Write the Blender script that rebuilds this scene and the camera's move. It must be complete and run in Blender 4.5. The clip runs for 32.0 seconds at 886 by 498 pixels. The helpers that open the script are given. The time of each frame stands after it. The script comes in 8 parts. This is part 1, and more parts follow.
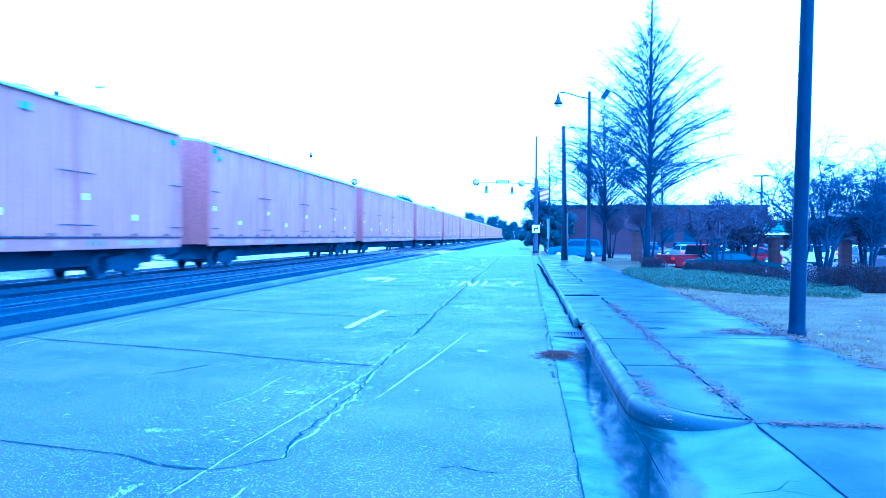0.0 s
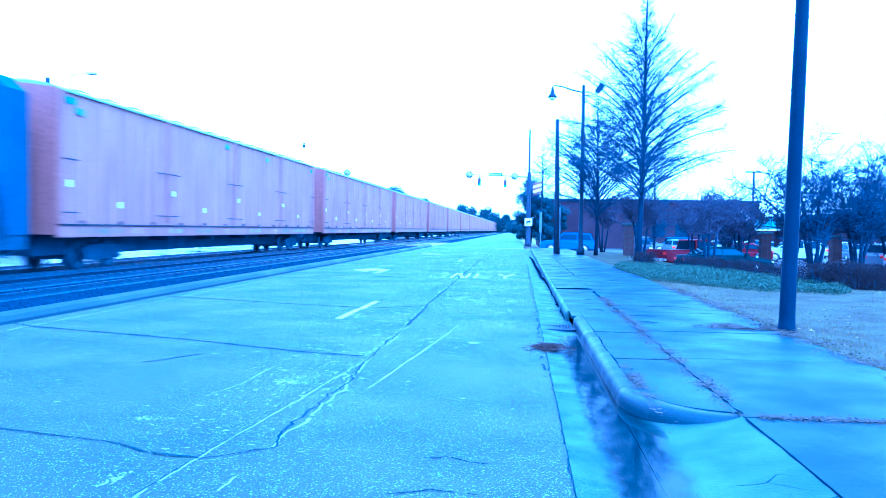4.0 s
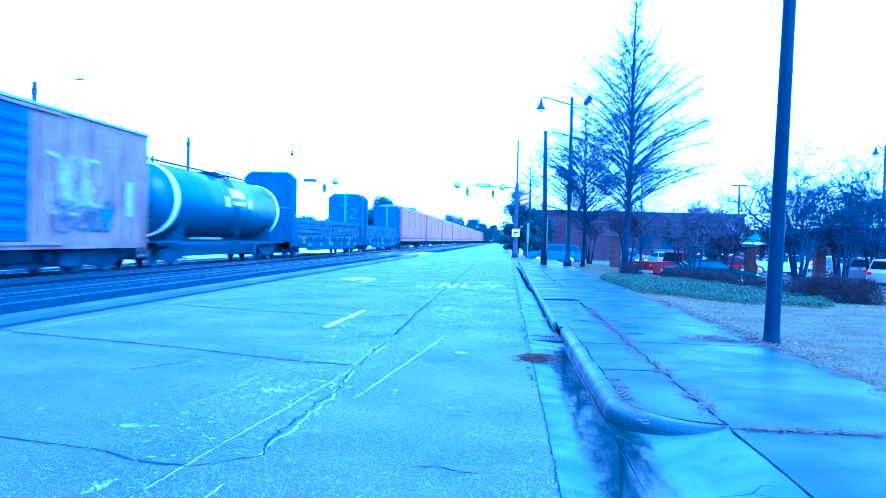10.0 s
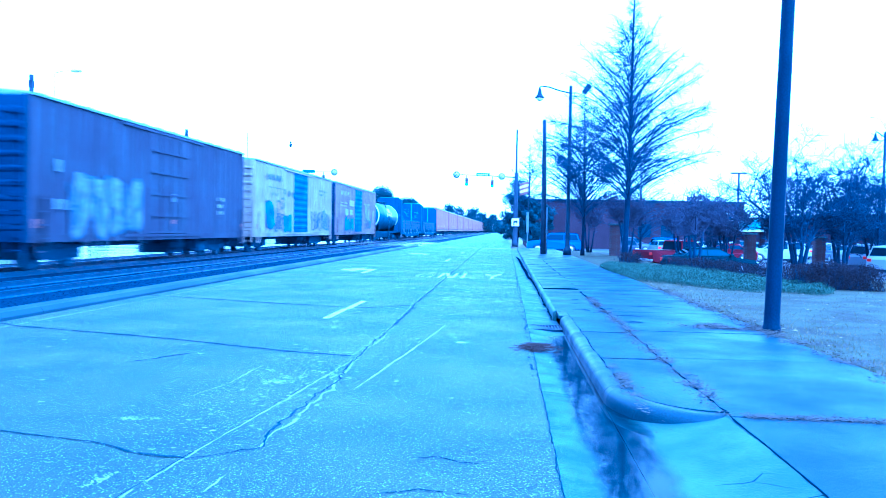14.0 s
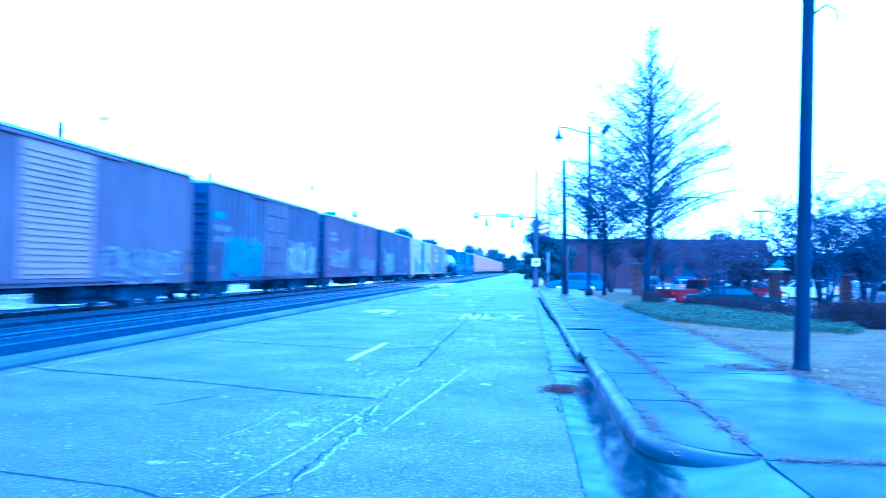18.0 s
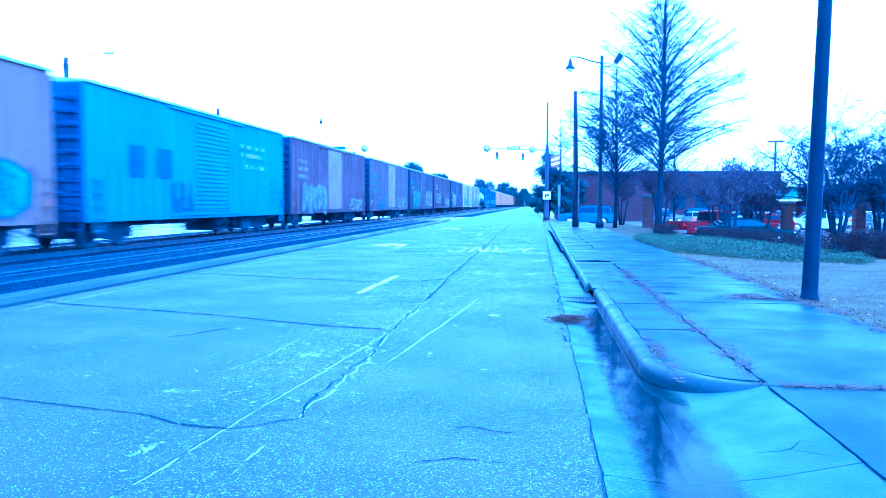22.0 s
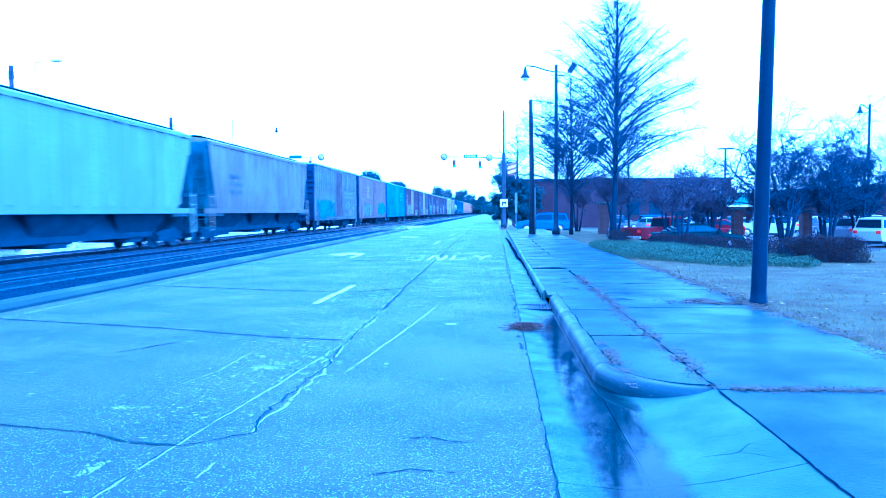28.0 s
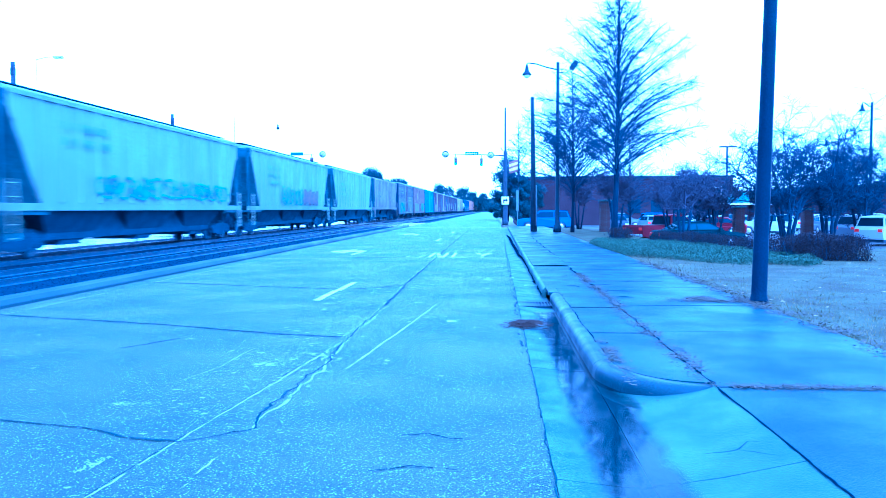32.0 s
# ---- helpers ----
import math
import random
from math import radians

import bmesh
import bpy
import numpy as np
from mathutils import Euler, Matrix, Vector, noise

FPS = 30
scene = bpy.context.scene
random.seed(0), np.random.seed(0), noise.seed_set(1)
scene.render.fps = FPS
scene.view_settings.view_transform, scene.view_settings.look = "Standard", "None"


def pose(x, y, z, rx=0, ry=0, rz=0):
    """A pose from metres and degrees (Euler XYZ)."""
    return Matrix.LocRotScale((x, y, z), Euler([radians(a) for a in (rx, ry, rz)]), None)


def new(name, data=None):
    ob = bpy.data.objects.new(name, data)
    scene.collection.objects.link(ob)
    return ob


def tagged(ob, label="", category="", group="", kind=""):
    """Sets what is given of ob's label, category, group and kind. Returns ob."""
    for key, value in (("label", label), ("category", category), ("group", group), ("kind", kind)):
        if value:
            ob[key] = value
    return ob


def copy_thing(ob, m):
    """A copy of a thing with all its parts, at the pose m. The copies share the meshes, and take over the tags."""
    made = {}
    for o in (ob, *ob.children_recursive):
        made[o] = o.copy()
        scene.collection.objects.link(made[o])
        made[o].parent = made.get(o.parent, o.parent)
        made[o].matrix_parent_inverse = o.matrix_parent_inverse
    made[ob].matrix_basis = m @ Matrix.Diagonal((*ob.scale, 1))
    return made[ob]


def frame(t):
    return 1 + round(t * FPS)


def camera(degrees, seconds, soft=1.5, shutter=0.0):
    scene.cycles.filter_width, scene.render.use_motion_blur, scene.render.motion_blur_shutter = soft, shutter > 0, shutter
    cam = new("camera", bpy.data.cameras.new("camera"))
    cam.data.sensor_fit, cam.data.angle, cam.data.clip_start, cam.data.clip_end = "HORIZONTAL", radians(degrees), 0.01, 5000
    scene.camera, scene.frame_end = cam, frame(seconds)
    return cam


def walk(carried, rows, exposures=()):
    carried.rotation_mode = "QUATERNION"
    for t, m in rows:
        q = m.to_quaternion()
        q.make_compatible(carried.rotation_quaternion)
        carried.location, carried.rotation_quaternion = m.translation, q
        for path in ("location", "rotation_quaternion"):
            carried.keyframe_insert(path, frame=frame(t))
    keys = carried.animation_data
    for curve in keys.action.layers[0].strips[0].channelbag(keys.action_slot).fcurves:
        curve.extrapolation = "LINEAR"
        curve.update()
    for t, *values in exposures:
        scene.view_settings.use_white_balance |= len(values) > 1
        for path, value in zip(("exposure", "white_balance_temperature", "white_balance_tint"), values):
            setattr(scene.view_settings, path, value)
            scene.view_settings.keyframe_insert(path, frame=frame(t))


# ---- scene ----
# ---- camera ----
cam = camera(61.0, 32.0, soft=0.85, shutter=1.2)
EYE = (0.0, 0.0, 1.55)
PATH = [
    (0.0, 0.016, 0.010, 0.011, 6.447, -0.928, -0.185),
    (0.5, 0.008, 0.017, 0.006, 6.321, -1.202, -0.421),
    (1.0, 0.005, 0.014, 0.008, 6.131, -1.497, -0.651),
    (1.5, -0.002, 0.011, 0.004, 6.307, -1.548, -0.584),
    (2.0, 0.002, 0.009, 0.003, 6.289, -1.606, -0.620),
    (2.5, -0.001, 0.016, 0.001, 6.309, -1.575, -0.858),
    (3.0, 0.002, 0.016, 0.002, 6.170, -1.614, -0.974),
    (3.5, 0.007, 0.012, 0.002, 6.059, -1.572, -0.895),
    (5.5, 0.006, 0.013, 0.003, 5.375, -1.207, -1.143),
    (6.0, -0.001, 0.008, 0.002, 5.538, -1.070, -1.057),
    (6.5, -0.007, 0.009, 0.003, 5.440, -1.115, -1.483),
    (7.0, -0.002, 0.005, 0.001, 5.215, -1.210, -1.584),
    (7.5, -0.007, 0.001, 0.004, 5.004, -1.160, -1.446),
    (8.0, -0.009, 0.010, -0.003, 5.170, -1.083, -1.453),
    (8.5, -0.011, 0.006, 0.002, 5.114, -1.149, -1.614),
    (9.0, -0.011, -0.008, 0.005, 5.113, -1.177, -1.476),
    (9.5, -0.008, -0.012, 0.004, 4.984, -0.750, -1.621),
    (10.0, -0.009, -0.010, 0.000, 4.902, -0.749, -1.525),
    (10.5, -0.006, 0.010, 0.000, 4.398, -0.757, -1.448),
    (11.0, 0.002, 0.006, -0.003, 4.333, -0.899, -1.242),
    (11.5, 0.007, 0.015, -0.004, 4.476, -1.536, -0.842),
    (12.0, -0.002, 0.019, -0.003, 4.495, -1.582, -0.639),
    (12.5, 0.000, 0.021, -0.004, 4.632, -1.674, -0.868),
    (13.0, -0.003, 0.016, -0.002, 4.654, -1.770, -1.194),
    (13.5, 0.005, 0.015, -0.001, 4.589, -1.711, -1.214),
    (14.0, -0.005, 0.014, 0.000, 4.871, -1.509, -1.073),
    (14.5, 0.000, 0.007, -0.000, 4.914, -1.418, -1.417),
    (16.5, -0.005, 0.005, -0.002, 5.181, -1.723, -1.282),
    (17.0, 0.002, 0.006, -0.005, 4.885, -1.797, -0.856),
    (17.5, 0.011, 0.033, 0.020, 4.614, -0.710, -0.378),
    (18.0, -0.049, -0.005, 0.006, 6.387, 1.573, -0.620),
    (18.5, -0.023, -0.011, 0.011, 9.102, 1.446, -0.009),
    (19.0, -0.026, -0.026, 0.020, 9.605, 1.187, -0.155),
    (19.5, -0.024, -0.016, 0.016, 9.195, 1.380, -1.005),
    (20.0, -0.041, -0.047, -0.006, 9.618, 2.290, 0.184),
    (20.5, -0.019, -0.033, -0.007, 10.408, 0.106, 2.254),
    (21.0, -0.006, -0.008, -0.016, 8.373, -2.277, 0.836),
    (21.5, -0.012, -0.026, -0.017, 7.580, -2.924, 0.062),
    (22.0, -0.012, -0.010, -0.018, 7.217, -3.441, -0.141),
    (22.5, 0.002, 0.003, -0.001, 6.524, -1.977, 1.417),
    (23.0, 0.004, -0.003, -0.011, 6.087, -1.082, 2.070),
    (23.5, -0.007, 0.003, -0.003, 6.065, -2.353, 2.091),
    (24.0, 0.011, 0.004, 0.001, 7.102, -2.673, 2.162),
    (24.5, 0.009, -0.001, 0.006, 5.355, -1.233, 0.984),
    (25.0, 0.017, -0.005, 0.007, 5.053, -1.037, 1.224),
    (25.5, 0.020, -0.022, 0.010, 4.534, -0.943, 0.654),
    (27.5, 0.022, -0.010, -0.005, 3.578, -2.502, 0.858),
    (28.0, 0.023, 0.004, -0.007, 4.039, -2.826, 0.347),
    (28.5, 0.010, -0.003, -0.006, 3.819, -3.039, 0.278),
    (29.0, 0.018, -0.003, -0.007, 3.815, -2.776, 0.471),
    (29.5, 0.026, -0.002, -0.009, 3.384, -2.518, 0.690),
    (30.0, 0.021, -0.011, -0.008, 4.327, -2.664, 0.215),
    (30.5, 0.019, 0.001, -0.012, 4.622, -3.024, -0.247),
    (31.0, 0.031, -0.000, -0.007, 4.403, -3.136, -0.179),
    (31.5, 0.033, -0.008, -0.007, 4.207, -3.021, 0.304),
    (32.0, 0.033, -0.001, -0.008, 4.147, -3.028, 0.212),
]
walk(cam, [(t, pose(EYE[0] + dx, EYE[1] + dy, EYE[2] + dz, 90 + p, r, y)) for t, dx, dy, dz, y, p, r in PATH], [(0.0, 2.47, 3010, 13), (17.0, 2.45, 3010, 13), (20.0, 2.58, 3010, 13), (21.0, 2.58, 3010, 13), (23.0, 2.48, 3010, 13), (25.0, 2.48, 3010, 13), (28.0, 2.39, 3010, 13), (32.0, 2.37, 3010, 13)])

# ---- daylight: a bright overcast sky ----
SUN_UP, SUN_TURN = radians(38), radians(150)
world = bpy.data.worlds.new("world")
scene.world = world
world.use_nodes = True
wn, wl = world.node_tree.nodes, world.node_tree.links
sky = wn.new("ShaderNodeTexSky")
sky.sky_type = "NISHITA"
sky.sun_disc = False
sky.sun_elevation, sky.sun_rotation = SUN_UP, SUN_TURN
sky.air_density, sky.dust_density, sky.ozone_density = 0.6, 6.0, 1.0
cloud = wn.new("ShaderNodeMix")
cloud.data_type = "RGBA"
cloud.inputs[0].default_value = 0.8
cloud.inputs[7].default_value = (9.0, 9.3, 9.8, 1)
wl.new(sky.outputs[0], cloud.inputs[6])
wl.new(cloud.outputs[2], wn["Background"].inputs[0])
wn["Background"].inputs[1].default_value = 0.12
sun = new("sun", bpy.data.lights.new("sun", "SUN"))
sun.data.energy, sun.data.angle, sun.data.color = 0.7, radians(25), (1.0, 0.96, 0.9)
sun.matrix_world = pose(0, 0, 60, 0, 0, 0) @ Matrix.Rotation(-SUN_TURN, 4, "Z") @ Matrix.Rotation(-(math.pi / 2 - SUN_UP), 4, "X")

# ---- materials ----
def material(name, colour, rough=0.7, vary=0.25, scale=3.0, grain=60.0, bump=0.15, metal=0.0, second=None, patch=0.5, streak=0.0,
             random_by=0.0, wet=0.0, spec=0.5, emit=0.0, chips=None):
    """colour: base; second: a colour of stains; vary: depth of fine variation; streak: vertical runs; wet: share of smooth wet patches."""
    m = bpy.data.materials.new(name)
    m.use_nodes = True
    n, l = m.node_tree.nodes, m.node_tree.links
    bsdf = n["Principled BSDF"]
    tc = n.new("ShaderNodeTexCoord")
    def noise_of(size, detail, stretch=None):
        t = n.new("ShaderNodeTexNoise")
        t.inputs["Scale"].default_value, t.inputs["Detail"].default_value = size, detail
        mp = n.new("ShaderNodeMapping")
        mp.inputs["Scale"].default_value = stretch or (1, 1, 1)
        l.new(tc.outputs["Object"], mp.inputs[0])
        l.new(mp.outputs[0], t.inputs[0])
        return t
    def ramp(source, lo, hi, a, b):
        r = n.new("ShaderNodeMapRange")
        r.inputs[1].default_value, r.inputs[2].default_value, r.inputs[3].default_value, r.inputs[4].default_value = lo, hi, a, b
        l.new(source, r.inputs[0])
        return r.outputs[0]
    def mix(fac, a, b, blend="MIX"):
        x = n.new("ShaderNodeMix")
        x.data_type, x.blend_type = "RGBA", blend
        for slot, v in ((0, fac), (6, a), (7, b)):
            if isinstance(v, (int, float)):
                x.inputs[slot].default_value = v
            elif isinstance(v, tuple):
                x.inputs[slot].default_value = (*v[:3], 1)
            else:
                l.new(v, x.inputs[slot])
        return x.outputs[2]
    big, fine = noise_of(scale, 4), noise_of(grain, 3)
    dark = tuple(c * (1 - vary) for c in colour)
    light = tuple(min(1, c * (1 + vary)) for c in colour)
    col = mix(ramp(fine.outputs[0], 0.3, 0.7, 0, 1), dark, light)
    if second:
        col = mix(ramp(big.outputs[0], 0.5 - 0.12, 0.5 + 0.12 + (0.5 - patch) * 0.5, 0, 0.9), col, second)
    else:
        col = mix(ramp(big.outputs[0], 0.35, 0.65, 0, 0.5), col, dark)
    if streak:
        run = noise_of(2.2, 4, (3, 3, 0.12))
        col = mix(ramp(run.outputs[0], 0.47, 0.66, 0, streak), col, tuple(c * 0.42 for c in colour))
        pale = noise_of(4.6, 3, (2.4, 2.4, 0.07))
        col = mix(ramp(pale.outputs[0], 0.56, 0.7, 0, streak * 0.55), col, tuple(min(0.5, c * 1.5 + 0.015) for c in colour))
    if random_by:
        info = n.new("ShaderNodeObjectInfo")
        col = mix(ramp(info.outputs["Random"], 0, 1, 0, random_by), col, tuple(c * 0.55 for c in colour))
    if chips:
        cells = n.new("ShaderNodeTexVoronoi")
        cells.inputs["Scale"].default_value = 58
        l.new(tc.outputs["Object"], cells.inputs[0])
        dot = ramp(cells.outputs["Distance"], 0.22, 0.34, 1, 0)
        some = ramp(cells.outputs["Color"], 0.3, 0.7, 0, 1)
        both = n.new("ShaderNodeMath")
        both.operation = "MULTIPLY"
        l.new(dot, both.inputs[0])
        l.new(some, both.inputs[1])
        col = mix(both.outputs[0], col, chips)
    l.new(col, bsdf.inputs["Base Color"])
    bsdf.inputs["Metallic"].default_value = metal
    bsdf.inputs["Specular IOR Level"].default_value = spec
    if wet:
        pool = noise_of(0.55, 3)
        l.new(ramp(pool.outputs[0], 0.62 - wet * 0.4, 0.72 - wet * 0.3, rough, 0.1), bsdf.inputs["Roughness"])
    else:
        l.new(ramp(big.outputs[0], 0.3, 0.7, max(0.03, rough - 0.12), min(1, rough + 0.12)), bsdf.inputs["Roughness"])
    if bump:
        b = n.new("ShaderNodeBump")
        b.inputs["Strength"].default_value, b.inputs["Distance"].default_value = bump, 0.02
        l.new(fine.outputs[0], b.inputs["Height"])
        l.new(b.outputs[0], bsdf.inputs["Normal"])
    if emit:
        bsdf.inputs["Emission Color"].default_value = (*colour, 1)
        bsdf.inputs["Emission Strength"].default_value = emit
    return m


ASPHALT = material("worn_asphalt", (0.057, 0.085, 0.048), 0.66, 0.9, 0.7, 95, 3.0, second=(0.037, 0.07, 0.046), spec=0.5, chips=(0.44, 0.6, 0.47))
FAR_ASPHALT = material("wet_asphalt", (0.078, 0.078, 0.078), 0.22, 0.3, 0.4, 20, 0.1)
LOT = material("lot_asphalt", (0.038, 0.042, 0.042), 0.6, 0.3, 0.4, 20, 0.2, spec=0.3)
TAR = material("tar_seam", (0.012, 0.026, 0.03), 0.8, 0.3, 6, 80, 0.4, spec=0.12)
CRACKED = material("pale_crack", (0.24, 0.28, 0.28), 0.7, 0.3, 6, 80, 0.5)
PAINT = material("road_paint", (0.4, 0.42, 0.4), 0.6, 0.25, 7, 50, 0.3, second=(0.2, 0.23, 0.22))
CONCRETE = material("wet_concrete", (0.023, 0.0385, 0.0435), 0.43, 0.35, 1.1, 80, 0.2, second=(0.0135, 0.0245, 0.031), random_by=0.25, spec=0.058)
APRON = material("apron_concrete", (0.058, 0.083, 0.074), 0.5, 0.22, 1.6, 75, 0.25, second=(0.038, 0.058, 0.056), spec=0.11)
GUTTER = material("gutter_concrete", (0.051, 0.075, 0.074), 0.55, 0.5, 2.2, 75, 0.5, second=(0.029, 0.046, 0.051), spec=0.12, chips=(0.13, 0.17, 0.16))
KERB_DARK = material("smooth_dark_kerb", (0.026, 0.04, 0.047), 0.6, 0.15, 0.35, 60, 0.15, spec=0.12)
KERB = material("kerb_concrete", (0.021, 0.033, 0.042), 0.45, 0.3, 2.6, 70, 0.25, second=(0.0165, 0.027, 0.035), spec=0.13)
BALLAST = material("ballast_stone", (0.0105, 0.022, 0.038), 0.95, 0.6, 1.5, 22, 0.6, random_by=0.3, spec=0.05)
# ballast tone darkened to offset the full sky light on the bed
BALLAST_BED = material("darkened_ballast_bed", (0.009, 0.019, 0.034), 0.95, 0.6, 1.5, 22, 0.6, spec=0.04)
TIE = material("tie_timber", (0.012, 0.022, 0.038), 0.9, 0.4, 2, 40, 0.5, random_by=0.4, spec=0.08)
RAIL = material("rail_steel", (0.035, 0.055, 0.085), 0.42, 0.25, 3, 50, 0.1, metal=0.3, spec=0.4)
LAWN = material("dormant_lawn", (0.059, 0.064, 0.034), 0.95, 0.5, 1.2, 35, 0.8, second=(0.04, 0.039, 0.025), spec=0.06)
SOIL = material("soil", (0.07, 0.055, 0.04), 0.9, 0.4, 1.2, 35, 0.8)
GROUND = material("open_ground", (0.13, 0.12, 0.1), 0.85, 0.4, 0.05, 2, 0.2)
LEAF_DEAD = material("fallen_leaf", (0.043, 0.042, 0.034), 0.8, 0.5, 6, 30, 0.2, second=(0.085, 0.074, 0.062), patch=0.35, spec=0.08)
IVY = material("ivy_leaf", (0.047, 0.07, 0.044), 0.75, 0.5, 2, 30, 0.2, spec=0.08)
HEDGE = material("hedge_leaf", (0.018, 0.017, 0.022), 0.9, 0.5, 2, 30, 0.2, spec=0.06)
BARK = material("bark", (0.011, 0.018, 0.032), 0.9, 0.4, 3, 30, 0.6, spec=0.08)
TWIG = material("twig_bark", (0.027, 0.041, 0.068), 0.9, 0.3, 3, 30, 0.0, spec=0.08)
DARK_TWIG = material("dark_twig_bark", (0.026, 0.039, 0.064), 0.9, 0.3, 3, 30, 0.0, spec=0.06)
MYRTLE_TWIG = material("reddish_twig_bark", (0.042, 0.045, 0.068), 0.9, 0.3, 3, 30, 0.0, spec=0.06)
EVERGREEN = material("far_foliage", (0.026, 0.046, 0.058), 0.85, 0.5, 0.4, 4, 0.0, spec=0.15)
POLE = material("dark_pole_paint", (0.0035, 0.01, 0.023), 0.6, 0.3, 1.5, 40, 0.2, spec=0.09)
WOOD_POLE = material("weathered_pole", (0.03, 0.038, 0.055), 0.85, 0.4, 3, 40, 0.5, streak=0.4, spec=0.12)
GALV = material("galvanised_steel", (0.42, 0.43, 0.44), 0.45, 0.2, 3, 40, 0.1, metal=0.7)
BLACK = material("black_metal", (0.013, 0.021, 0.034), 0.6, 0.3, 3, 40, 0.1, spec=0.18)
BRICK = material("red_brick", (0.052, 0.034, 0.036), 0.85, 0.35, 1.0, 12, 0.4, random_by=0.4, spec=0.1)
MORTAR = material("mortar", (0.045, 0.045, 0.05), 0.9, 0.25, 2, 40, 0.3)
BRICK_FAR = material("brick_wall", (0.026, 0.019, 0.027), 0.85, 0.3, 0.5, 9, 0.3, spec=0.1)
ROOF_GREY = material("roof_membrane", (0.3, 0.3, 0.3), 0.8, 0.2, 0.5, 10, 0.1)
ROOF_TEAL = material("standing_seam_roof", (0.03, 0.08, 0.09), 0.5, 0.2, 1, 20, 0.1, spec=0.3)
STUCCO = material("pale_facade", (0.12, 0.15, 0.16), 0.8, 0.2, 0.5, 10, 0.2, streak=0.2, spec=0.2)
WHITE = material("white_paint", (0.560, 0.560, 0.546), 0.5, 0.08, 3, 40, 0.05)
YELLOW = material("orange_stripe", (0.12, 0.05, 0.04), 0.6, 0.15, 3, 40, 0.05)
GREEN_SIGN = material("sign_green", (0.01, 0.05, 0.04), 0.5, 0.1, 3, 40, 0.0)
TYRE = material("tyre_rubber", (0.03, 0.035, 0.045), 0.8, 0.2, 8, 60, 0.2)
RIM = material("alloy_rim", (0.5, 0.5, 0.52), 0.3, 0.1, 8, 60, 0.0, metal=0.8)
LENS_RED = material("red_lens", (0.5, 0.02, 0.02), 0.2, 0.1, 8, 60, 0.0)
LENS_CLEAR = material("clear_lens", (0.7, 0.7, 0.7), 0.15, 0.1, 8, 60, 0.0)
LAMP_ON = material("lit_signal_green", (0.03, 0.3, 0.2), 0.3, 0.0, 1, 1, 0.0, emit=0.15)
LAMP_OFF = material("unlit_signal", (0.06, 0.02, 0.02), 0.3, 0.1, 1, 10, 0.0)


def glass_material(name, tint, rough=0.03):
    m = bpy.data.materials.new(name)
    m.use_nodes = True
    b = m.node_tree.nodes["Principled BSDF"]
    b.inputs["Base Color"].default_value = (*tint, 1)
    b.inputs["Roughness"].default_value = rough
    b.inputs["Specular IOR Level"].default_value = 0.025
    return m


def water_film(name, centre, half, soft):
    """Dark still water that thins out to nothing across its margins (object x)."""
    m = bpy.data.materials.new(name)
    m.use_nodes = True
    n, l = m.node_tree.nodes, m.node_tree.links
    b = n["Principled BSDF"]
    b.inputs["Base Color"].default_value = (0.003, 0.01, 0.014, 1)
    b.inputs["Roughness"].default_value = 0.04
    b.inputs["Specular IOR Level"].default_value = 0.06
    tc, xyz, noise_t = n.new("ShaderNodeTexCoord"), n.new("ShaderNodeSeparateXYZ"), n.new("ShaderNodeTexNoise")
    noise_t.inputs["Scale"].default_value, noise_t.inputs["Detail"].default_value = 2.2, 5
    l.new(tc.outputs["Object"], xyz.inputs[0])
    l.new(tc.outputs["Object"], noise_t.inputs[0])
    def calc(op, a, c):
        x = n.new("ShaderNodeMath")
        x.operation = op
        for slot, v in ((0, a), (1, c)):
            if isinstance(v, (int, float)):
                x.inputs[slot].default_value = v
            else:
                l.new(v, x.inputs[slot])
        return x.outputs[0]
    off = calc("ABSOLUTE", calc("SUBTRACT", xyz.outputs[0], centre), 0)
    off = calc("ADD", off, calc("MULTIPLY", calc("SUBTRACT", noise_t.outputs[0], 0.5), 0.34))
    r = n.new("ShaderNodeMapRange")
    r.interpolation_type = "SMOOTHSTEP"
    for slot, v in ((1, half - soft), (2, half), (3, 0.8), (4, 0.0)):
        r.inputs[slot].default_value = v
    l.new(off, r.inputs[0])
    l.new(r.outputs[0], b.inputs["Alpha"])
    return m


FILM = water_film("thin_standing_water", 0.86, 0.31, 0.17)
GLASS = glass_material("dark_window_glass", (0.006, 0.026, 0.04), 0.08)

BOX_MAUVE = material("dusty_mauve_boxcar", (0.136, 0.113, 0.1), 0.65, 0.18, 1.1, 14, 0.1, second=(0.07, 0.05, 0.05), patch=0.4, streak=0.75, spec=0.25)
GANTRY_PALE = material("dull_zinc", (0.11, 0.13, 0.15), 0.7, 0.2, 2, 30, 0.1, spec=0.2)
# near-black for open joints and for the shadow painted under the kerb's edge
GAP_AND_SHADE = material("gap_and_shade", (0.004, 0.01, 0.017), 0.95, 0.3, 4, 40, 0.3, spec=0.0)
DAMP = material("damp_stain", (0.011, 0.02, 0.028), 0.8, 0.3, 4, 40, 0.3, spec=0.02)
GANTRY = material("weathered_gantry_steel", (0.035, 0.06, 0.08), 0.7, 0.25, 2, 30, 0.2, spec=0.2)
UNDER = material("underframe", (0.015, 0.042, 0.068), 0.85, 0.4, 2, 30, 0.3, spec=0.12)
WHEEL = material("wheel_steel", (0.025, 0.05, 0.085), 0.6, 0.3, 3, 30, 0.2, metal=0.2)
RACK = material("salmon_rack_sheet", (0.2, 0.112, 0.082), 0.6, 0.16, 0.35, 14, 0.1, streak=0.5, spec=0.3)
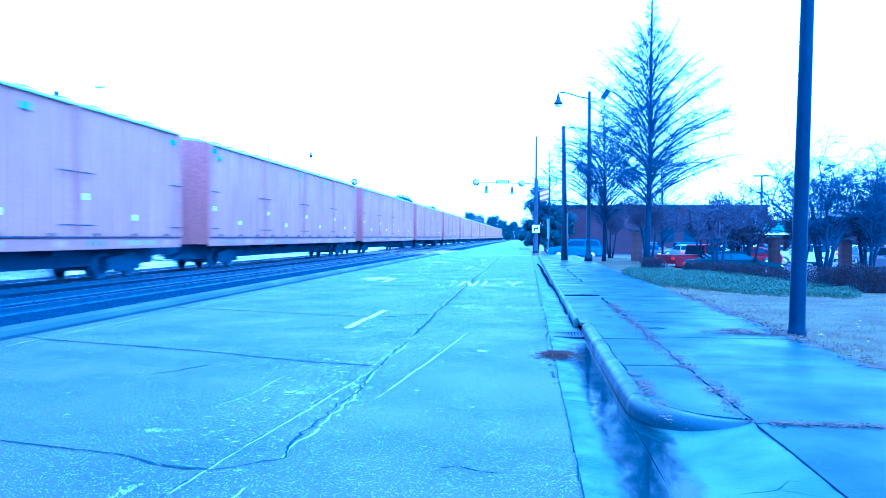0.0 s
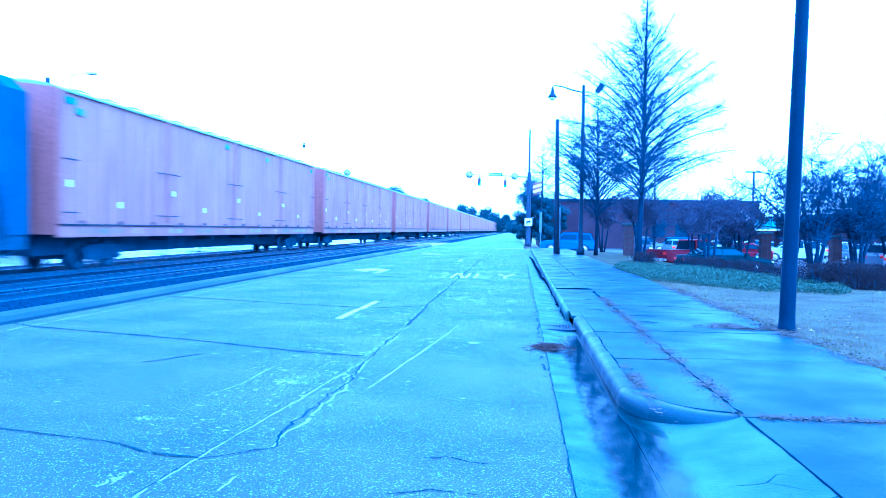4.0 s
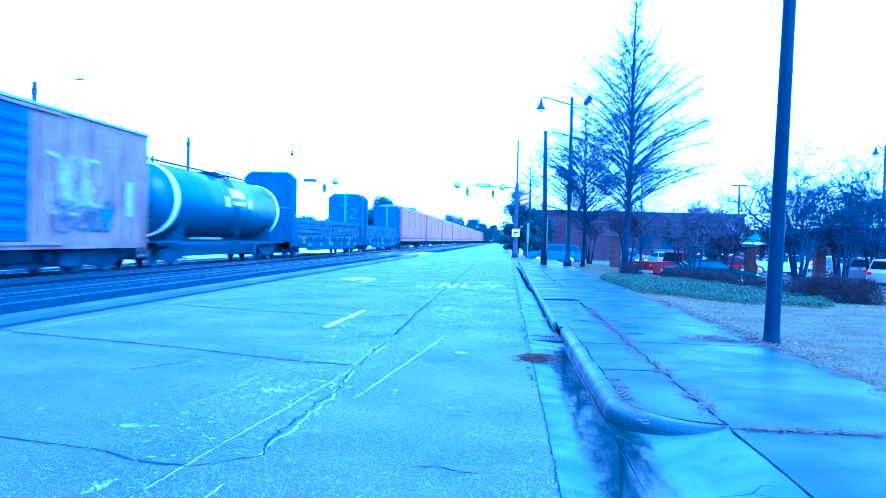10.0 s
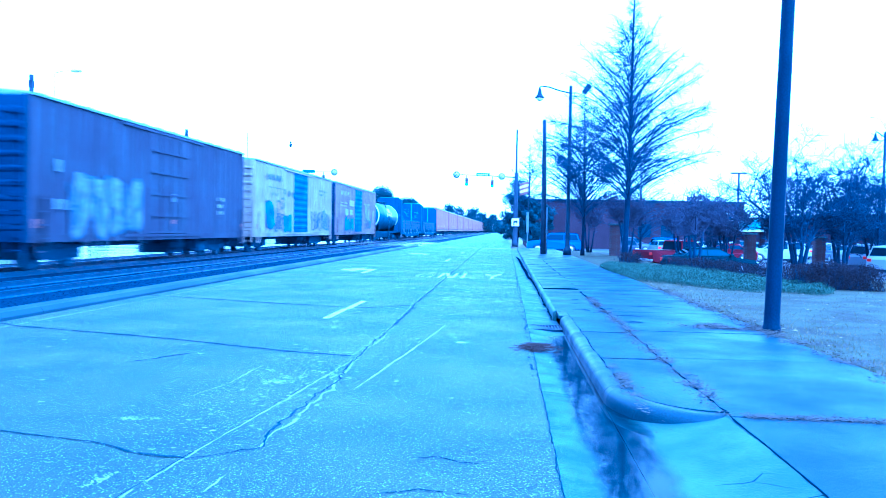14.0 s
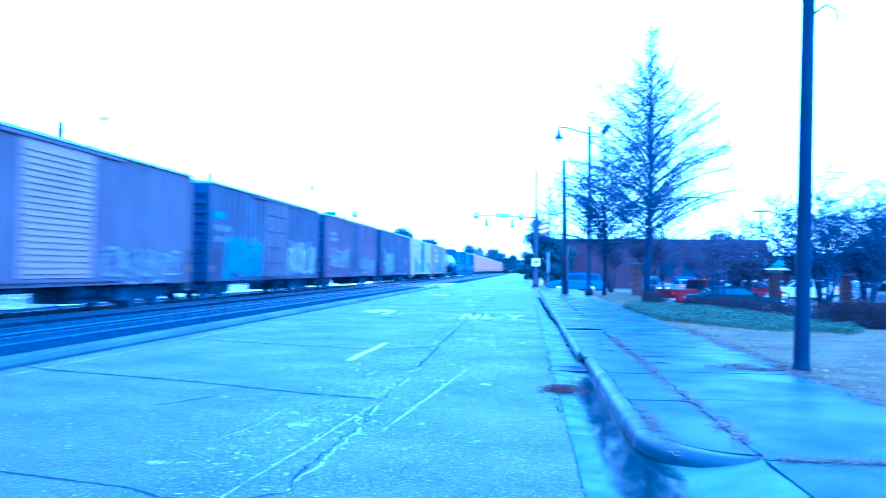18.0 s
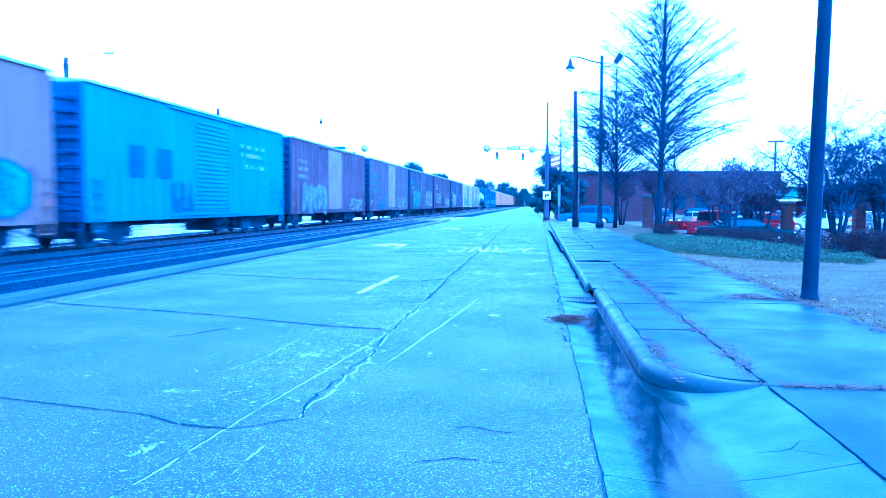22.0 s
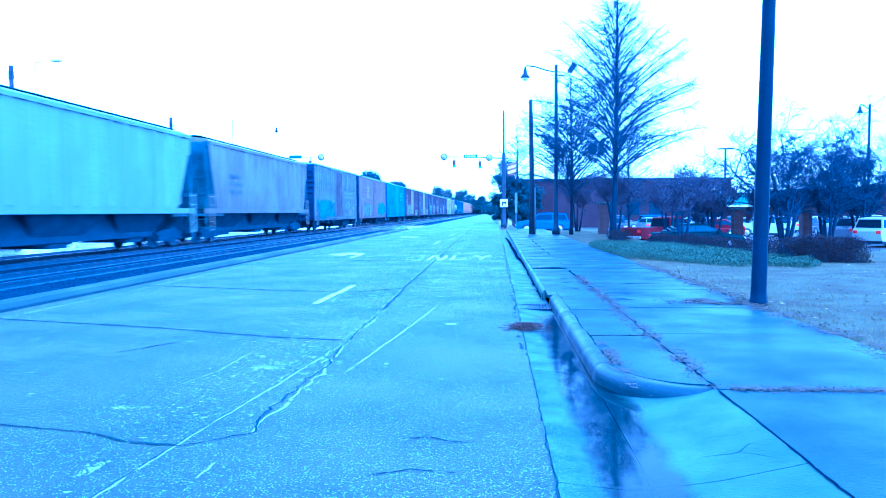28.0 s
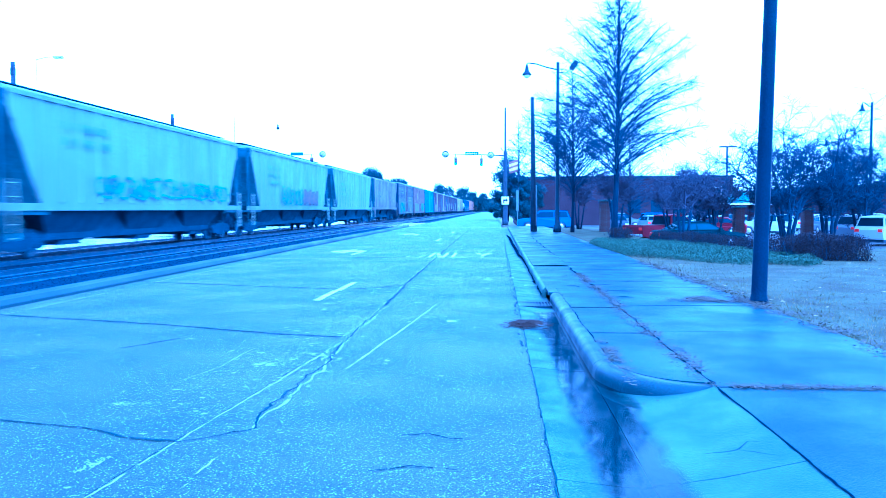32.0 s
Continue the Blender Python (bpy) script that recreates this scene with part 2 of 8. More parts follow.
RACK_SILL = material("rack_sill", (0.19, 0.105, 0.085), 0.6, 0.25, 0.5, 14, 0.1, streak=0.35, spec=0.3)
RACK_END = material("rack_end_door", (0.15, 0.062, 0.05), 0.6, 0.3, 0.5, 14, 0.1, streak=0.3, spec=0.3)
ROOF_CAR = material("galvanised_car_roof", (0.17, 0.21, 0.22), 0.5, 0.2, 0.8, 14, 0.1, metal=0.2, streak=0.2)
BOX_WHITE = material("dirty_white_boxcar", (0.235, 0.22, 0.185), 0.6, 0.18, 0.9, 14, 0.1, second=(0.145, 0.118, 0.1), patch=0.35, streak=0.75, spec=0.3)
BOX_BROWN = material("oxide_brown_boxcar", (0.035, 0.041, 0.06), 0.7, 0.25, 0.5, 14, 0.1, second=(0.028, 0.028, 0.045), streak=0.75, spec=0.2)
BOX_BROWN_B = material("faded_brown_boxcar", (0.056, 0.055, 0.068), 0.7, 0.25, 0.5, 14, 0.1, second=(0.045, 0.042, 0.055), streak=0.75, spec=0.2)
BOX_TEAL = material("teal_boxcar", (0.004, 0.105, 0.155), 0.55, 0.2, 0.5, 14, 0.1, streak=0.4, spec=0.3)
BOX_PINK = material("faded_red_boxcar", (0.105, 0.085, 0.08), 0.65, 0.18, 0.5, 14, 0.1, streak=0.75, spec=0.25)
BOX_GREY = material("grey_boxcar", (0.115, 0.135, 0.134), 0.6, 0.2, 0.8, 14, 0.1, second=(0.05, 0.054, 0.066), streak=0.75, spec=0.25)
DOOR_BLUE = material("blue_car_door", (0.012, 0.046, 0.105), 0.6, 0.2, 0.7, 14, 0.1, streak=0.4, spec=0.2)
DOOR_DARK = material("dark_car_door", (0.031, 0.028, 0.037), 0.6, 0.2, 0.7, 14, 0.1, streak=0.3)
DOOR_PALE = material("pale_louvred_door", (0.13, 0.1, 0.1), 0.6, 0.2, 0.7, 14, 0.1, streak=0.3)
HOP_PALE = material("pale_grey_hopper", (0.155, 0.2, 0.182), 0.6, 0.16, 0.4, 14, 0.1, second=(0.13, 0.165, 0.155), streak=0.35, spec=0.25)
HOP_MAUVE = material("dusty_grey_hopper", (0.11, 0.115, 0.11), 0.6, 0.16, 0.5, 14, 0.1, second=(0.08, 0.08, 0.08), streak=0.4, spec=0.25)
TANK = material("black_tank", (0.012, 0.042, 0.068), 0.42, 0.2, 0.7, 14, 0.05, spec=0.35)
BULKHEAD = material("bulkhead_steel", (0.014, 0.043, 0.08), 0.65, 0.25, 0.7, 14, 0.1, streak=0.3, spec=0.15)
LUMBER = material("wrapped_lumber", (0.045, 0.07, 0.095), 0.75, 0.4, 1.5, 20, 0.3, random_by=0.6, spec=0.2)
GRAF_CYAN = material("cyan_spray_paint", (0.018, 0.125, 0.19), 0.55, 0.45, 2, 9, 0.0)
GRAF_BLUE = material("blue_spray_paint", (0.022, 0.072, 0.14), 0.55, 0.4, 2, 9, 0.0)
GRAF_FADED = material("faded_cyan_paint", (0.075, 0.15, 0.18), 0.55, 0.3, 2, 9, 0.0)
GRAF_FAINT = material("faint_blue_stencil", (0.095, 0.15, 0.165), 0.55, 0.3, 2, 9, 0.0)
GRAF_PALE = material("pale_spray_paint", (0.105, 0.12, 0.145), 0.55, 0.5, 2, 7, 0.0)
GRAF_WHITE = material("white_stencil_paint", (0.21, 0.22, 0.22), 0.6, 0.35, 3, 14, 0.0)
GRAF_DARK = material("dark_spray_paint", (0.025, 0.045, 0.075), 0.55, 0.3, 2, 20, 0.0)
GRAF_STAIN = material("dark_primer_patch", (0.04, 0.048, 0.062), 0.65, 0.3, 1.5, 10, 0.0, second=(0.09, 0.1, 0.105), streak=0.4, spec=0.2)
GRAF_GOLD = material("ochre_spray_paint", (0.24, 0.16, 0.06), 0.55, 0.3, 2, 20, 0.0)
# hopper end tone: grime plus the shade between cars, put into the colour
HOP_END = material("grimy_shaded_hopper_end", (0.045, 0.075, 0.095), 0.7, 0.3, 0.8, 14, 0.1, second=(0.022, 0.04, 0.06), streak=0.4, spec=0.2)
# darker end-wall tones, used in place of the side colours
END_DARK = material("dark_end_wall", (0.012, 0.026, 0.058), 0.75, 0.3, 0.8, 14, 0.1, streak=0.4, spec=0.15)
END_TEAL = material("dark_teal_end_wall", (0.006, 0.045, 0.1), 0.75, 0.3, 0.8, 14, 0.1, streak=0.4, spec=0.15)
BOX_BROWN_R = material("reddish_brown_boxcar", (0.052, 0.04, 0.056), 0.7, 0.25, 0.6, 14, 0.1, second=(0.036, 0.032, 0.048), streak=0.75, spec=0.2)


# ---- mesh tools ----
def quad_mesh(name, verts, faces, smooth=False):
    me = bpy.data.meshes.new(name)
    me.from_pydata([tuple(v) for v in verts], [], faces)
    if smooth:
        me.shade_smooth()
    return me


def box(bm, x0, x1, y0, y1, z0, z1, bevel=0.0, m=None):
    made = bmesh.ops.create_cube(bm, size=1.0)["verts"]
    for v in made:
        v.co = Vector(((x0 + x1) / 2 + v.co.x * (x1 - x0), (y0 + y1) / 2 + v.co.y * (y1 - y0), (z0 + z1) / 2 + v.co.z * (z1 - z0)))
    if m is not None:
        for v in made:
            v.co = m @ v.co
    if bevel:
        edges = list({e for v in made for e in v.link_edges})
        bmesh.ops.bevel(bm, geom=edges, offset=bevel, segments=2, profile=0.7, affect="EDGES")
    return bm


def tube(bm, a, b, r0, r1=None, n=8, caps=True):
    a, b = Vector(a), Vector(b)
    r1 = r0 if r1 is None else r1
    turn = (b - a).to_track_quat("Z", "Y").to_matrix()
    rings = []
    for p, r in ((a, r0), (b, r1)):
        rings.append([bm.verts.new(p + turn @ Vector((r * math.cos(2 * math.pi * k / n), r * math.sin(2 * math.pi * k / n), 0))) for k in range(n)])
    for k in range(n):
        bm.faces.new((rings[0][k], rings[0][(k + 1) % n], rings[1][(k + 1) % n], rings[1][k])).smooth = n > 6
    if caps:
        bm.faces.new(rings[0][::-1])
        bm.faces.new(rings[1])
    return bm


def path_tube(bm, points, radii, n=8):
    """A bent, tapering tube with one skin."""
    rings = []
    pts = [Vector(p) for p in points]
    for k, p in enumerate(pts):
        d = (pts[min(k + 1, len(pts) - 1)] - pts[max(k - 1, 0)]).normalized()
        u = d.cross(Vector((0, 1, 0)) if abs(d.y) < 0.9 else Vector((1, 0, 0))).normalized()
        w = d.cross(u)
        rings.append([bm.verts.new(p + (u * math.cos(2 * math.pi * j / n) + w * math.sin(2 * math.pi * j / n)) * radii[k]) for j in range(n)])
    faces = []
    for a, b in zip(rings, rings[1:]):
        for j in range(n):
            f = bm.faces.new((a[j], a[(j + 1) % n], b[(j + 1) % n], b[j]))
            f.smooth = True
            faces.append(f)
    faces += [bm.faces.new(rings[0][::-1]), bm.faces.new(rings[-1])]
    bmesh.ops.recalc_face_normals(bm, faces=faces)
    return bm


def profile(bm, outline, axis, lo, hi, bevel=0.0):
    """A flat outline drawn out along x or y. outline: (y, z) for axis x, (x, z) for axis y, (x, y) for axis z."""
    def at(p, s):
        return {"x": (s, p[0], p[1]), "y": (p[0], s, p[1]), "z": (p[0], p[1], s)}[axis]
    a = [bm.verts.new(at(p, lo)) for p in outline]
    b = [bm.verts.new(at(p, hi)) for p in outline]
    k = len(outline)
    faces = [bm.faces.new((a[i], a[(i + 1) % k], b[(i + 1) % k], b[i])) for i in range(k)]
    faces += [bm.faces.new(a[::-1]), bm.faces.new(b)]
    bmesh.ops.recalc_face_normals(bm, faces=faces)
    if bevel:
        edges = list({e for f in faces for e in f.edges})
        bmesh.ops.bevel(bm, geom=edges, offset=bevel, segments=2, profile=0.7, affect="EDGES")
    return bm


def lathe(bm, outline, centre=(0, 0, 0), n=16, axis="z"):
    """outline: (radius, along) pairs."""
    rings = []
    for r, s in outline:
        ring = []
        for k in range(n):
            c, d = r * math.cos(2 * math.pi * k / n), r * math.sin(2 * math.pi * k / n)
            p = {"z": (c, d, s), "x": (s, c, d), "y": (c, s, d)}[axis]
            ring.append(bm.verts.new(Vector(centre) + Vector(p)))
        rings.append(ring)
    faces = []
    for a, b in zip(rings, rings[1:]):
        for k in range(n):
            faces.append(bm.faces.new((a[k], a[(k + 1) % n], b[(k + 1) % n], b[k])))
    faces += [bm.faces.new(rings[0][::-1]), bm.faces.new(rings[-1])]
    for f in faces:
        f.smooth = len(f.verts) == 4
    bmesh.ops.recalc_face_normals(bm, faces=faces)
    return bm


def mesh_of(name, bm, mat):
    me = bpy.data.meshes.new(name)
    bm.to_mesh(me)
    bm.free()
    me.materials.append(mat)
    return me


def part(name, bm, mat, parent, label=""):
    """One mesh object under a thing or a part; bm is a bmesh or a ready mesh."""
    me = mesh_of(name, bm, mat) if isinstance(bm, bmesh.types.BMesh) else bm
    ob = new(name, me)
    ob.parent = parent
    return tagged(ob, label)


def thing(name, label, category, group="", at=None, kind=""):
    ob = new(name)
    ob.empty_display_size = 0.2
    if at is not None:
        ob.matrix_basis = at
    return tagged(ob, label, category, group, kind)


def solid(name, bm, mat, label="", category="", group="", kind="", at=None):
    me = mesh_of(name, bm, mat) if isinstance(bm, bmesh.types.BMesh) else bm
    ob = new(name, me)
    if at is not None:
        ob.matrix_basis = at
    return tagged(ob, label, category, group, kind)


def B():
    return bmesh.new()

# ---- ground, road, tracks ----
KERB_X, WALK_X, GUTTER_X, LEFT_X = 0.9, 3.87, 0.36, -7.75
CROSS0, CROSS1 = 66.0, 84.0

bm = B()
box(bm, -2500, 2500, -300, 4500, -1.4, -0.72)
solid("ground", bm, GROUND, "bare winter ground reaching the horizon", "ground", kind="structure")

road = thing("road", "worn grey asphalt road with tar seams, wet in patches", "road", kind="structure")
bm = B()
box(bm, LEFT_X, GUTTER_X, -12, 900, -0.7, 0.0)
part("roadway", bm, ASPHALT, road)
bm = B()
box(bm, -60, LEFT_X, CROSS0, CROSS1, -0.7, 0.02)
part("cross_street", bm, FAR_ASPHALT, road, "wet asphalt cross street over the tracks")
bm = B()
box(bm, -60, -18.2, -30, CROSS0, -0.7, -0.02)
box(bm, -60, -18.2, CROSS1, 600, -0.7, -0.02)
solid("far_side_road", bm, FAR_ASPHALT, "wet dark asphalt beyond the railway", "road", kind="structure")

TRACK_NEAR, TRACK_TRAIN, RAIL_TOP = -11.0, -14.65, 0.12
bm = B()
profile(bm, [(-18.2, -0.7), (-18.2, -0.05), (-16.9, -0.03), (-8.8, -0.03), (-8.05, -0.06), (-8.05, -0.7)], "y", -30, CROSS0)
profile(bm, [(-18.2, -0.7), (-18.2, -0.05), (-16.9, -0.03), (-8.8, -0.03), (-8.05, -0.06), (-8.05, -0.7)], "y", CROSS1, 800)
solid("track_bed", bm, BALLAST_BED, "dark stone ballast bed of two railway tracks", "track bed", kind="structure")


def rail_outline(x):
    return [(x - 0.07, RAIL_TOP - 0.16), (x + 0.07, RAIL_TOP - 0.16), (x + 0.07, RAIL_TOP - 0.145), (x + 0.015, RAIL_TOP - 0.12), (x + 0.015, RAIL_TOP - 0.04),
            (x + 0.036, RAIL_TOP - 0.03), (x + 0.036, RAIL_TOP), (x - 0.036, RAIL_TOP), (x - 0.036, RAIL_TOP - 0.03), (x - 0.015, RAIL_TOP - 0.04),
            (x - 0.015, RAIL_TOP - 0.12), (x - 0.07, RAIL_TOP - 0.145)]


tracks = {}
for centre, words in ((TRACK_NEAR, "empty railway track with worn steel rails on timber ties"), (TRACK_TRAIN, "railway track with steel rails under the freight train")):
    t = thing("railway_track", words, "railway track", "parallel railway tracks", kind="structure")
    for side in (-0.755, 0.755):
        bm = B()
        profile(bm, rail_outline(centre + side), "y", -30, 800)
        part("rail", bm, RAIL, t)
    tracks[centre] = t

# kerb between the road and the tracks, cast in lengths
kerb_left = thing("kerb_left", "rounded concrete kerb between the road and the tracks", "kerb", kind="structure")
bm = B()
profile(bm, [(LEFT_X - 0.34, -0.3), (LEFT_X - 0.34, 0.12), (LEFT_X - 0.29, 0.155), (LEFT_X - 0.12, 0.155), (LEFT_X - 0.04, 0.125), (LEFT_X + 0.02, 0.05), (LEFT_X + 0.04, -0.3)], "y", 0.0, 8.994)
KERB_LENGTH = mesh_of("kerb_length", bm, KERB_DARK)
for k in range(-1, 7):
    ob = part("kerb_length", KERB_LENGTH, KERB_DARK, kerb_left)
    ob.location = (0, 3.0 + k * 9.0, 0)

# gutter pan
gutter = thing("gutter", "pale concrete gutter pan with a dark strip of standing water", "gutter", kind="structure")
for k in range(-2, 20):
    bm = B()
    y0, y1 = 1.2 + 3.05 * k, 1.2 + 3.05 * (k + 1) - 0.012
    profile(bm, [(GUTTER_X + 0.004, -0.5), (GUTTER_X + 0.004, 0.004), (KERB_X - 0.14, -0.036), (KERB_X + 0.01, -0.036), (KERB_X + 0.01, -0.5)], "y", y0, y1)
    part("gutter_slab", bm, GUTTER, gutter)

# kerb on the pavement's side
kerb_right = thing("kerb_right", "rolled concrete kerb along the pavement, curving into a driveway", "kerb", kind="structure")
ROLL = [(0.0, -0.35), (0.0, 0.045), (0.003, 0.072), (0.012, 0.1), (0.025, 0.12), (0.042, 0.136), (0.062, 0.146), (0.085, 0.151), (0.155, 0.153), (0.155, -0.35)]
for y0, y1 in ((6.95, 9.9), (9.91, 12.55)):
    bm = B()
    profile(bm, [(KERB_X + x, z) for x, z in ROLL], "y", y0, y1)
    part("kerb_length", bm, KERB, kerb_right)
for k in range(16):
    bm = B()
    y0 = 13.4 + 3 * k
    profile(bm, [(-0.07, -0.35), (-0.07, 0.09), (-0.055, 0.125), (-0.03, 0.148), (-0.006, 0.15), (-0.006, -0.35)], "y", y0, y0 + 2.98)
    for v in bm.verts:
        v.co.x += KERB_X
    part("kerb_lip", bm, APRON, kerb_right, "thin pale kerb lip")
bm = B()
rings = []
for k in range(11):
    a = radians(9 * k)
    low = 1.0 - 0.012 * k
    ring = []
    for x, z in ROLL:
        rad = 0.84 - x
        ring.append(bm.verts.new((KERB_X + 0.84 - rad * math.cos(a), 6.94 - (0.98 - x * 0.95) * math.sin(a), z if z < 0 else z * low)))
    rings.append(ring)
for a, b in zip(rings, rings[1:]):
    for k in range(len(ROLL) - 1):
        bm.faces.new((a[k], a[k + 1], b[k + 1], b[k]))
bm.faces.new(rings[0])
bm.faces.new(rings[-1][::-1])
bmesh.ops.recalc_face_normals(bm, faces=bm.faces[:])
for f in bm.faces:
    f.smooth = len(f.verts) == 4
part("kerb_return", bm, KERB, kerb_right, "curved kerb return sinking into the driveway")

# land on the pavement's side: lawn, a strip of lawn with trees, and the lower parking lot
LOT_Z = -0.62
lawn = thing("lawn", "dormant brown lawn strewn with fallen leaves", "lawn", kind="structure")
bm = B()
profile(bm, [(WALK_X - 0.02, -0.7), (WALK_X - 0.02, 0.1), (6, 0.12), (70, 0.1), (70, -0.7)], "y", -12, 26)
profile(bm, [(WALK_X - 0.02, -0.7), (WALK_X - 0.02, 0.1), (6, 0.12), (7.4, 0.05), (7.95, -0.66), (7.95, -0.7)], "y", 26, 57)
part("turf", bm, LAWN, lawn)
bm = B()
box(bm, 7.2, 160, 26, 150, -0.85, LOT_Z)
box(bm, WALK_X, 7.2, 57, 150, -0.85, -0.3)
solid("parking_lot", bm, LOT, "wet asphalt parking lot behind the hedge", "parking lot", kind="structure")

# ---- the freight train ----
# car space: x = 0 on the track's centre line, +x towards the road, y along the train, z = 0 on the rail
HALF = 1.55
P_ROWS = [(0.0, -28.4), (3.0, 8.2), (6.0, 44.25), (9.0, 80.5), (12.0, 116.4), (14.0, 140.05), (17.0, 174.95), (20.0, 209.9), (22.0, 233.4), (25.0, 268.3), (28.0, 303.1), (32.0, 349.0)]
WHEEL_R = 0.44
train_cars, wheel_pairs = [], []


def wheelset_mesh():
    bm = B()
    tube(bm, (-0.95, 0, 0), (0.95, 0, 0), 0.08, n=10)
    for s in (-1, 1):
        lathe(bm, [(0.09, s * 0.62), (WHEEL_R + 0.03, s * 0.665), (WHEEL_R + 0.03, s * 0.69), (WHEEL_R, s * 0.7), (WHEEL_R - 0.01, s * 0.8), (WHEEL_R - 0.07, s * 0.8),
                   (WHEEL_R - 0.09, s * 0.74), (0.16, s * 0.76), (0.12, s * 0.82), (0.06, s * 0.82)], n=20, axis="x")
    for k in range(6):
        a = 2 * math.pi * k / 6
        for s in (-1, 1):
            box(bm, s * 0.755 - 0.02, s * 0.755 + 0.02, 0.24 * math.cos(a) - 0.03, 0.24 * math.cos(a) + 0.03, 0.24 * math.sin(a) - 0.03, 0.24 * math.sin(a) + 0.03)
    return mesh_of("wheelset", bm, WHEEL)


def truck_mesh():
    bm = B()
    for s in (-1, 1):
        x0, x1 = s * 0.9, s * 1.06
        x0, x1 = min(x0, x1), max(x0, x1)
        profile(bm, [(-1.15, 0.52), (-1.15, 0.66), (-0.7, 0.78), (0.7, 0.78), (1.15, 0.66), (1.15, 0.52), (0.75, 0.52), (0.5, 0.26), (-0.5, 0.26), (-0.75, 0.52)], "x", x0, x1)
        for y in (-0.89, 0.89):
            box(bm, s * 1.0 - 0.11, s * 1.0 + 0.11, y - 0.16, y + 0.16, 0.32, 0.6, 0.03)
        for y in (-0.16, 0.0, 0.16):
            tube(bm, (s * 1.0, y, 0.3), (s * 1.0, y, 0.6), 0.07, n=8)
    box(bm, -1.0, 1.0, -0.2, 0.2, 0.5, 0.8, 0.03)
    # added filler block: closes the see-through space so the truck looks dark
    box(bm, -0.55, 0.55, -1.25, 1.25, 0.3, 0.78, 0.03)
    return mesh_of("truck", bm, UNDER)


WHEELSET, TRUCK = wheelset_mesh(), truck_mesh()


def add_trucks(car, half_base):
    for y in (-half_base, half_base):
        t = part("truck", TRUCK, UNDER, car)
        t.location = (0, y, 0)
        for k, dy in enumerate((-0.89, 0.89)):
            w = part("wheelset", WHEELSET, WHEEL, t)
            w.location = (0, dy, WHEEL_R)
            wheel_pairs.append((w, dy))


def add_couplers(car, half):
    for s in (-1, 1):
        bm = B()
        box(bm, -0.14, 0.14, s * (half + 0.1) - 0.65, s * (half + 0.1) + 0.65, 0.72, 0.98, 0.04)
        box(bm, -0.22, 0.22, s * (half + 0.7) - 0.2, s * (half + 0.7) + 0.2, 0.68, 1.02, 0.05)
        tube(bm, (0.3, s * half, 0.66), (0.34, s * (half + 0.75), 0.45), 0.03, n=6)
        part("coupler", bm, UNDER, car)


def rungs(bm, x, y, z0, z1, step=0.38, wide=0.42, along="y"):
    z = z0
    while z < z1:
        if along == "y":
            box(bm, x, x + 0.05, y - wide / 2, y + wide / 2, z, z + 0.035)
        else:
            box(bm, x - wide / 2, x + wide / 2, y, y + 0.05, z, z + 0.035)
        z += step


def strip_of(bm, line, width, x):
    """A flat sprayed stroke along (y, z) points, x off the side."""
    rows = []
    for k, p in enumerate(line):
        o, q = line[max(k - 1, 0)], line[min(k + 1, len(line) - 1)]
        d = Vector((q[0] - o[0], q[1] - o[1])).normalized() * width / 2
        rows.append((bm.verts.new((x, p[0] - d.y, p[1] + d.x)), bm.verts.new((x, p[0] + d.y, p[1] - d.x))))
    for u, v in zip(rows, rows[1:]):
        bm.faces.new((u[0], v[0], v[1], u[1]))


def bowed(rng, y, z, w, h, n=18, square=0.6):
    """A closed rounded outline about a centre."""
    lean, ripple = rng.uniform(-0.25, 0.25), rng.uniform(0, 6)
    out = []
    for i in range(n):
        t = 2 * math.pi * i / n
        c, d = math.cos(t), math.sin(t)
        g = 1 + 0.16 * math.sin(3 * t + ripple) + rng.uniform(-0.05, 0.05)
        u, v = math.copysign(abs(c) ** square, c) * g, math.copysign(abs(d) ** square, d) * g
        out.append((y + w * u + lean * h * v, z + h * v))
    return out


def graffiti(rng, y0, y1, z0, z1, x, letters, fill, car, line=None):
    """Unreadable sprayed lettering: bowed shapes with outlines, bars and drips, each shape a part, 3 to 14 mm proud of the side."""
    step, high = (y1 - y0) / letters, z1 - z0
    for k in range(letters):
        yc, zc = y0 + step * (k + 0.5), (z0 + z1) / 2 + rng.uniform(-0.06, 0.06) * high
        ring = bowed(rng, yc, zc, step * 0.5, high * rng.uniform(0.4, 0.52))
        if fill:
            bm = B()
            bm.faces.new([bm.verts.new((x + 0.003 + 0.001 * (k % 2), *p)) for p in ring])
            for _ in range(2):
                yd = yc + rng.uniform(-0.4, 0.4) * step
                strip_of(bm, [(yd, z0 + 0.2 * high), (yd + 0.01, z0 - rng.uniform(0.05, 0.3) * high)], 0.05, x + 0.0055)
            part("graffiti", bm, fill, car, "sprayed graffiti shape")
        bm = B()
        wide = min(0.11, 0.11 * step + 0.03)
        cut = rng.randint(4, 9)
        strip_of(bm, ring[:cut], wide, x + 0.008)
        strip_of(bm, ring[cut + 1:], wide * 0.8, x + 0.009)
        for _ in range(4):
            y, z, line_to = yc + rng.uniform(-0.45, 0.45) * step, zc + rng.uniform(-0.45, 0.45) * high, []
            for _ in range(rng.randint(2, 4)):
                line_to.append((y, z))
                y, z = y + rng.uniform(-0.35, 0.35) * step, zc + rng.uniform(-0.5, 0.5) * high
            strip_of(bm, line_to + [(y, z)], wide * rng.uniform(0.5, 1.2), x + 0.010 + 0.001 * rng.random())
        part("graffiti_line", bm, line or (GRAF_DARK if fill else GRAF_PALE), car, "sprayed graffiti outline")


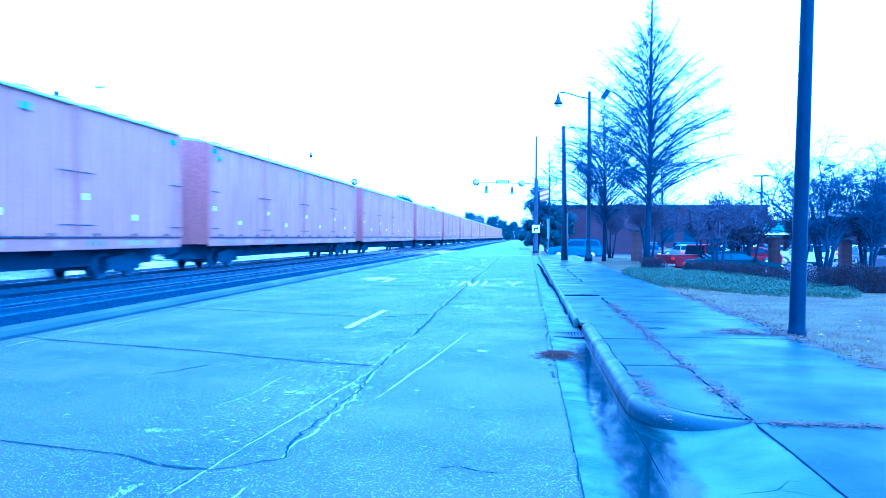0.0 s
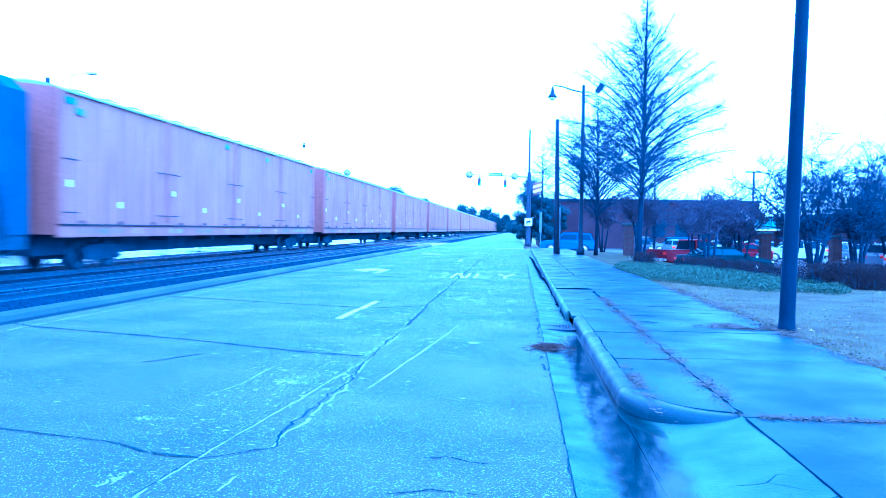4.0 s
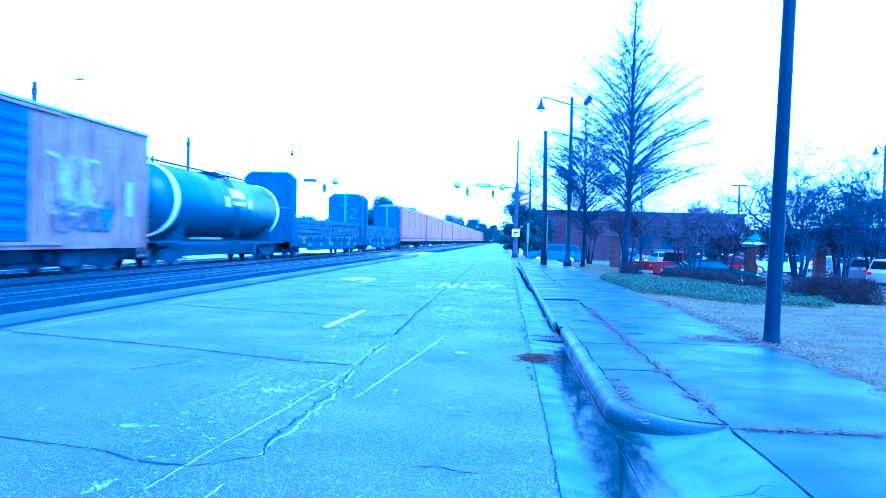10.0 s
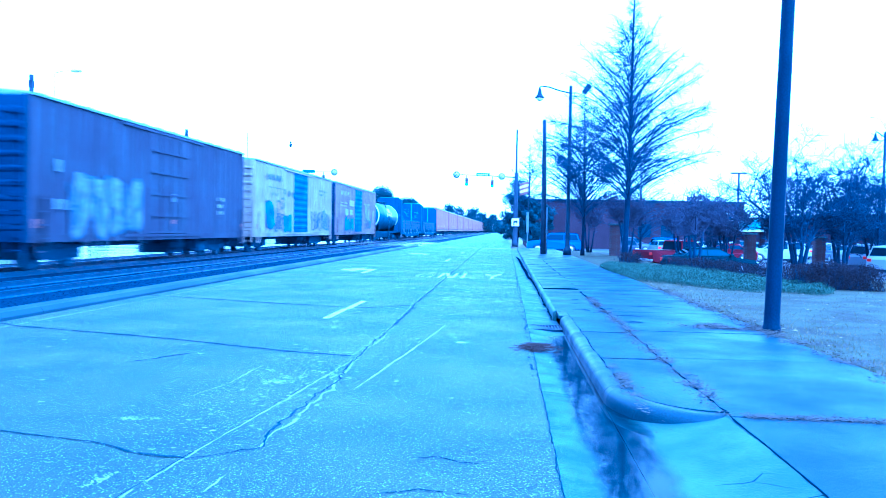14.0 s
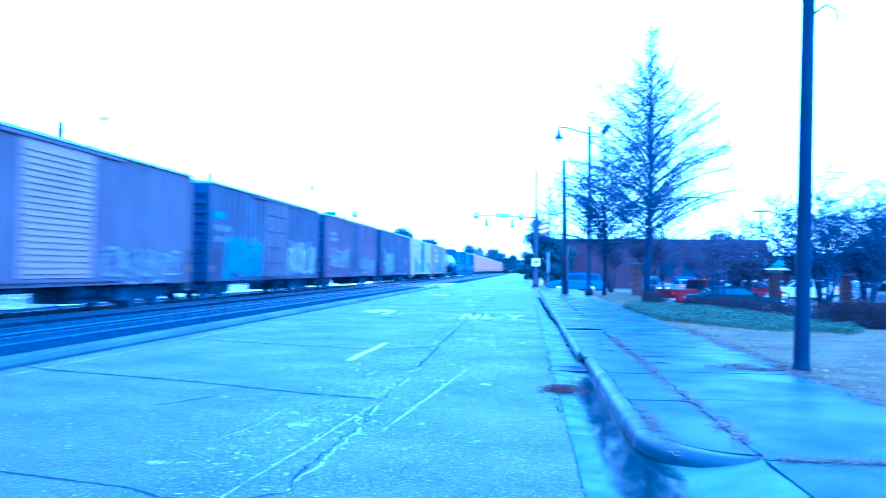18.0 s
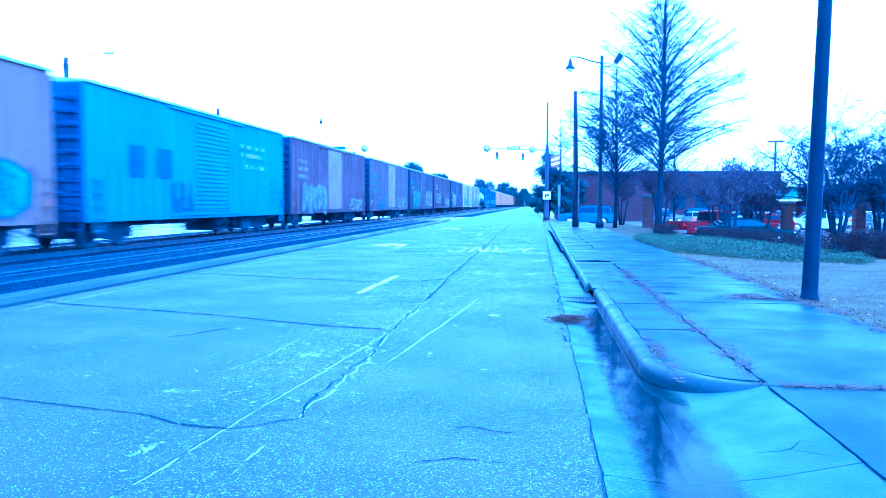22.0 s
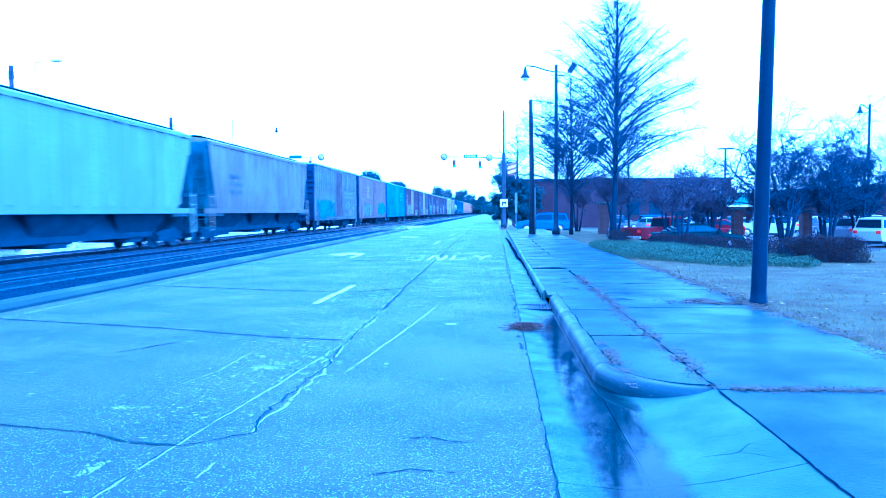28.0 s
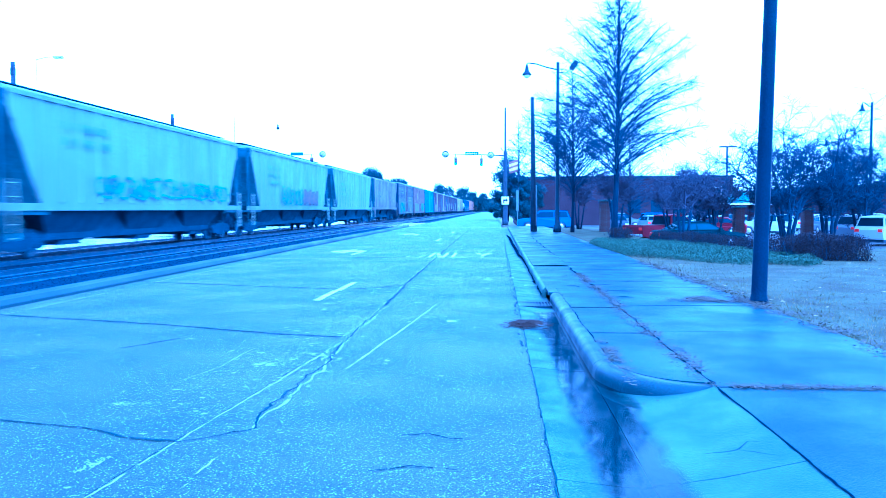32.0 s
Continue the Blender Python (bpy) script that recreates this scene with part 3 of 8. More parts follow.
BAR_OF = {}


def marks(rng, y0, y1, z0, rows, x, size, mat, car):
    """Reporting marks too small to read, as plain bars."""
    if mat.name not in BAR_OF:
        bm = B()
        box(bm, 0, 0.005, 0, 1, 0, 1)
        BAR_OF[mat.name] = mesh_of("mark_bar", bm, mat)
    for r in range(rows):
        y, z = y0, z0 + r * size * 1.9
        while y < y1:
            w = size * rng.uniform(0.4, 0.8)
            bar = part("mark_bar", BAR_OF[mat.name], mat, car)
            bar.location, bar.scale = (x, y, z), (1, w, size)
            y += w + size * rng.choice((0.35, 0.5, 1.6))


def autorack(u_rear, label):
    L = 26.5
    car = thing("autorack_car", label, "rail car", "autorack cars")
    h = L / 2
    z0, z1, zr = 1.42, 5.22, 5.5
    n = 4
    bay = L / n
    for s in (-1, 1):
        for k in range(n):
            bm = B()
            y0, y1 = -h + k * bay + 0.12, -h + (k + 1) * bay - 0.12
            ribs = 11
            pitch = (y1 - y0) / ribs
            outline = []
            for i in range(ribs):
                a = y0 + i * pitch
                outline += [(s * (HALF - 0.03), a), (s * (HALF - 0.03), a + pitch * 0.7), (s * (HALF + 0.02), a + pitch * 0.78), (s * (HALF + 0.02), a + pitch * 0.94)]
            outline += [(s * (HALF - 0.03), y1), (s * (HALF - 0.09), y1), (s * (HALF - 0.09), y0)]
            profile(bm, outline, "z", z0, z1)
            part("side_panel", bm, RACK, car)
        for k in range(n + 1):
            y = -h + k * bay
            y = min(max(y, -h + 0.1), h - 0.1)
            bm = B()
            box(bm, s * HALF - 0.09, s * HALF + 0.07, y - 0.11, y + 0.11, z0 + 0.002, z1 + 0.03, 0.015)
            part("side_post", bm, RACK, car)
            bm = B()
            box(bm, s * HALF + 0.03 * s - 0.05, s * HALF + 0.03 * s + 0.05, y - 0.035, y + 0.035, z0 + 0.05, z1 - 0.05)
            part("post_seam", bm, RACK_END, car, "dark seam between panels")
        bm = B()
        box(bm, s * 1.5 - 0.07, s * 1.5 + 0.07, -h, h, 1.02, 1.36, 0.02)
        part("side_sill", bm, RACK_SILL, car)
        bm = B()
        box(bm, s * 1.55 - 0.06, s * 1.55 + 0.06, -h, h, 1.372, 1.41)
        for k in range(12):
            y = -h + 1.1 + k * 2.2
            box(bm, s * 1.6 - 0.03, s * 1.6 + 0.03, y - 0.08, y + 0.08, 1.43, 1.52)
        part("deck_rail", bm, BLACK, car, "dark deck rail with lashing brackets")
    bm = B()
    profile(bm, [(-HALF - 0.06, z1), (-HALF - 0.06, z1 + 0.045), (-1.15, zr - 0.06), (-0.5, zr + 0.04), (0.5, zr + 0.04), (1.15, zr - 0.06), (HALF + 0.06, z1 + 0.045), (HALF + 0.06, z1)], "y", -h, h)
    for k in range(1, 16):
        y = -h + k * L / 16
        profile(bm, [(-HALF - 0.07, z1 + 0.1), (-1.15, zr + 0.02), (0, zr + 0.09), (1.15, zr + 0.02), (HALF + 0.07, z1 + 0.1), (1.15, zr - 0.03), (-1.15, zr - 0.03)], "y", y - 0.03, y + 0.03)
    part("roof", bm, ROOF_CAR, car, "pale galvanised roof")
    for s in (-1, 1):
        for x0, x1 in ((-HALF + 0.02, -0.02), (0.02, HALF - 0.02)):
            bm = B()
            y0, y1 = s * h - 0.08, s * h + 0.05
            top = [(x0, z1 + 0.08 if abs(x0) > 1 else zr - 0.02), (x1, z1 + 0.08 if abs(x1) > 1 else zr - 0.02)]
            profile(bm, [(x0, 1.1), (x1, 1.1), top[1], top[0]], "y", min(y0, y1), max(y0, y1))
            for z in (1.9, 2.8, 3.7, 4.5):
                box(bm, x0 + 0.1, x1 - 0.1, s * h + s * 0.05 - 0.02, s * h + s * 0.05 + 0.02, z, z + 0.07)
            part("end_door", bm, RACK_END, car, "dark two-leaf end door")
        bm = B()
        box(bm, -0.05, 0.05, s * h + s * 0.06 - 0.03, s * h + s * 0.06 + 0.03, 1.2, zr - 0.05)
        part("door_bar", bm, ROOF_CAR, car)
    bm = B()
    box(bm, -0.6, 0.6, -h + 0.3, h - 0.3, 0.46, 1.1)
    for y in (-6, -2, 2, 6):
        box(bm, -1.4, 1.4, y - 0.1, y + 0.1, 0.85, 1.2)
    box(bm, -1.42, 1.42, -h + 0.1, h - 0.1, 1.2, 1.34)
    part("underframe", bm, UNDER, car)
    rng = random.Random(3)
    bm = B()
    box(bm, 0, 0.008, -0.09, 0.09, 0, 0.2)
    card = mesh_of("placard", bm, WHITE)
    for k in range(n + 1):
        y = -h + k * bay
        for dy, z in ((0.5, 2.5), (bay * 0.5, 1.95)):
            if abs(y + dy) < h:
                part("placard", card, WHITE, car, "small white placard").location = (HALF + 0.012, y + dy, z)
    for a, b, m in ((-h + 1, -h + 3.6, GRAF_PALE), (-9.2, -8.6, GRAF_GOLD), (-6.4, -5.4, GRAF_WHITE), (-4.0, -2.6, GRAF_PALE), (-1.2, -0.7, GRAF_GOLD), (2.0, 3.4, GRAF_WHITE), (5.6, 6.1, GRAF_GOLD), (7.2, 8.0, GRAF_CYAN),
                    (9.0, 11.4, GRAF_WHITE), (11.9, 12.4, GRAF_GOLD)):
        marks(rng, a, b, 1.12, 1, 1.572, 0.17, m, car)
    for y, z, m in ((-h + 0.55, 5.0, GRAF_CYAN), (-h + 1.0, 4.75, GRAF_FADED), (-0.9, 4.95, GRAF_FADED), (h - 0.6, 4.9, GRAF_CYAN), (4.4, 4.85, GRAF_FADED)):
        bm = B()
        box(bm, HALF + 0.022, HALF + 0.028, y - 0.22, y + 0.22, z - 0.1, z + 0.1, 0.0)
        part("paint_patch", bm, m, car, "small pale paint patch")
    bm = B()
    tube(bm, (0.12, -0.35, 0), (0.12, 0.35, 0), 0.02, n=5)
    for e in (-0.35, 0.35):
        tube(bm, (0, e, 0), (0.12, e, 0), 0.02, n=5)
    iron = mesh_of("grab_iron", bm, UNDER)
    for k in range(n + 1):
        y = -h + k * bay
        for dy in (-0.45, 0.45):
            if abs(y + dy) < h:
                for z in (1.75, 3.3):
                    part("grab_iron", iron, UNDER, car).location = (HALF - 0.03, y + dy, z)
    add_couplers(car, h)
    add_trucks(car, h - 3.1)
    train_cars.append((car, u_rear + h))
    return car


def boxcar(u0, u1, side, door, label, rng_seed, top=4.93, door_kind="ribbed", tags=(), ribs=20, roof=None, end_mat=None):
    """The body's ends lie at u0 < u1 along the train."""
    L = u1 - u0
    h = L / 2
    rng = random.Random(rng_seed)
    car = thing("boxcar", label, "rail car", "boxcars")
    z0, z1 = 0.86, top - 0.2
    d0, d1 = -1.45, 1.85
    rib_of = {}
    for s in (-1, 1):
        bm = B()
        profile(bm, [(s * (HALF - 0.004), -0.07), (s * (HALF + 0.056), -0.03), (s * (HALF + 0.056), 0.03), (s * (HALF - 0.004), 0.07)], "z", z0 + 0.2, z1 - 0.03)
        rib_of[s] = mesh_of("rib", bm, side)
    for s in (-1, 1):
        for a, b in ((-h, d0), (d1, h)):
            bm = B()
            box(bm, s * (HALF - 0.04) - 0.04, s * (HALF - 0.04) + 0.04, a, b, z0 + 0.12, z1)
            wall = part("side_wall", bm, side, car)
            count = ribs // 2
            for k in range(count + 1):
                part("rib", rib_of[s], side, wall).location = (0, a + 0.08 + k * (b - a - 0.16) / count, 0)
        bm = B()
        out = {"ribbed": 0.03, "plug": 0.05}.get(door_kind, 0.02)
        lo, hi = sorted((s * (HALF - 0.04), s * (HALF + out)))
        box(bm, lo, hi, d0, d1, z0 + 0.22, z1 - 0.12)
        panel = part("sliding_door", bm, door, car)
        if door_kind == "ribbed":
            for k in range(9):
                z = z0 + 0.4 + k * (z1 - z0 - 0.7) / 9
                bm = B()
                profile(bm, [(s * (HALF + 0.026), z), (s * (HALF + 0.05), z + 0.09), (s * (HALF + 0.05), z + 0.2), (s * (HALF + 0.026), z + 0.29)], "y", d0 + 0.1, d1 - 0.1)
                part("door_rib", bm, door, panel)
        elif door_kind == "plug":
            for z in (1.7, 2.5, 3.3, 4.1):
                bm = B()
                box(bm, s * HALF + s * 0.07 - 0.035, s * HALF + s * 0.07 + 0.035, d0 + 0.08, d1 - 0.08, z, z + 0.07)
                part("door_rib", bm, door, panel)
            for y in (-0.6, 0.2, 1.0):
                bm = B()
                tube(bm, (s * (HALF + 0.1), y, z0 + 0.3), (s * (HALF + 0.1), y, z1 - 0.2), 0.03, n=6)
                part("lock_rod", bm, door, panel)
        else:
            for k in range(20):
                z = z0 + 0.34 + k * (z1 - z0 - 0.6) / 20
                bm = B()
                lo, hi = sorted((s * (HALF + 0.016), s * (HALF + 0.06)))
                box(bm, lo, hi, d0 + 0.1, d1 - 0.1, z, z + 0.1)
                part("louvre", bm, door, panel)
        for za in (z0 + 0.1, z1 - 0.125):
            bm = B()
            box(bm, s * (HALF + 0.05) - 0.03, s * (HALF + 0.05) + 0.03, -3.4, 3.4, za, za + 0.095)
            part("door_track", bm, side, car)
        bm = B()
        profile(bm, [(-h, z0 + 0.2), (-h, z0 - 0.02), (h, z0 - 0.02), (h, z0 + 0.2)], "x", s * (HALF - 0.02) - 0.035, s * (HALF - 0.02) + 0.035)
        part("side_sill", bm, side, car)
    bm = B()
    edge = HALF + 0.07
    profile(bm, [(-edge, z1), (-edge, z1 + 0.07), (0, top), (edge, z1 + 0.07), (edge, z1)], "y", -h - 0.05, h + 0.05)
    for k in range(14):
        y = -h + (k + 0.5) * L / 14
        profile(bm, [(-edge, z1 + 0.07), (0, top), (edge, z1 + 0.07), (edge, z1 + 0.11), (0, top + 0.045), (-edge, z1 + 0.11)], "y", y - 0.05, y + 0.05)
    part("roof", bm, roof or ROOF_CAR, car, "galvanised roof with raised seams")
    for s in (-1, 1):
        bm = B()
        box(bm, -HALF + 0.03, HALF - 0.03, s * h - 0.05, s * h + 0.03, z0, z1)
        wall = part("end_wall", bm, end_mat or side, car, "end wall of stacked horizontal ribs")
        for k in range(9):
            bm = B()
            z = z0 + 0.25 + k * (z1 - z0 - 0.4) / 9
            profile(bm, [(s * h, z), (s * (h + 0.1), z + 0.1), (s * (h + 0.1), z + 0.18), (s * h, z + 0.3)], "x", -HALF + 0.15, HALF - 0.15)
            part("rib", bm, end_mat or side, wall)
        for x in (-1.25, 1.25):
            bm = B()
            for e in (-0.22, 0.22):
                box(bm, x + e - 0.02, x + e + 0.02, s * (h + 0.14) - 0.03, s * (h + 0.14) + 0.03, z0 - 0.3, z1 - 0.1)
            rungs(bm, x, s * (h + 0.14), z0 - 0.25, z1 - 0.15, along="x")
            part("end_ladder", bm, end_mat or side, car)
        bm = B()
        for e in (-0.22, 0.22):
            box(bm, HALF + 0.06, HALF + 0.1, s * (h - 0.45) + e - 0.02, s * (h - 0.45) + e + 0.02, z0 - 0.35, 2.2)
        rungs(bm, HALF + 0.06, s * (h - 0.45), z0 - 0.3, 2.2)
        part("side_ladder", bm, side, car)
    bm = B()
    box(bm, -0.35, 0.35, -h + 0.2, h - 0.2, 0.62, 0.95)
    for k in range(6):
        y = -h + 1.4 + k * (L - 2.8) / 5
        box(bm, -1.45, 1.45, y - 0.09, y + 0.09, 0.72, 0.92)
    tube(bm, (0.75, 1.6, 0.62), (0.75, 3.2, 0.62), 0.22, n=10)
    box(bm, 0.5, 0.95, 3.5, 4.3, 0.42, 0.75)
    box(bm, -0.7, 0.7, 2.2, h - 2.4, 0.24, 0.75)
    box(bm, -1.2, 1.2, h - 4.6, h - 3.6, 0.3, 0.8)
    box(bm, -HALF + 0.05, HALF - 0.05, -h + 0.05, h - 0.05, 0.93, 1.02)
    part("underframe", bm, UNDER, car)
    for what, mat, y0, y1, za, zb, count in tags:
        if what == "graffiti":
            graffiti(rng, y0, y1, za, zb, HALF + 0.06, count, mat, car)
        elif what == "tag":
            graffiti(rng, y0, y1, za, zb, HALF + 0.06, count, None, car, mat)
        elif what == "marks":
            marks(rng, y0, y1, za, count, HALF + 0.06, zb, mat, car)
        else:
            bm = B()
            box(bm, HALF + 0.058, HALF + 0.064, y0, y1, za, zb)
            part("paint_patch", bm, mat, car, "patch of fresh paint")
    for y in (-h + 0.25, h - 0.25):
        bm = B()
        box(bm, HALF + 0.055, HALF + 0.065, y - 0.16, y + 0.16, 1.25, 1.5)
        part("placard", bm, YELLOW, car, "small reflective placard")
    add_couplers(car, h)
    add_trucks(car, h - 2.2)
    train_cars.append((car, (u0 + u1) / 2))
    return car


def hopper(u0, u1, mat, label, seed, tags=(), ribs=17, slope=1.95):
    L = u1 - u0 - 1.1
    h = L / 2
    rng = random.Random(seed)
    car = thing("covered_hopper", label, "rail car", "covered hopper cars")
    zb, zt = 1.62, 4.72
    for s in (-1, 1):
        bm = B()
        profile(bm, [(-h + slope, zb), (h - slope, zb), (h - 0.6, zt - 0.45), (h - 0.6, zt), (-h + 0.6, zt), (-h + 0.6, zt - 0.45)], "x", s * (HALF - 0.04) - 0.04, s * (HALF - 0.04) + 0.04)
        wall = part("side_wall", bm, mat, car)
        for k in range(ribs):
            y = -h + 0.8 + k * (L - 1.6) / (ribs - 1)
            bm = B()
            low = zb + 0.05 if abs(y) < h - slope else zb + 0.05 + (zt - 0.45 - zb) * (abs(y) - (h - slope)) / (slope - 0.6)
            profile(bm, [(s * (HALF - 0.004), y - 0.08), (s * (HALF + 0.07), y - 0.04), (s * (HALF + 0.07), y + 0.04), (s * (HALF - 0.004), y + 0.08)], "z", low, zt - 0.06)
            part("rib", bm, mat, wall)
        bm = B()
        box(bm, s * HALF - 0.05, s * HALF + 0.06, -h + 0.6, h - 0.6, zt - 0.1, zt + 0.03)
        part("top_chord", bm, mat, car)
        bm = B()
        box(bm, s * 1.48 - 0.07, s * 1.48 + 0.07, -h + 0.1, h - 0.1, 1.42, 1.64, 0.02)
        part("side_sill", bm, mat, car)
    bm = B()
    profile(bm, [(-HALF, zt), (-1.3, zt + 0.16), (-0.6, zt + 0.25), (0.6, zt + 0.25), (1.3, zt + 0.16), (HALF, zt)], "y", -h + 0.7, h - 0.7)
    box(bm, -0.32, 0.32, -h + 1, h - 1, zt + 0.25, zt + 0.34)
    part("roof", bm, mat, car)
    bm = B()
    for s in (-1, 1):
        box(bm, s * 0.7 - 0.25, s * 0.7 + 0.25, -h + 0.7, h - 0.7, zt + 0.29, zt + 0.315)
    part("running_board", bm, UNDER, car, "dark roof running boards")
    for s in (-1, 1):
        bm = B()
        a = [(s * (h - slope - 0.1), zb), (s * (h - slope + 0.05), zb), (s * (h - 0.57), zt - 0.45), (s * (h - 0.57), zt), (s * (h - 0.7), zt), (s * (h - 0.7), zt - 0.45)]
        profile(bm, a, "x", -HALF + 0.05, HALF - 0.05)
        part("slope_sheet", bm, HOP_END, car, "sloping end sheet, grimy and darkened for shade")
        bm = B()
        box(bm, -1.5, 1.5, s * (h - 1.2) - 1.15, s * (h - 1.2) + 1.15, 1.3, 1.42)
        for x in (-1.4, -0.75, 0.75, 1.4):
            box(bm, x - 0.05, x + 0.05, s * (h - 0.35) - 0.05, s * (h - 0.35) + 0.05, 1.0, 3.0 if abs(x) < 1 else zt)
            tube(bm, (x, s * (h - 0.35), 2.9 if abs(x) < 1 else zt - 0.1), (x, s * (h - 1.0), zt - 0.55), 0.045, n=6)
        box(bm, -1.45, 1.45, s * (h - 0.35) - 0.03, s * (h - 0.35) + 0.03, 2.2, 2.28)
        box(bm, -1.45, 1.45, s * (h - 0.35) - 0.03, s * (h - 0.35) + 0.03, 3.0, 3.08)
        part("end_frame", bm, HOP_END, car, "end platform with posts, grimy and darkened for shade")
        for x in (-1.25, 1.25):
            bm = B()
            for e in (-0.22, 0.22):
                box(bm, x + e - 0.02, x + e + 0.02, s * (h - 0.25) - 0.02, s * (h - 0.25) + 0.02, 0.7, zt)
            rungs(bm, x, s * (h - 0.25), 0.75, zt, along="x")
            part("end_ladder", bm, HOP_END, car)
        bm = B()
        for e in (-0.22, 0.22):
            box(bm, HALF + 0.05, HALF + 0.09, s * (h - 0.55) + e - 0.02, s * (h - 0.55) + e + 0.02, 0.6, 2.3)
        rungs(bm, HALF + 0.05, s * (h - 0.55), 0.65, 2.3)
        part("side_ladder", bm, mat, car)
    bays = 3
    w = (L - 2 * slope) / bays
    for k in range(bays):
        yc = -h + slope + (k + 0.5) * w
        for s in (-1, 1):
            bm = B()
            v = [bm.verts.new(p) for p in ((s * 1.44, yc - w / 2 + 0.02, zb), (s * 1.44, yc + w / 2 - 0.02, zb), (s * 0.1, yc + w / 2 - 0.02, zb), (s * 0.1, yc - w / 2 + 0.02, zb),
                                           (s * 0.8, yc - 1.0, 0.45), (s * 0.8, yc + 1.0, 0.45), (s * 0.1, yc + 1.0, 0.45), (s * 0.1, yc - 1.0, 0.45))]
            faces = [bm.faces.new([v[i] for i in q]) for q in ((0, 1, 5, 4), (1, 2, 6, 5), (2, 3, 7, 6), (3, 0, 4, 7), (0, 3, 2, 1), (4, 5, 6, 7))]
            bmesh.ops.recalc_face_normals(bm, faces=faces)
            part("hopper_chute", bm, UNDER, car, "dark discharge chute")
        bm = B()
        box(bm, -0.9, 0.9, yc - 0.6, yc + 0.6, 0.34, 0.5, 0.02)
        part("outlet_gate", bm, UNDER, car)
    bm = B()
    box(bm, -0.55, 0.55, -h + 0.1, h - 0.1, 0.5, 1.3)
    # added dark filler between the chutes, not part of the sill
    box(bm, -0.95, 0.95, -h + 3.0, h - 3.0, 0.52, 1.5)
    part("centre_sill", bm, UNDER, car)
    for what, m2, y0, y1, za, zb2, count in tags:
        if what == "graffiti":
            graffiti(rng, y0, y1, za, zb2, HALF + 0.075, count, m2, car, GRAF_CYAN if m2 is GRAF_FADED else GRAF_STAIN)
        elif what == "tag":
            graffiti(rng, y0, y1, za, zb2, HALF + 0.075, count, None, car, m2)
        else:
            marks(rng, y0, y1, za, count, HALF + 0.075, zb2, m2, car)
    add_couplers(car, h)
    add_trucks(car, h - 1.7)
    train_cars.append((car, (u0 + u1) / 2))
    return car


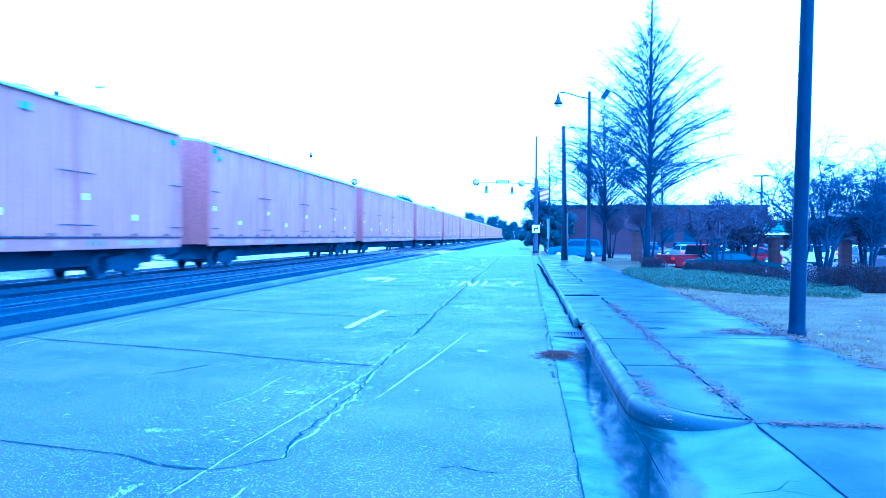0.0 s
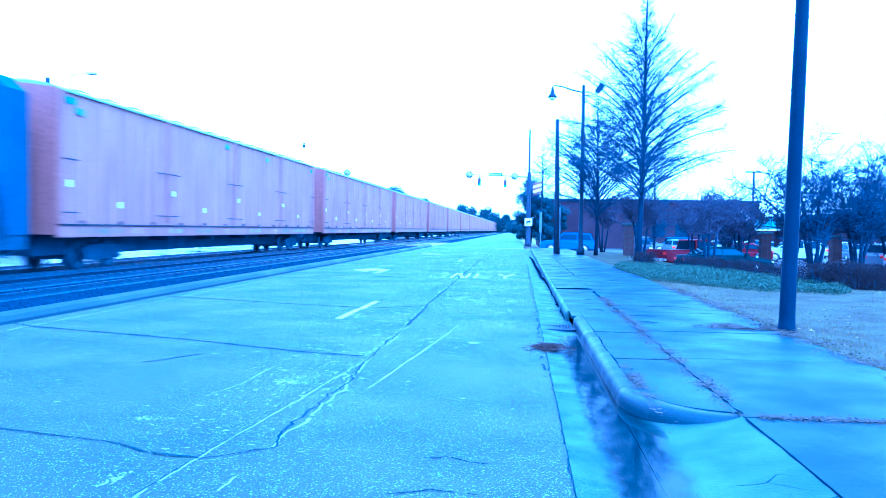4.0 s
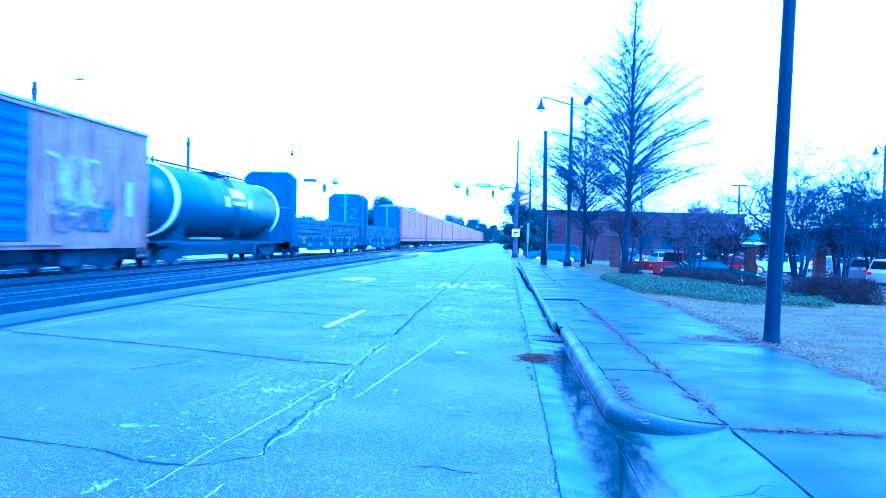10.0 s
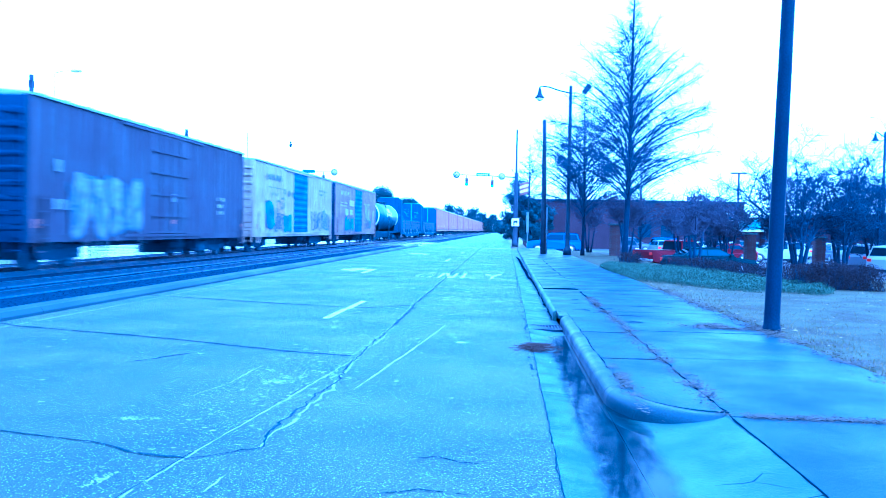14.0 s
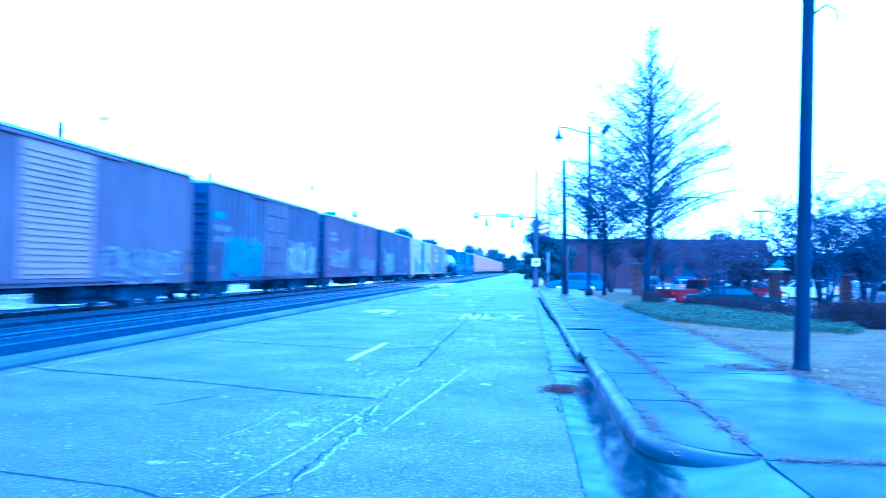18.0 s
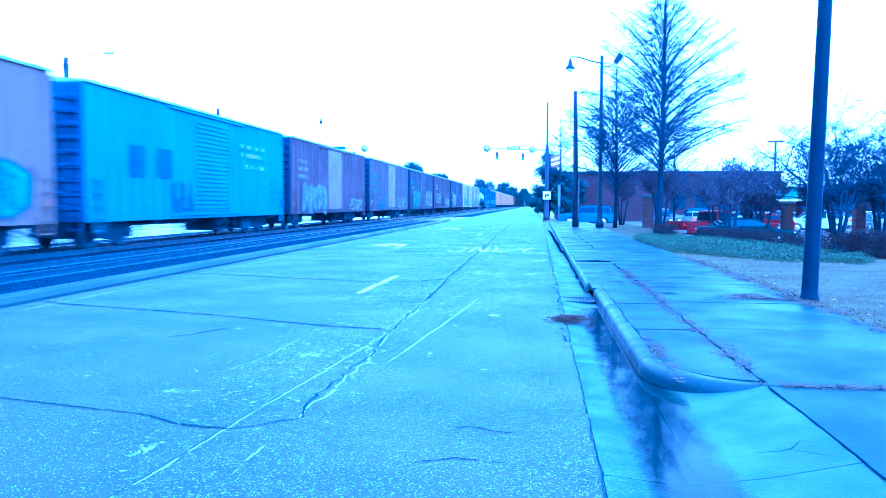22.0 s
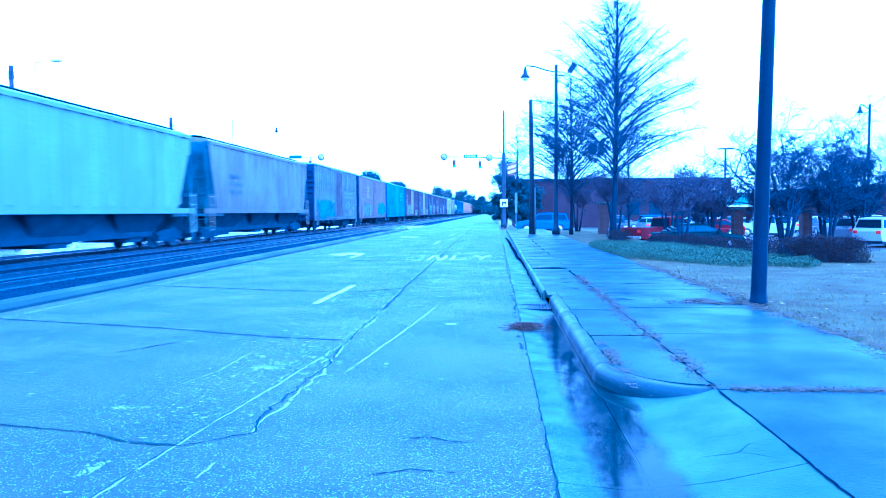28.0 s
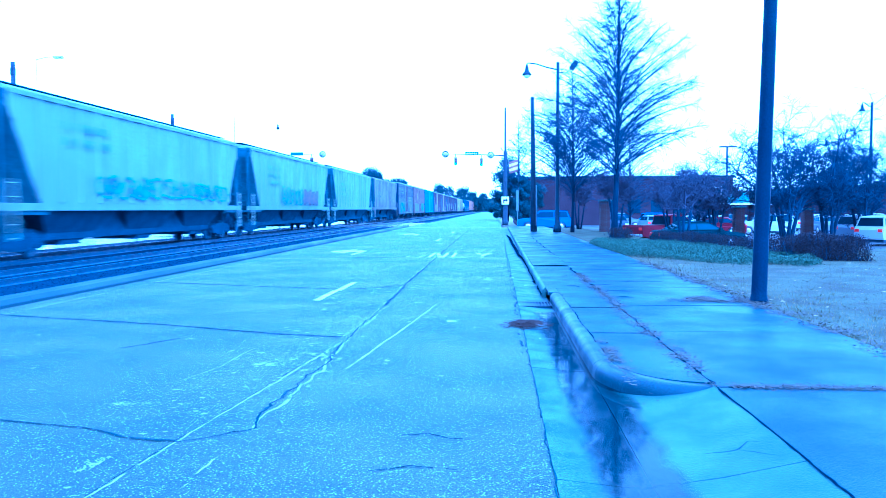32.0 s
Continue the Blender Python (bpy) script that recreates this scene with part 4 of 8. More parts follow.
def bulkhead_flat(u0, u1, label, seed, sprayed):
    L = u1 - u0 - 1.0
    h = L / 2
    rng = random.Random(seed)
    car = thing("bulkhead_flatcar", label, "rail car", "bulkhead flatcars")
    bm = B()
    box(bm, -1.52, 1.52, -h, h, 1.02, 1.14)
    part("deck", bm, UNDER, car)
    for s in (-1, 1):
        bm = B()
        profile(bm, [(-h, 1.02), (-h, 0.72), (-h + 3, 0.72), (-h + 4.2, 0.45), (h - 4.2, 0.45), (h - 3, 0.72), (h, 0.72), (h, 1.02)], "x", s * 1.49 - 0.05, s * 1.49 + 0.05)
        part("side_sill", bm, UNDER, car)
        for k in range(13):
            y = -h + 0.9 + k * (L - 1.8) / 12
            bm = B()
            box(bm, s * 1.55 - 0.05, s * 1.55 + 0.05, y - 0.07, y + 0.07, 0.9, 1.35, 0.01)
            part("stake_pocket", bm, GRAF_PALE if k % 4 == 1 else UNDER, car)
    for s in (-1, 1):
        bm = B()
        y0, y1 = sorted((s * h, s * (h - 0.85)))
        profile(bm, [(-1.55, 1.1), (1.55, 1.1), (1.55, 4.9), (1.1, 5.28), (-1.1, 5.28), (-1.55, 4.9)], "y", y0, y1)
        part("bulkhead", bm, BULKHEAD, car, "tall dark steel bulkhead with clipped corners")
        inner, outer = s * (h - 0.88), s * (h + 0.03)
        if s > 0:
            bars = [(-0.085, 0.085, 1.1, 5.19, inner), (-1.1, 1.1, 5.2, 5.29, inner)]
        else:
            bars = [(-0.1, 1.45, 3.05, 3.11, outer), (-1.1, 1.1, 5.2, 5.26, outer)]
        for x0, x1, za, zb, y in bars:
            bm = B()
            box(bm, x0, x1, y - 0.04, y + 0.04, za, zb)
            part("bulkhead_stiffener", bm, GRAF_FADED, car, "paler steel stiffener")
        for x in (-1.5, -1.1, -0.55, 0.55, 1.1, 1.5):
            bm = B()
            box(bm, x - 0.03, x + 0.03, outer - 0.03, outer + 0.03, 1.1, 4.85 if abs(x) > 1.2 else 5.18)
            part("bulkhead_rib", bm, BULKHEAD, car)
    if sprayed:
        bm = B()
        y = h - 0.9
        for side in (-1, 1):
            for _ in range(7):
                t0, turn, r = rng.uniform(0, 6.3), rng.choice((-1, 1)) * rng.uniform(1.5, 5.0), rng.uniform(0.12, 0.4)
                cx, cz = side * rng.uniform(0.35, 1.05), rng.uniform(3.0, 4.2)
                line = [(cx + r * math.cos(t0 + turn * f / 9), y, cz + 0.7 * r * math.sin(t0 + turn * f / 9)) for f in range(10)]
                for p, q in zip(line, line[1:]):
                    tube(bm, p, q, 0.02, n=4, caps=False)
        part("graffiti_line", bm, GRAF_FADED, car, "scrawled graffiti outlines")
    for row in range(4):
        z = 1.18 + row * 0.345
        for k in range(4):
            y0 = -h + 1.0 + k * (L - 2.0) / 4
            y1 = y0 + (L - 2.0) / 4 - 0.1
            for x0, x1 in ((-1.42, -0.02), (0.02, 1.42)):
                jit = rng.uniform(-0.12, 0.12)
                for b in range(3):
                    bm = B()
                    low = z + b * 0.105 + rng.uniform(0, 0.008)
                    box(bm, x0 + rng.uniform(0, 0.1), x1 - rng.uniform(0, 0.1), y0 + jit + rng.uniform(-0.1, 0.1), y1 + jit + rng.uniform(-0.1, 0.1), low, low + 0.096)
                    part("plank_layer", bm, LUMBER, car)
            for e in (0.15, 0.5, 0.85):
                bm = B()
                y = y0 + (y1 - y0) * e
                box(bm, -1.46, 1.46, y - 0.05, y + 0.05, z - 0.03, z)
                part("dunnage", bm, LUMBER, car)
    for k in range(8):
        bm = B()
        y = -h + 2.0 + k * (L - 4.0) / 7
        for s in (-1, 1):
            box(bm, s * 1.455 - 0.012, s * 1.455 + 0.012, y - 0.04, y + 0.04, 1.14, 2.58)
        box(bm, -1.46, 1.46, y - 0.04, y + 0.04, 2.56, 2.59)
        part("strap", bm, GRAF_BLUE, car, "steel banding strap")
    for k, (y, w) in enumerate(((-0.62, 1.2), (-0.36, 0.7), (-0.1, 1.5), (0.2, 0.5), (0.44, 1.1), (0.66, 0.8))):
        for j in range(4):
            bm = B()
            box(bm, 1.541, 1.546, y * h - w / 2, y * h + w / 2 * rng.uniform(0.5, 1.0), 0.76 + j * 0.055, 0.785 + j * 0.055)
            part("mark_bar", bm, GRAF_WHITE if (k + j) % 3 else GRAF_FADED, car)
    add_couplers(car, h)
    bm = B()
    box(bm, -0.4, 0.4, -h + 0.2, h - 0.2, 0.6, 1.02)
    part("centre_sill", bm, UNDER, car)
    add_trucks(car, h - 2.2)
    train_cars.append((car, (u0 + u1) / 2))
    return car


def tank_car(u0, u1):
    L = u1 - u0 - 1.1
    h = L / 2
    car = thing("tank_car", "glossy black tank car with white end bands and emblem panel", "rail car")
    r, zc, a = 1.5, 2.72, h - 1.35
    bm = B()
    lathe(bm, [(0.02, -a - 0.62), (0.6, -a - 0.55), (1.08, -a - 0.34), (1.34, -a - 0.14), (r, -a + 0.1), (r, a - 0.1), (1.34, a + 0.14), (1.08, a + 0.34), (0.6, a + 0.55), (0.02, a + 0.62)], (0, 0, zc), 40, "y")
    part("tank_shell", bm, TANK, car)
    for s in (-1, 1):
        bm = B()
        lathe(bm, [(r + 0.004, s * (a - 0.35)), (r + 0.02, s * (a - 0.34)), (r + 0.02, s * (a - 0.06)), (r + 0.004, s * (a - 0.05))], (0, 0, zc), 40, "y")
        part("end_band", bm, WHITE, car, "white reflective end band")
    bm = B()
    for k, (ang, w, y0, y1) in enumerate(((26, 9, -0.5, 1.3), (7, 3.5, -0.4, 1.2), (8, 9, -1.4, -0.9), (8, 9, 1.7, 2.1))):
        v = []
        for e in range(5):
            t = radians(ang - w + 2 * w * e / 4)
            v.append([bm.verts.new(((r + 0.012) * math.cos(t), y, zc + (r + 0.012) * math.sin(t))) for y in (y0, y1)])
        for p, q in zip(v, v[1:]):
            bm.faces.new((p[0], p[1], q[1], q[0]))
    part("emblem_panel", bm, WHITE, car, "white painted emblem panel and bars")
    bm = B()
    lathe(bm, [(0.62, zc + r - 0.1), (0.62, zc + r + 0.12), (0.55, zc + r + 0.16)], (0, 0.0, 0), 18)
    for y in (-1.1, 1.1):
        box(bm, -0.9, 0.9, y - 0.25, y + 0.25, zc + r + 0.02, zc + r + 0.06)
    for x in (-0.85, 0.85):
        tube(bm, (x, -1.35, zc + r + 0.16), (x, 1.35, zc + r + 0.16), 0.025, n=6)
        for y in (-1.3, 0, 1.3):
            tube(bm, (x, y, zc + r - 0.3), (x, y, zc + r + 0.16), 0.025, n=6)
    part("dome_platform", bm, BLACK, car)
    for x in (-0.4, 0.4):
        bm = B()
        tube(bm, (x, -a, zc + r + 0.1), (x, a, zc + r + 0.1), 0.04, n=6)
        for k in range(9):
            tube(bm, (x, -a + 0.2 + k * (2 * a - 0.4) / 8, zc + r - 0.1), (x, -a + 0.2 + k * (2 * a - 0.4) / 8, zc + r + 0.1), 0.02, n=5)
        part("top_handrail", bm, BLACK, car)
    bm = B()
    for e in (-0.22, 0.22):
        tube(bm, (1.5, e, 0.6), (1.52, e, zc), 0.025, n=6)
        tube(bm, (1.52, e, zc), (0.9, e, zc + r + 0.1), 0.025, n=6)
    rungs(bm, 1.48, 0, 0.7, 3.2)
    part("side_ladder", bm, BLACK, car)
    bm = B()
    box(bm, -1.45, 1.45, -h, -h + 1.9, 0.98, 1.06)
    box(bm, -1.45, 1.45, h - 1.9, h, 0.98, 1.06)
    box(bm, -0.6, 0.6, -h + 0.1, h - 0.1, 0.4, 0.98)
    for s in (-1, 1):
        box(bm, s * 1.3 - 0.05, s * 1.3 + 0.05, -h + 0.2, h - 0.2, 0.9, 1.08)
        for y in (-h + 2.6, h - 2.6):
            profile(bm, [(-1.2, 1.0), (1.2, 1.0), (1.35, 1.9), (0.9, 1.45), (-0.9, 1.45), (-1.35, 1.9)], "y", y - 0.2, y + 0.2)
    part("underframe", bm, UNDER, car)
    bm = B()
    for s in (-1, 1):
        for x in (-1.4, 0, 1.4):
            tube(bm, (x, s * (h - 0.1), 1.05), (x, s * (h - 0.1), 2.0), 0.025, n=6)
        tube(bm, (-1.4, s * (h - 0.1), 2.0), (1.4, s * (h - 0.1), 2.0), 0.025, n=6)
    part("end_railing", bm, BLACK, car)
    add_couplers(car, h)
    add_trucks(car, h - 2.0)
    train_cars.append((car, (u0 + u1) / 2))
    return car


RACK_WORDS = "tall salmon-painted autorack car with ribbed side panels"
first_rack = autorack(0.0, RACK_WORDS)
for k in range(1, 14):
    car = copy_thing(first_rack, pose(0, 0, 0))
    train_cars.append((car, 29.14 * k + 13.25))
    for ob in car.children_recursive:
        if ob.name.startswith("wheelset"):
            wheel_pairs.append((ob, ob.location.y))

bulkhead_flat(-24.3, -0.85, "bulkhead flatcar with stacked dark lumber and tall end bulkheads", 11, False)
bulkhead_flat(-48.1, -24.3, "bulkhead flatcar with low lumber load and sprayed bulkheads", 12, True)
tank_car(-65.6, -48.3)
boxcar(-83.5, -66.2, BOX_MAUVE, DOOR_BLUE, "dusty mauve boxcar with a blue ribbed door and cyan graffiti", 21, top=5.04, end_mat=END_DARK,
       tags=(("graffiti", GRAF_CYAN, -5.4, -1.9, 1.15, 2.3, 4), ("marks", GRAF_WHITE, -6.9, -4.2, 4.0, 0.34, 1), ("marks", GRAF_WHITE, -7.0, -4.6, 3.1, 0.12, 2),
             ("patch", GRAF_WHITE, -5.3, -4.3, 2.4, 2.95, 0), ("patch", GRAF_WHITE, -3.5, -2.5, 2.45, 2.9, 0), ("patch", BOX_WHITE, -3.8, -1.8, 3.2, 3.7, 0),
             ("tag", GRAF_WHITE, 2.6, 5.4, 1.9, 3.6, 3), ("patch", GRAF_CYAN, 5.6, 6.0, 1.5, 2.1, 0), ("patch", GRAF_WHITE, 7.0, 7.5, 1.9, 3.1, 0), ("tag", GRAF_DARK, 3.0, 6.2, 1.4, 2.3, 3)))
boxcar(-101.9, -84.9, BOX_WHITE, DOOR_BLUE, "dirty white boxcar with a blue ribbed door and bright graffiti", 22, top=5.04,
       tags=(("graffiti", GRAF_CYAN, -6.9, -5.4, 1.15, 2.9, 2), ("graffiti", GRAF_GOLD, -5.0, -3.4, 2.0, 2.9, 2), ("graffiti", GRAF_CYAN, -3.6, -1.9, 1.1, 2.1, 2), ("tag", GRAF_DARK, -5.2, -3.4, 1.2, 2.0, 3),
             ("marks", GRAF_DARK, -6.6, -4.0, 4.0, 0.3, 1), ("marks", GRAF_DARK, -6.5, -3.8, 3.55, 0.06, 1), ("marks", GRAF_DARK, -5.8, -4.7, 3.1, 0.2, 1), ("patch", GRAF_DARK, -3.5, -3.2, 3.3, 3.6, 0),
             ("patch", GRAF_DARK, -2.6, -2.3, 3.25, 3.55, 0), ("patch", GRAF_DARK, -1.8, -1.55, 3.2, 3.5, 0), ("tag", GRAF_DARK, 2.6, 5.6, 1.3, 2.6, 3), ("tag", GRAF_BLUE, 5.6, 7.6, 1.2, 2.5, 3),
             ("marks", GRAF_DARK, 4.6, 6.8, 3.6, 0.14, 2)))
boxcar(-120.4, -103.7, BOX_BROWN, BOX_BROWN, "oxide brown boxcar with a smooth plug door and pale graffiti", 23, door_kind="plug", end_mat=END_DARK,
       top=5.12, tags=(("graffiti", GRAF_PALE, -6.4, -2.0, 1.0, 2.9, 4), ("marks", GRAF_PALE, -7.2, -6.6, 2.9, 0.35, 1), ("marks", GRAF_PALE, -7.3, -6.5, 1.8, 0.3, 1), ("patch", GRAF_PALE, 0.4, 0.75, 2.3, 2.6, 0),
             ("patch", YELLOW, 0.3, 0.7, 1.45, 1.6, 0), ("marks", GRAF_WHITE, 5.0, 5.7, 1.9, 0.16, 3)))
boxcar(-138.9, -122.3, BOX_BROWN_R, BOX_BROWN, "reddish brown boxcar with sprayed tags along its side", 24, door_kind="plug", end_mat=END_DARK,
       top=5.12, tags=(("tag", GRAF_PALE, 2.3, 7.4, 1.1, 2.2, 6), ("tag", GRAF_PALE, -7.4, -2.2, 1.5, 2.7, 5), ("marks", GRAF_PALE, -7.2, -5.4, 3.3, 0.2, 2), ("patch", YELLOW, -4.6, -4.3, 1.5, 1.8, 0)))
boxcar(-156.8, -140.6, BOX_BROWN, BOX_BROWN_B, "oxide brown boxcar with large pale graffiti letters", 25, door_kind="plug", end_mat=END_DARK,
       top=5.12, tags=(("tag", GRAF_WHITE, 2.1, 7.2, 1.1, 2.9, 6), ("graffiti", GRAF_BLUE, -6.6, -1.9, 0.95, 2.9, 5), ("marks", GRAF_CYAN, -7.9, -6.7, 3.5, 0.3, 1), ("marks", GRAF_PALE, -7.6, -6.2, 2.5, 0.25, 2)))
boxcar(-175.6, -158.5, BOX_BROWN_B, DOOR_PALE, "faded brown boxcar with a pale louvred door", 26, door_kind="louvre", end_mat=END_DARK,
       top=5.12, tags=(("tag", GRAF_PALE, 2.4, 7.6, 1.0, 2.0, 5), ("marks", GRAF_CYAN, -7.4, -6.2, 2.3, 0.3, 3), ("patch", GRAF_WHITE, -8.2, -7.8, 1.5, 1.8, 0), ("tag", GRAF_BLUE, -5.6, -2.6, 1.0, 2.0, 3)))
boxcar(-194.5, -177.5, BOX_BROWN_R, DOOR_PALE, "reddish brown boxcar with a pale louvred door and graffiti", 27, door_kind="louvre", end_mat=END_DARK,
       top=5.12, tags=(("graffiti", GRAF_PALE, -6.8, -1.9, 1.0, 2.6, 5), ("marks", GRAF_PALE, -7.4, -5.6, 2.8, 0.22, 3), ("tag", GRAF_PALE, 4.0, 7.4, 1.0, 1.7, 4)))
boxcar(-212.9, -195.9, BOX_TEAL, BOX_TEAL, "bright teal boxcar with a louvred teal door", 28, door_kind="louvre", end_mat=END_TEAL,
       top=5.12, tags=(("marks", GRAF_WHITE, 2.9, 6.0, 3.45, 0.2, 2), ("marks", GRAF_WHITE, 3.4, 5.9, 2.95, 0.2, 1), ("patch", DOOR_BLUE, -6.2, -5.2, 2.3, 3.3, 0), ("patch", DOOR_BLUE, -4.4, -3.4, 2.3, 3.3, 0),
             ("patch", GRAF_WHITE, -5.9, -5.4, 2.6, 3.1, 0), ("tag", DOOR_BLUE, -3.4, -1.9, 1.0, 2.2, 2), ("marks", GRAF_DARK, 6.6, 7.4, 1.5, 0.2, 3)))
boxcar(-231.3, -214.4, BOX_PINK, BOX_PINK, "faded red boxcar with a plug door and pale block graffiti", 29, door_kind="plug", end_mat=END_DARK,
       top=5.12, tags=(("graffiti", GRAF_CYAN, 2.6, 7.4, 1.05, 2.5, 4), ("graffiti", GRAF_PALE, -7.0, -1.8, 0.95, 2.4, 4), ("marks", GRAF_WHITE, -4.4, -3.2, 2.9, 0.16, 4), ("marks", GRAF_PALE, -7.4, -5.8, 2.6, 0.22, 1)))
boxcar(-249.2, -233.1, BOX_GREY, DOOR_DARK, "weathered grey boxcar with a dark door and wide cyan graffiti", 30, door_kind="plug", end_mat=END_DARK,
       top=5.12, tags=(("graffiti", GRAF_CYAN, -7.6, -1.6, 0.95, 2.4, 7), ("patch", GRAF_STAIN, 2.0, 7.7, 1.3, 3.3, 0), ("tag", GRAF_PALE, 2.3, 7.4, 1.1, 2.3, 5), ("marks", GRAF_PALE, 2.6, 6.0, 2.6, 0.2, 2),
             ("patch", GRAF_GOLD, 4.2, 5.0, 1.2, 1.6, 0), ("marks", GRAF_DARK, -6.6, -3.4, 3.6, 0.22, 2)))
hopper(-270.3, -250.5, HOP_MAUVE, "dusty mauve-grey covered hopper with ribbed sides", 31, slope=1.4, tags=(("marks", GRAF_DARK, -6.5, -4.6, 2.4, 0.2, 3),))
hopper(-290.35, -270.3, HOP_PALE, "pale grey covered hopper with ribbed sides", 32, tags=(("marks", GRAF_FAINT, -6.3, -4.4, 2.6, 0.22, 3), ("patch", GRAF_PALE, 5.2, 5.7, 1.75, 2.2, 0)))
hopper(-310.55, -290.35, HOP_PALE, "pale grey covered hopper with graffiti low on its side", 33,
       tags=(("graffiti", BOX_PINK, 1.6, 5.6, 1.75, 2.75, 4), ("tag", GRAF_FADED, -3.6, 1.4, 1.75, 2.75, 6), ("marks", GRAF_FAINT, -6.3, -3.9, 2.9, 0.22, 3), ("patch", GRAF_FADED, -4.3, -3.4, 1.75, 3.0, 0)))
hopper(-330.65, -310.55, HOP_PALE, "pale grey covered hopper with faded sprayed lettering", 34,
       tags=(("tag", GRAF_FADED, -4.6, 7.2, 1.85, 2.6, 10), ("marks", GRAF_FAINT, -6.5, -3.5, 3.4, 0.25, 2)))
hopper(-350.8, -330.65, HOP_PALE, "pale grey covered hopper near the end of the train", 35, tags=(("marks", GRAF_FAINT, -6.0, -4.4, 2.4, 0.22, 3),))

# ---- pavement ----
pavement = thing("pavement", "wet dark concrete pavement of large slabs with leaf-filled joints", "pavement", kind="structure")
bm = B()
box(bm, KERB_X + 0.16, 1.72, 7.0, 62, -0.7, 0.075)
box(bm, 1.72, WALK_X - 0.021, -12, 62, -0.7, 0.075)
part("bedding", bm, SOIL, pavement)
slab_rng = random.Random(5)
joints_a = [8.5, 10.7, 13.3, 18.45, 23.0, 27.0, 31.5, 36, 40.5, 45, 49.5, 54, 58, 62]
joints_b = [-8.0, -4.0, 0.6, 3.3, 5.98, 8.72, 11.05, 13.6, 16.1, 18.6, 21.1, 23.6, 26.1, 29, 32, 35, 38, 41, 44, 47, 50, 53, 56, 59, 62]


def slab(x0, x1, y0, y1, top):
    bm = B()
    box(bm, x0, x1, y0, y1, 0.02, top, 0.008)
    t = slab_rng.uniform(-0.003, 0.003)
    for v in bm.verts:
        if v.co.z > 0.05:
            v.co.z += t + (v.co.x - x0) * slab_rng.choice((-1, 1)) * 0.001
    part("slab", bm, CONCRETE, pavement)


for a, b in zip(joints_a, joints_a[1:]):
    slab(KERB_X + (0.162 if a < 13 else 0.0), 1.742, a + 0.014, b - 0.014, 0.168 if a == 18.45 else 0.145)
for a, b in zip(joints_b, joints_b[1:]):
    slab(1.758, WALK_X - 0.03, a + 0.014, b - 0.014, 0.138)

bm = B()
curve = [(KERB_X + 0.84 - 0.678 * math.cos(radians(9 * k)), 6.945 - 0.824 * math.sin(radians(9 * k))) for k in range(11)]
profile(bm, curve + [(1.742, 8.486), (KERB_X + 0.162, 8.486)], "z", 0.02, 0.145)
part("slab", bm, CONCRETE, pavement, "corner slab behind the kerb's curve")
bm = B()
profile(bm, [(KERB_X + 0.015, -0.5), (KERB_X + 0.015, -0.03), (1.05, -0.012), (1.3, 0.03), (1.7545, 0.135), (1.7545, -0.5)], "y", -9, 4.25)
profile(bm, [(KERB_X + 0.015, -0.5), (KERB_X + 0.015, -0.03), (1.05, -0.012), (1.3, 0.03), (1.7545, 0.135), (1.7545, -0.5)], "y", 4.262, 6.9)
solid("driveway_apron", bm, APRON, "pale wet concrete driveway apron with a cracked edge", "driveway apron", kind="structure")

# standing water along the kerb
bm = B()
for x0, x1, ya, yb in ((0.4, 0.93, -8.5, 11.2), (0.93, 1.17, -8.5, 6.93)):
    bm.faces.new([bm.verts.new(p) for p in ((x0, ya, 0.005), (x1, ya, 0.005), (x1, yb, 0.005), (x0, yb, 0.005))])
solid("puddle", bm, FILM, "long dark puddle of still water in the gutter", "puddle", kind="structure")

# storm drain
drain = thing("storm_drain", "cast-iron gutter grate half choked with leaves", "storm drain", kind="structure")
bm = B()
box(bm, 0.4, 0.9, 11.95, 12.0, -0.05, 0.0)
box(bm, 0.4, 0.9, 12.5, 12.55, -0.05, 0.0)
box(bm, 0.38, 0.42, 11.95, 12.55, -0.05, 0.0)
box(bm, 0.88, 0.92, 11.95, 12.55, -0.05, 0.0)
part("grate_frame", bm, BLACK, drain)
for k in range(9):
    bm = B()
    box(bm, 0.44 + k * 0.05, 0.465 + k * 0.05, 12.0, 12.5, -0.045, -0.004)
    part("grate_bar", bm, BLACK, drain)
bm = B()
box(bm, 0.4, 0.9, 11.98, 12.52, -0.06, -0.03)
part("grate_well", bm, TAR, drain)
bm = B()
box(bm, KERB_X + 0.06, KERB_X + 0.155, 12.62, 13.29, -0.3, 0.06)
box(bm, KERB_X - 0.01, KERB_X + 0.158, 12.66, 13.29, 0.09, 0.146, 0.01)
part("inlet_hood", bm, KERB, drain, "concrete inlet hood with a dark slot")

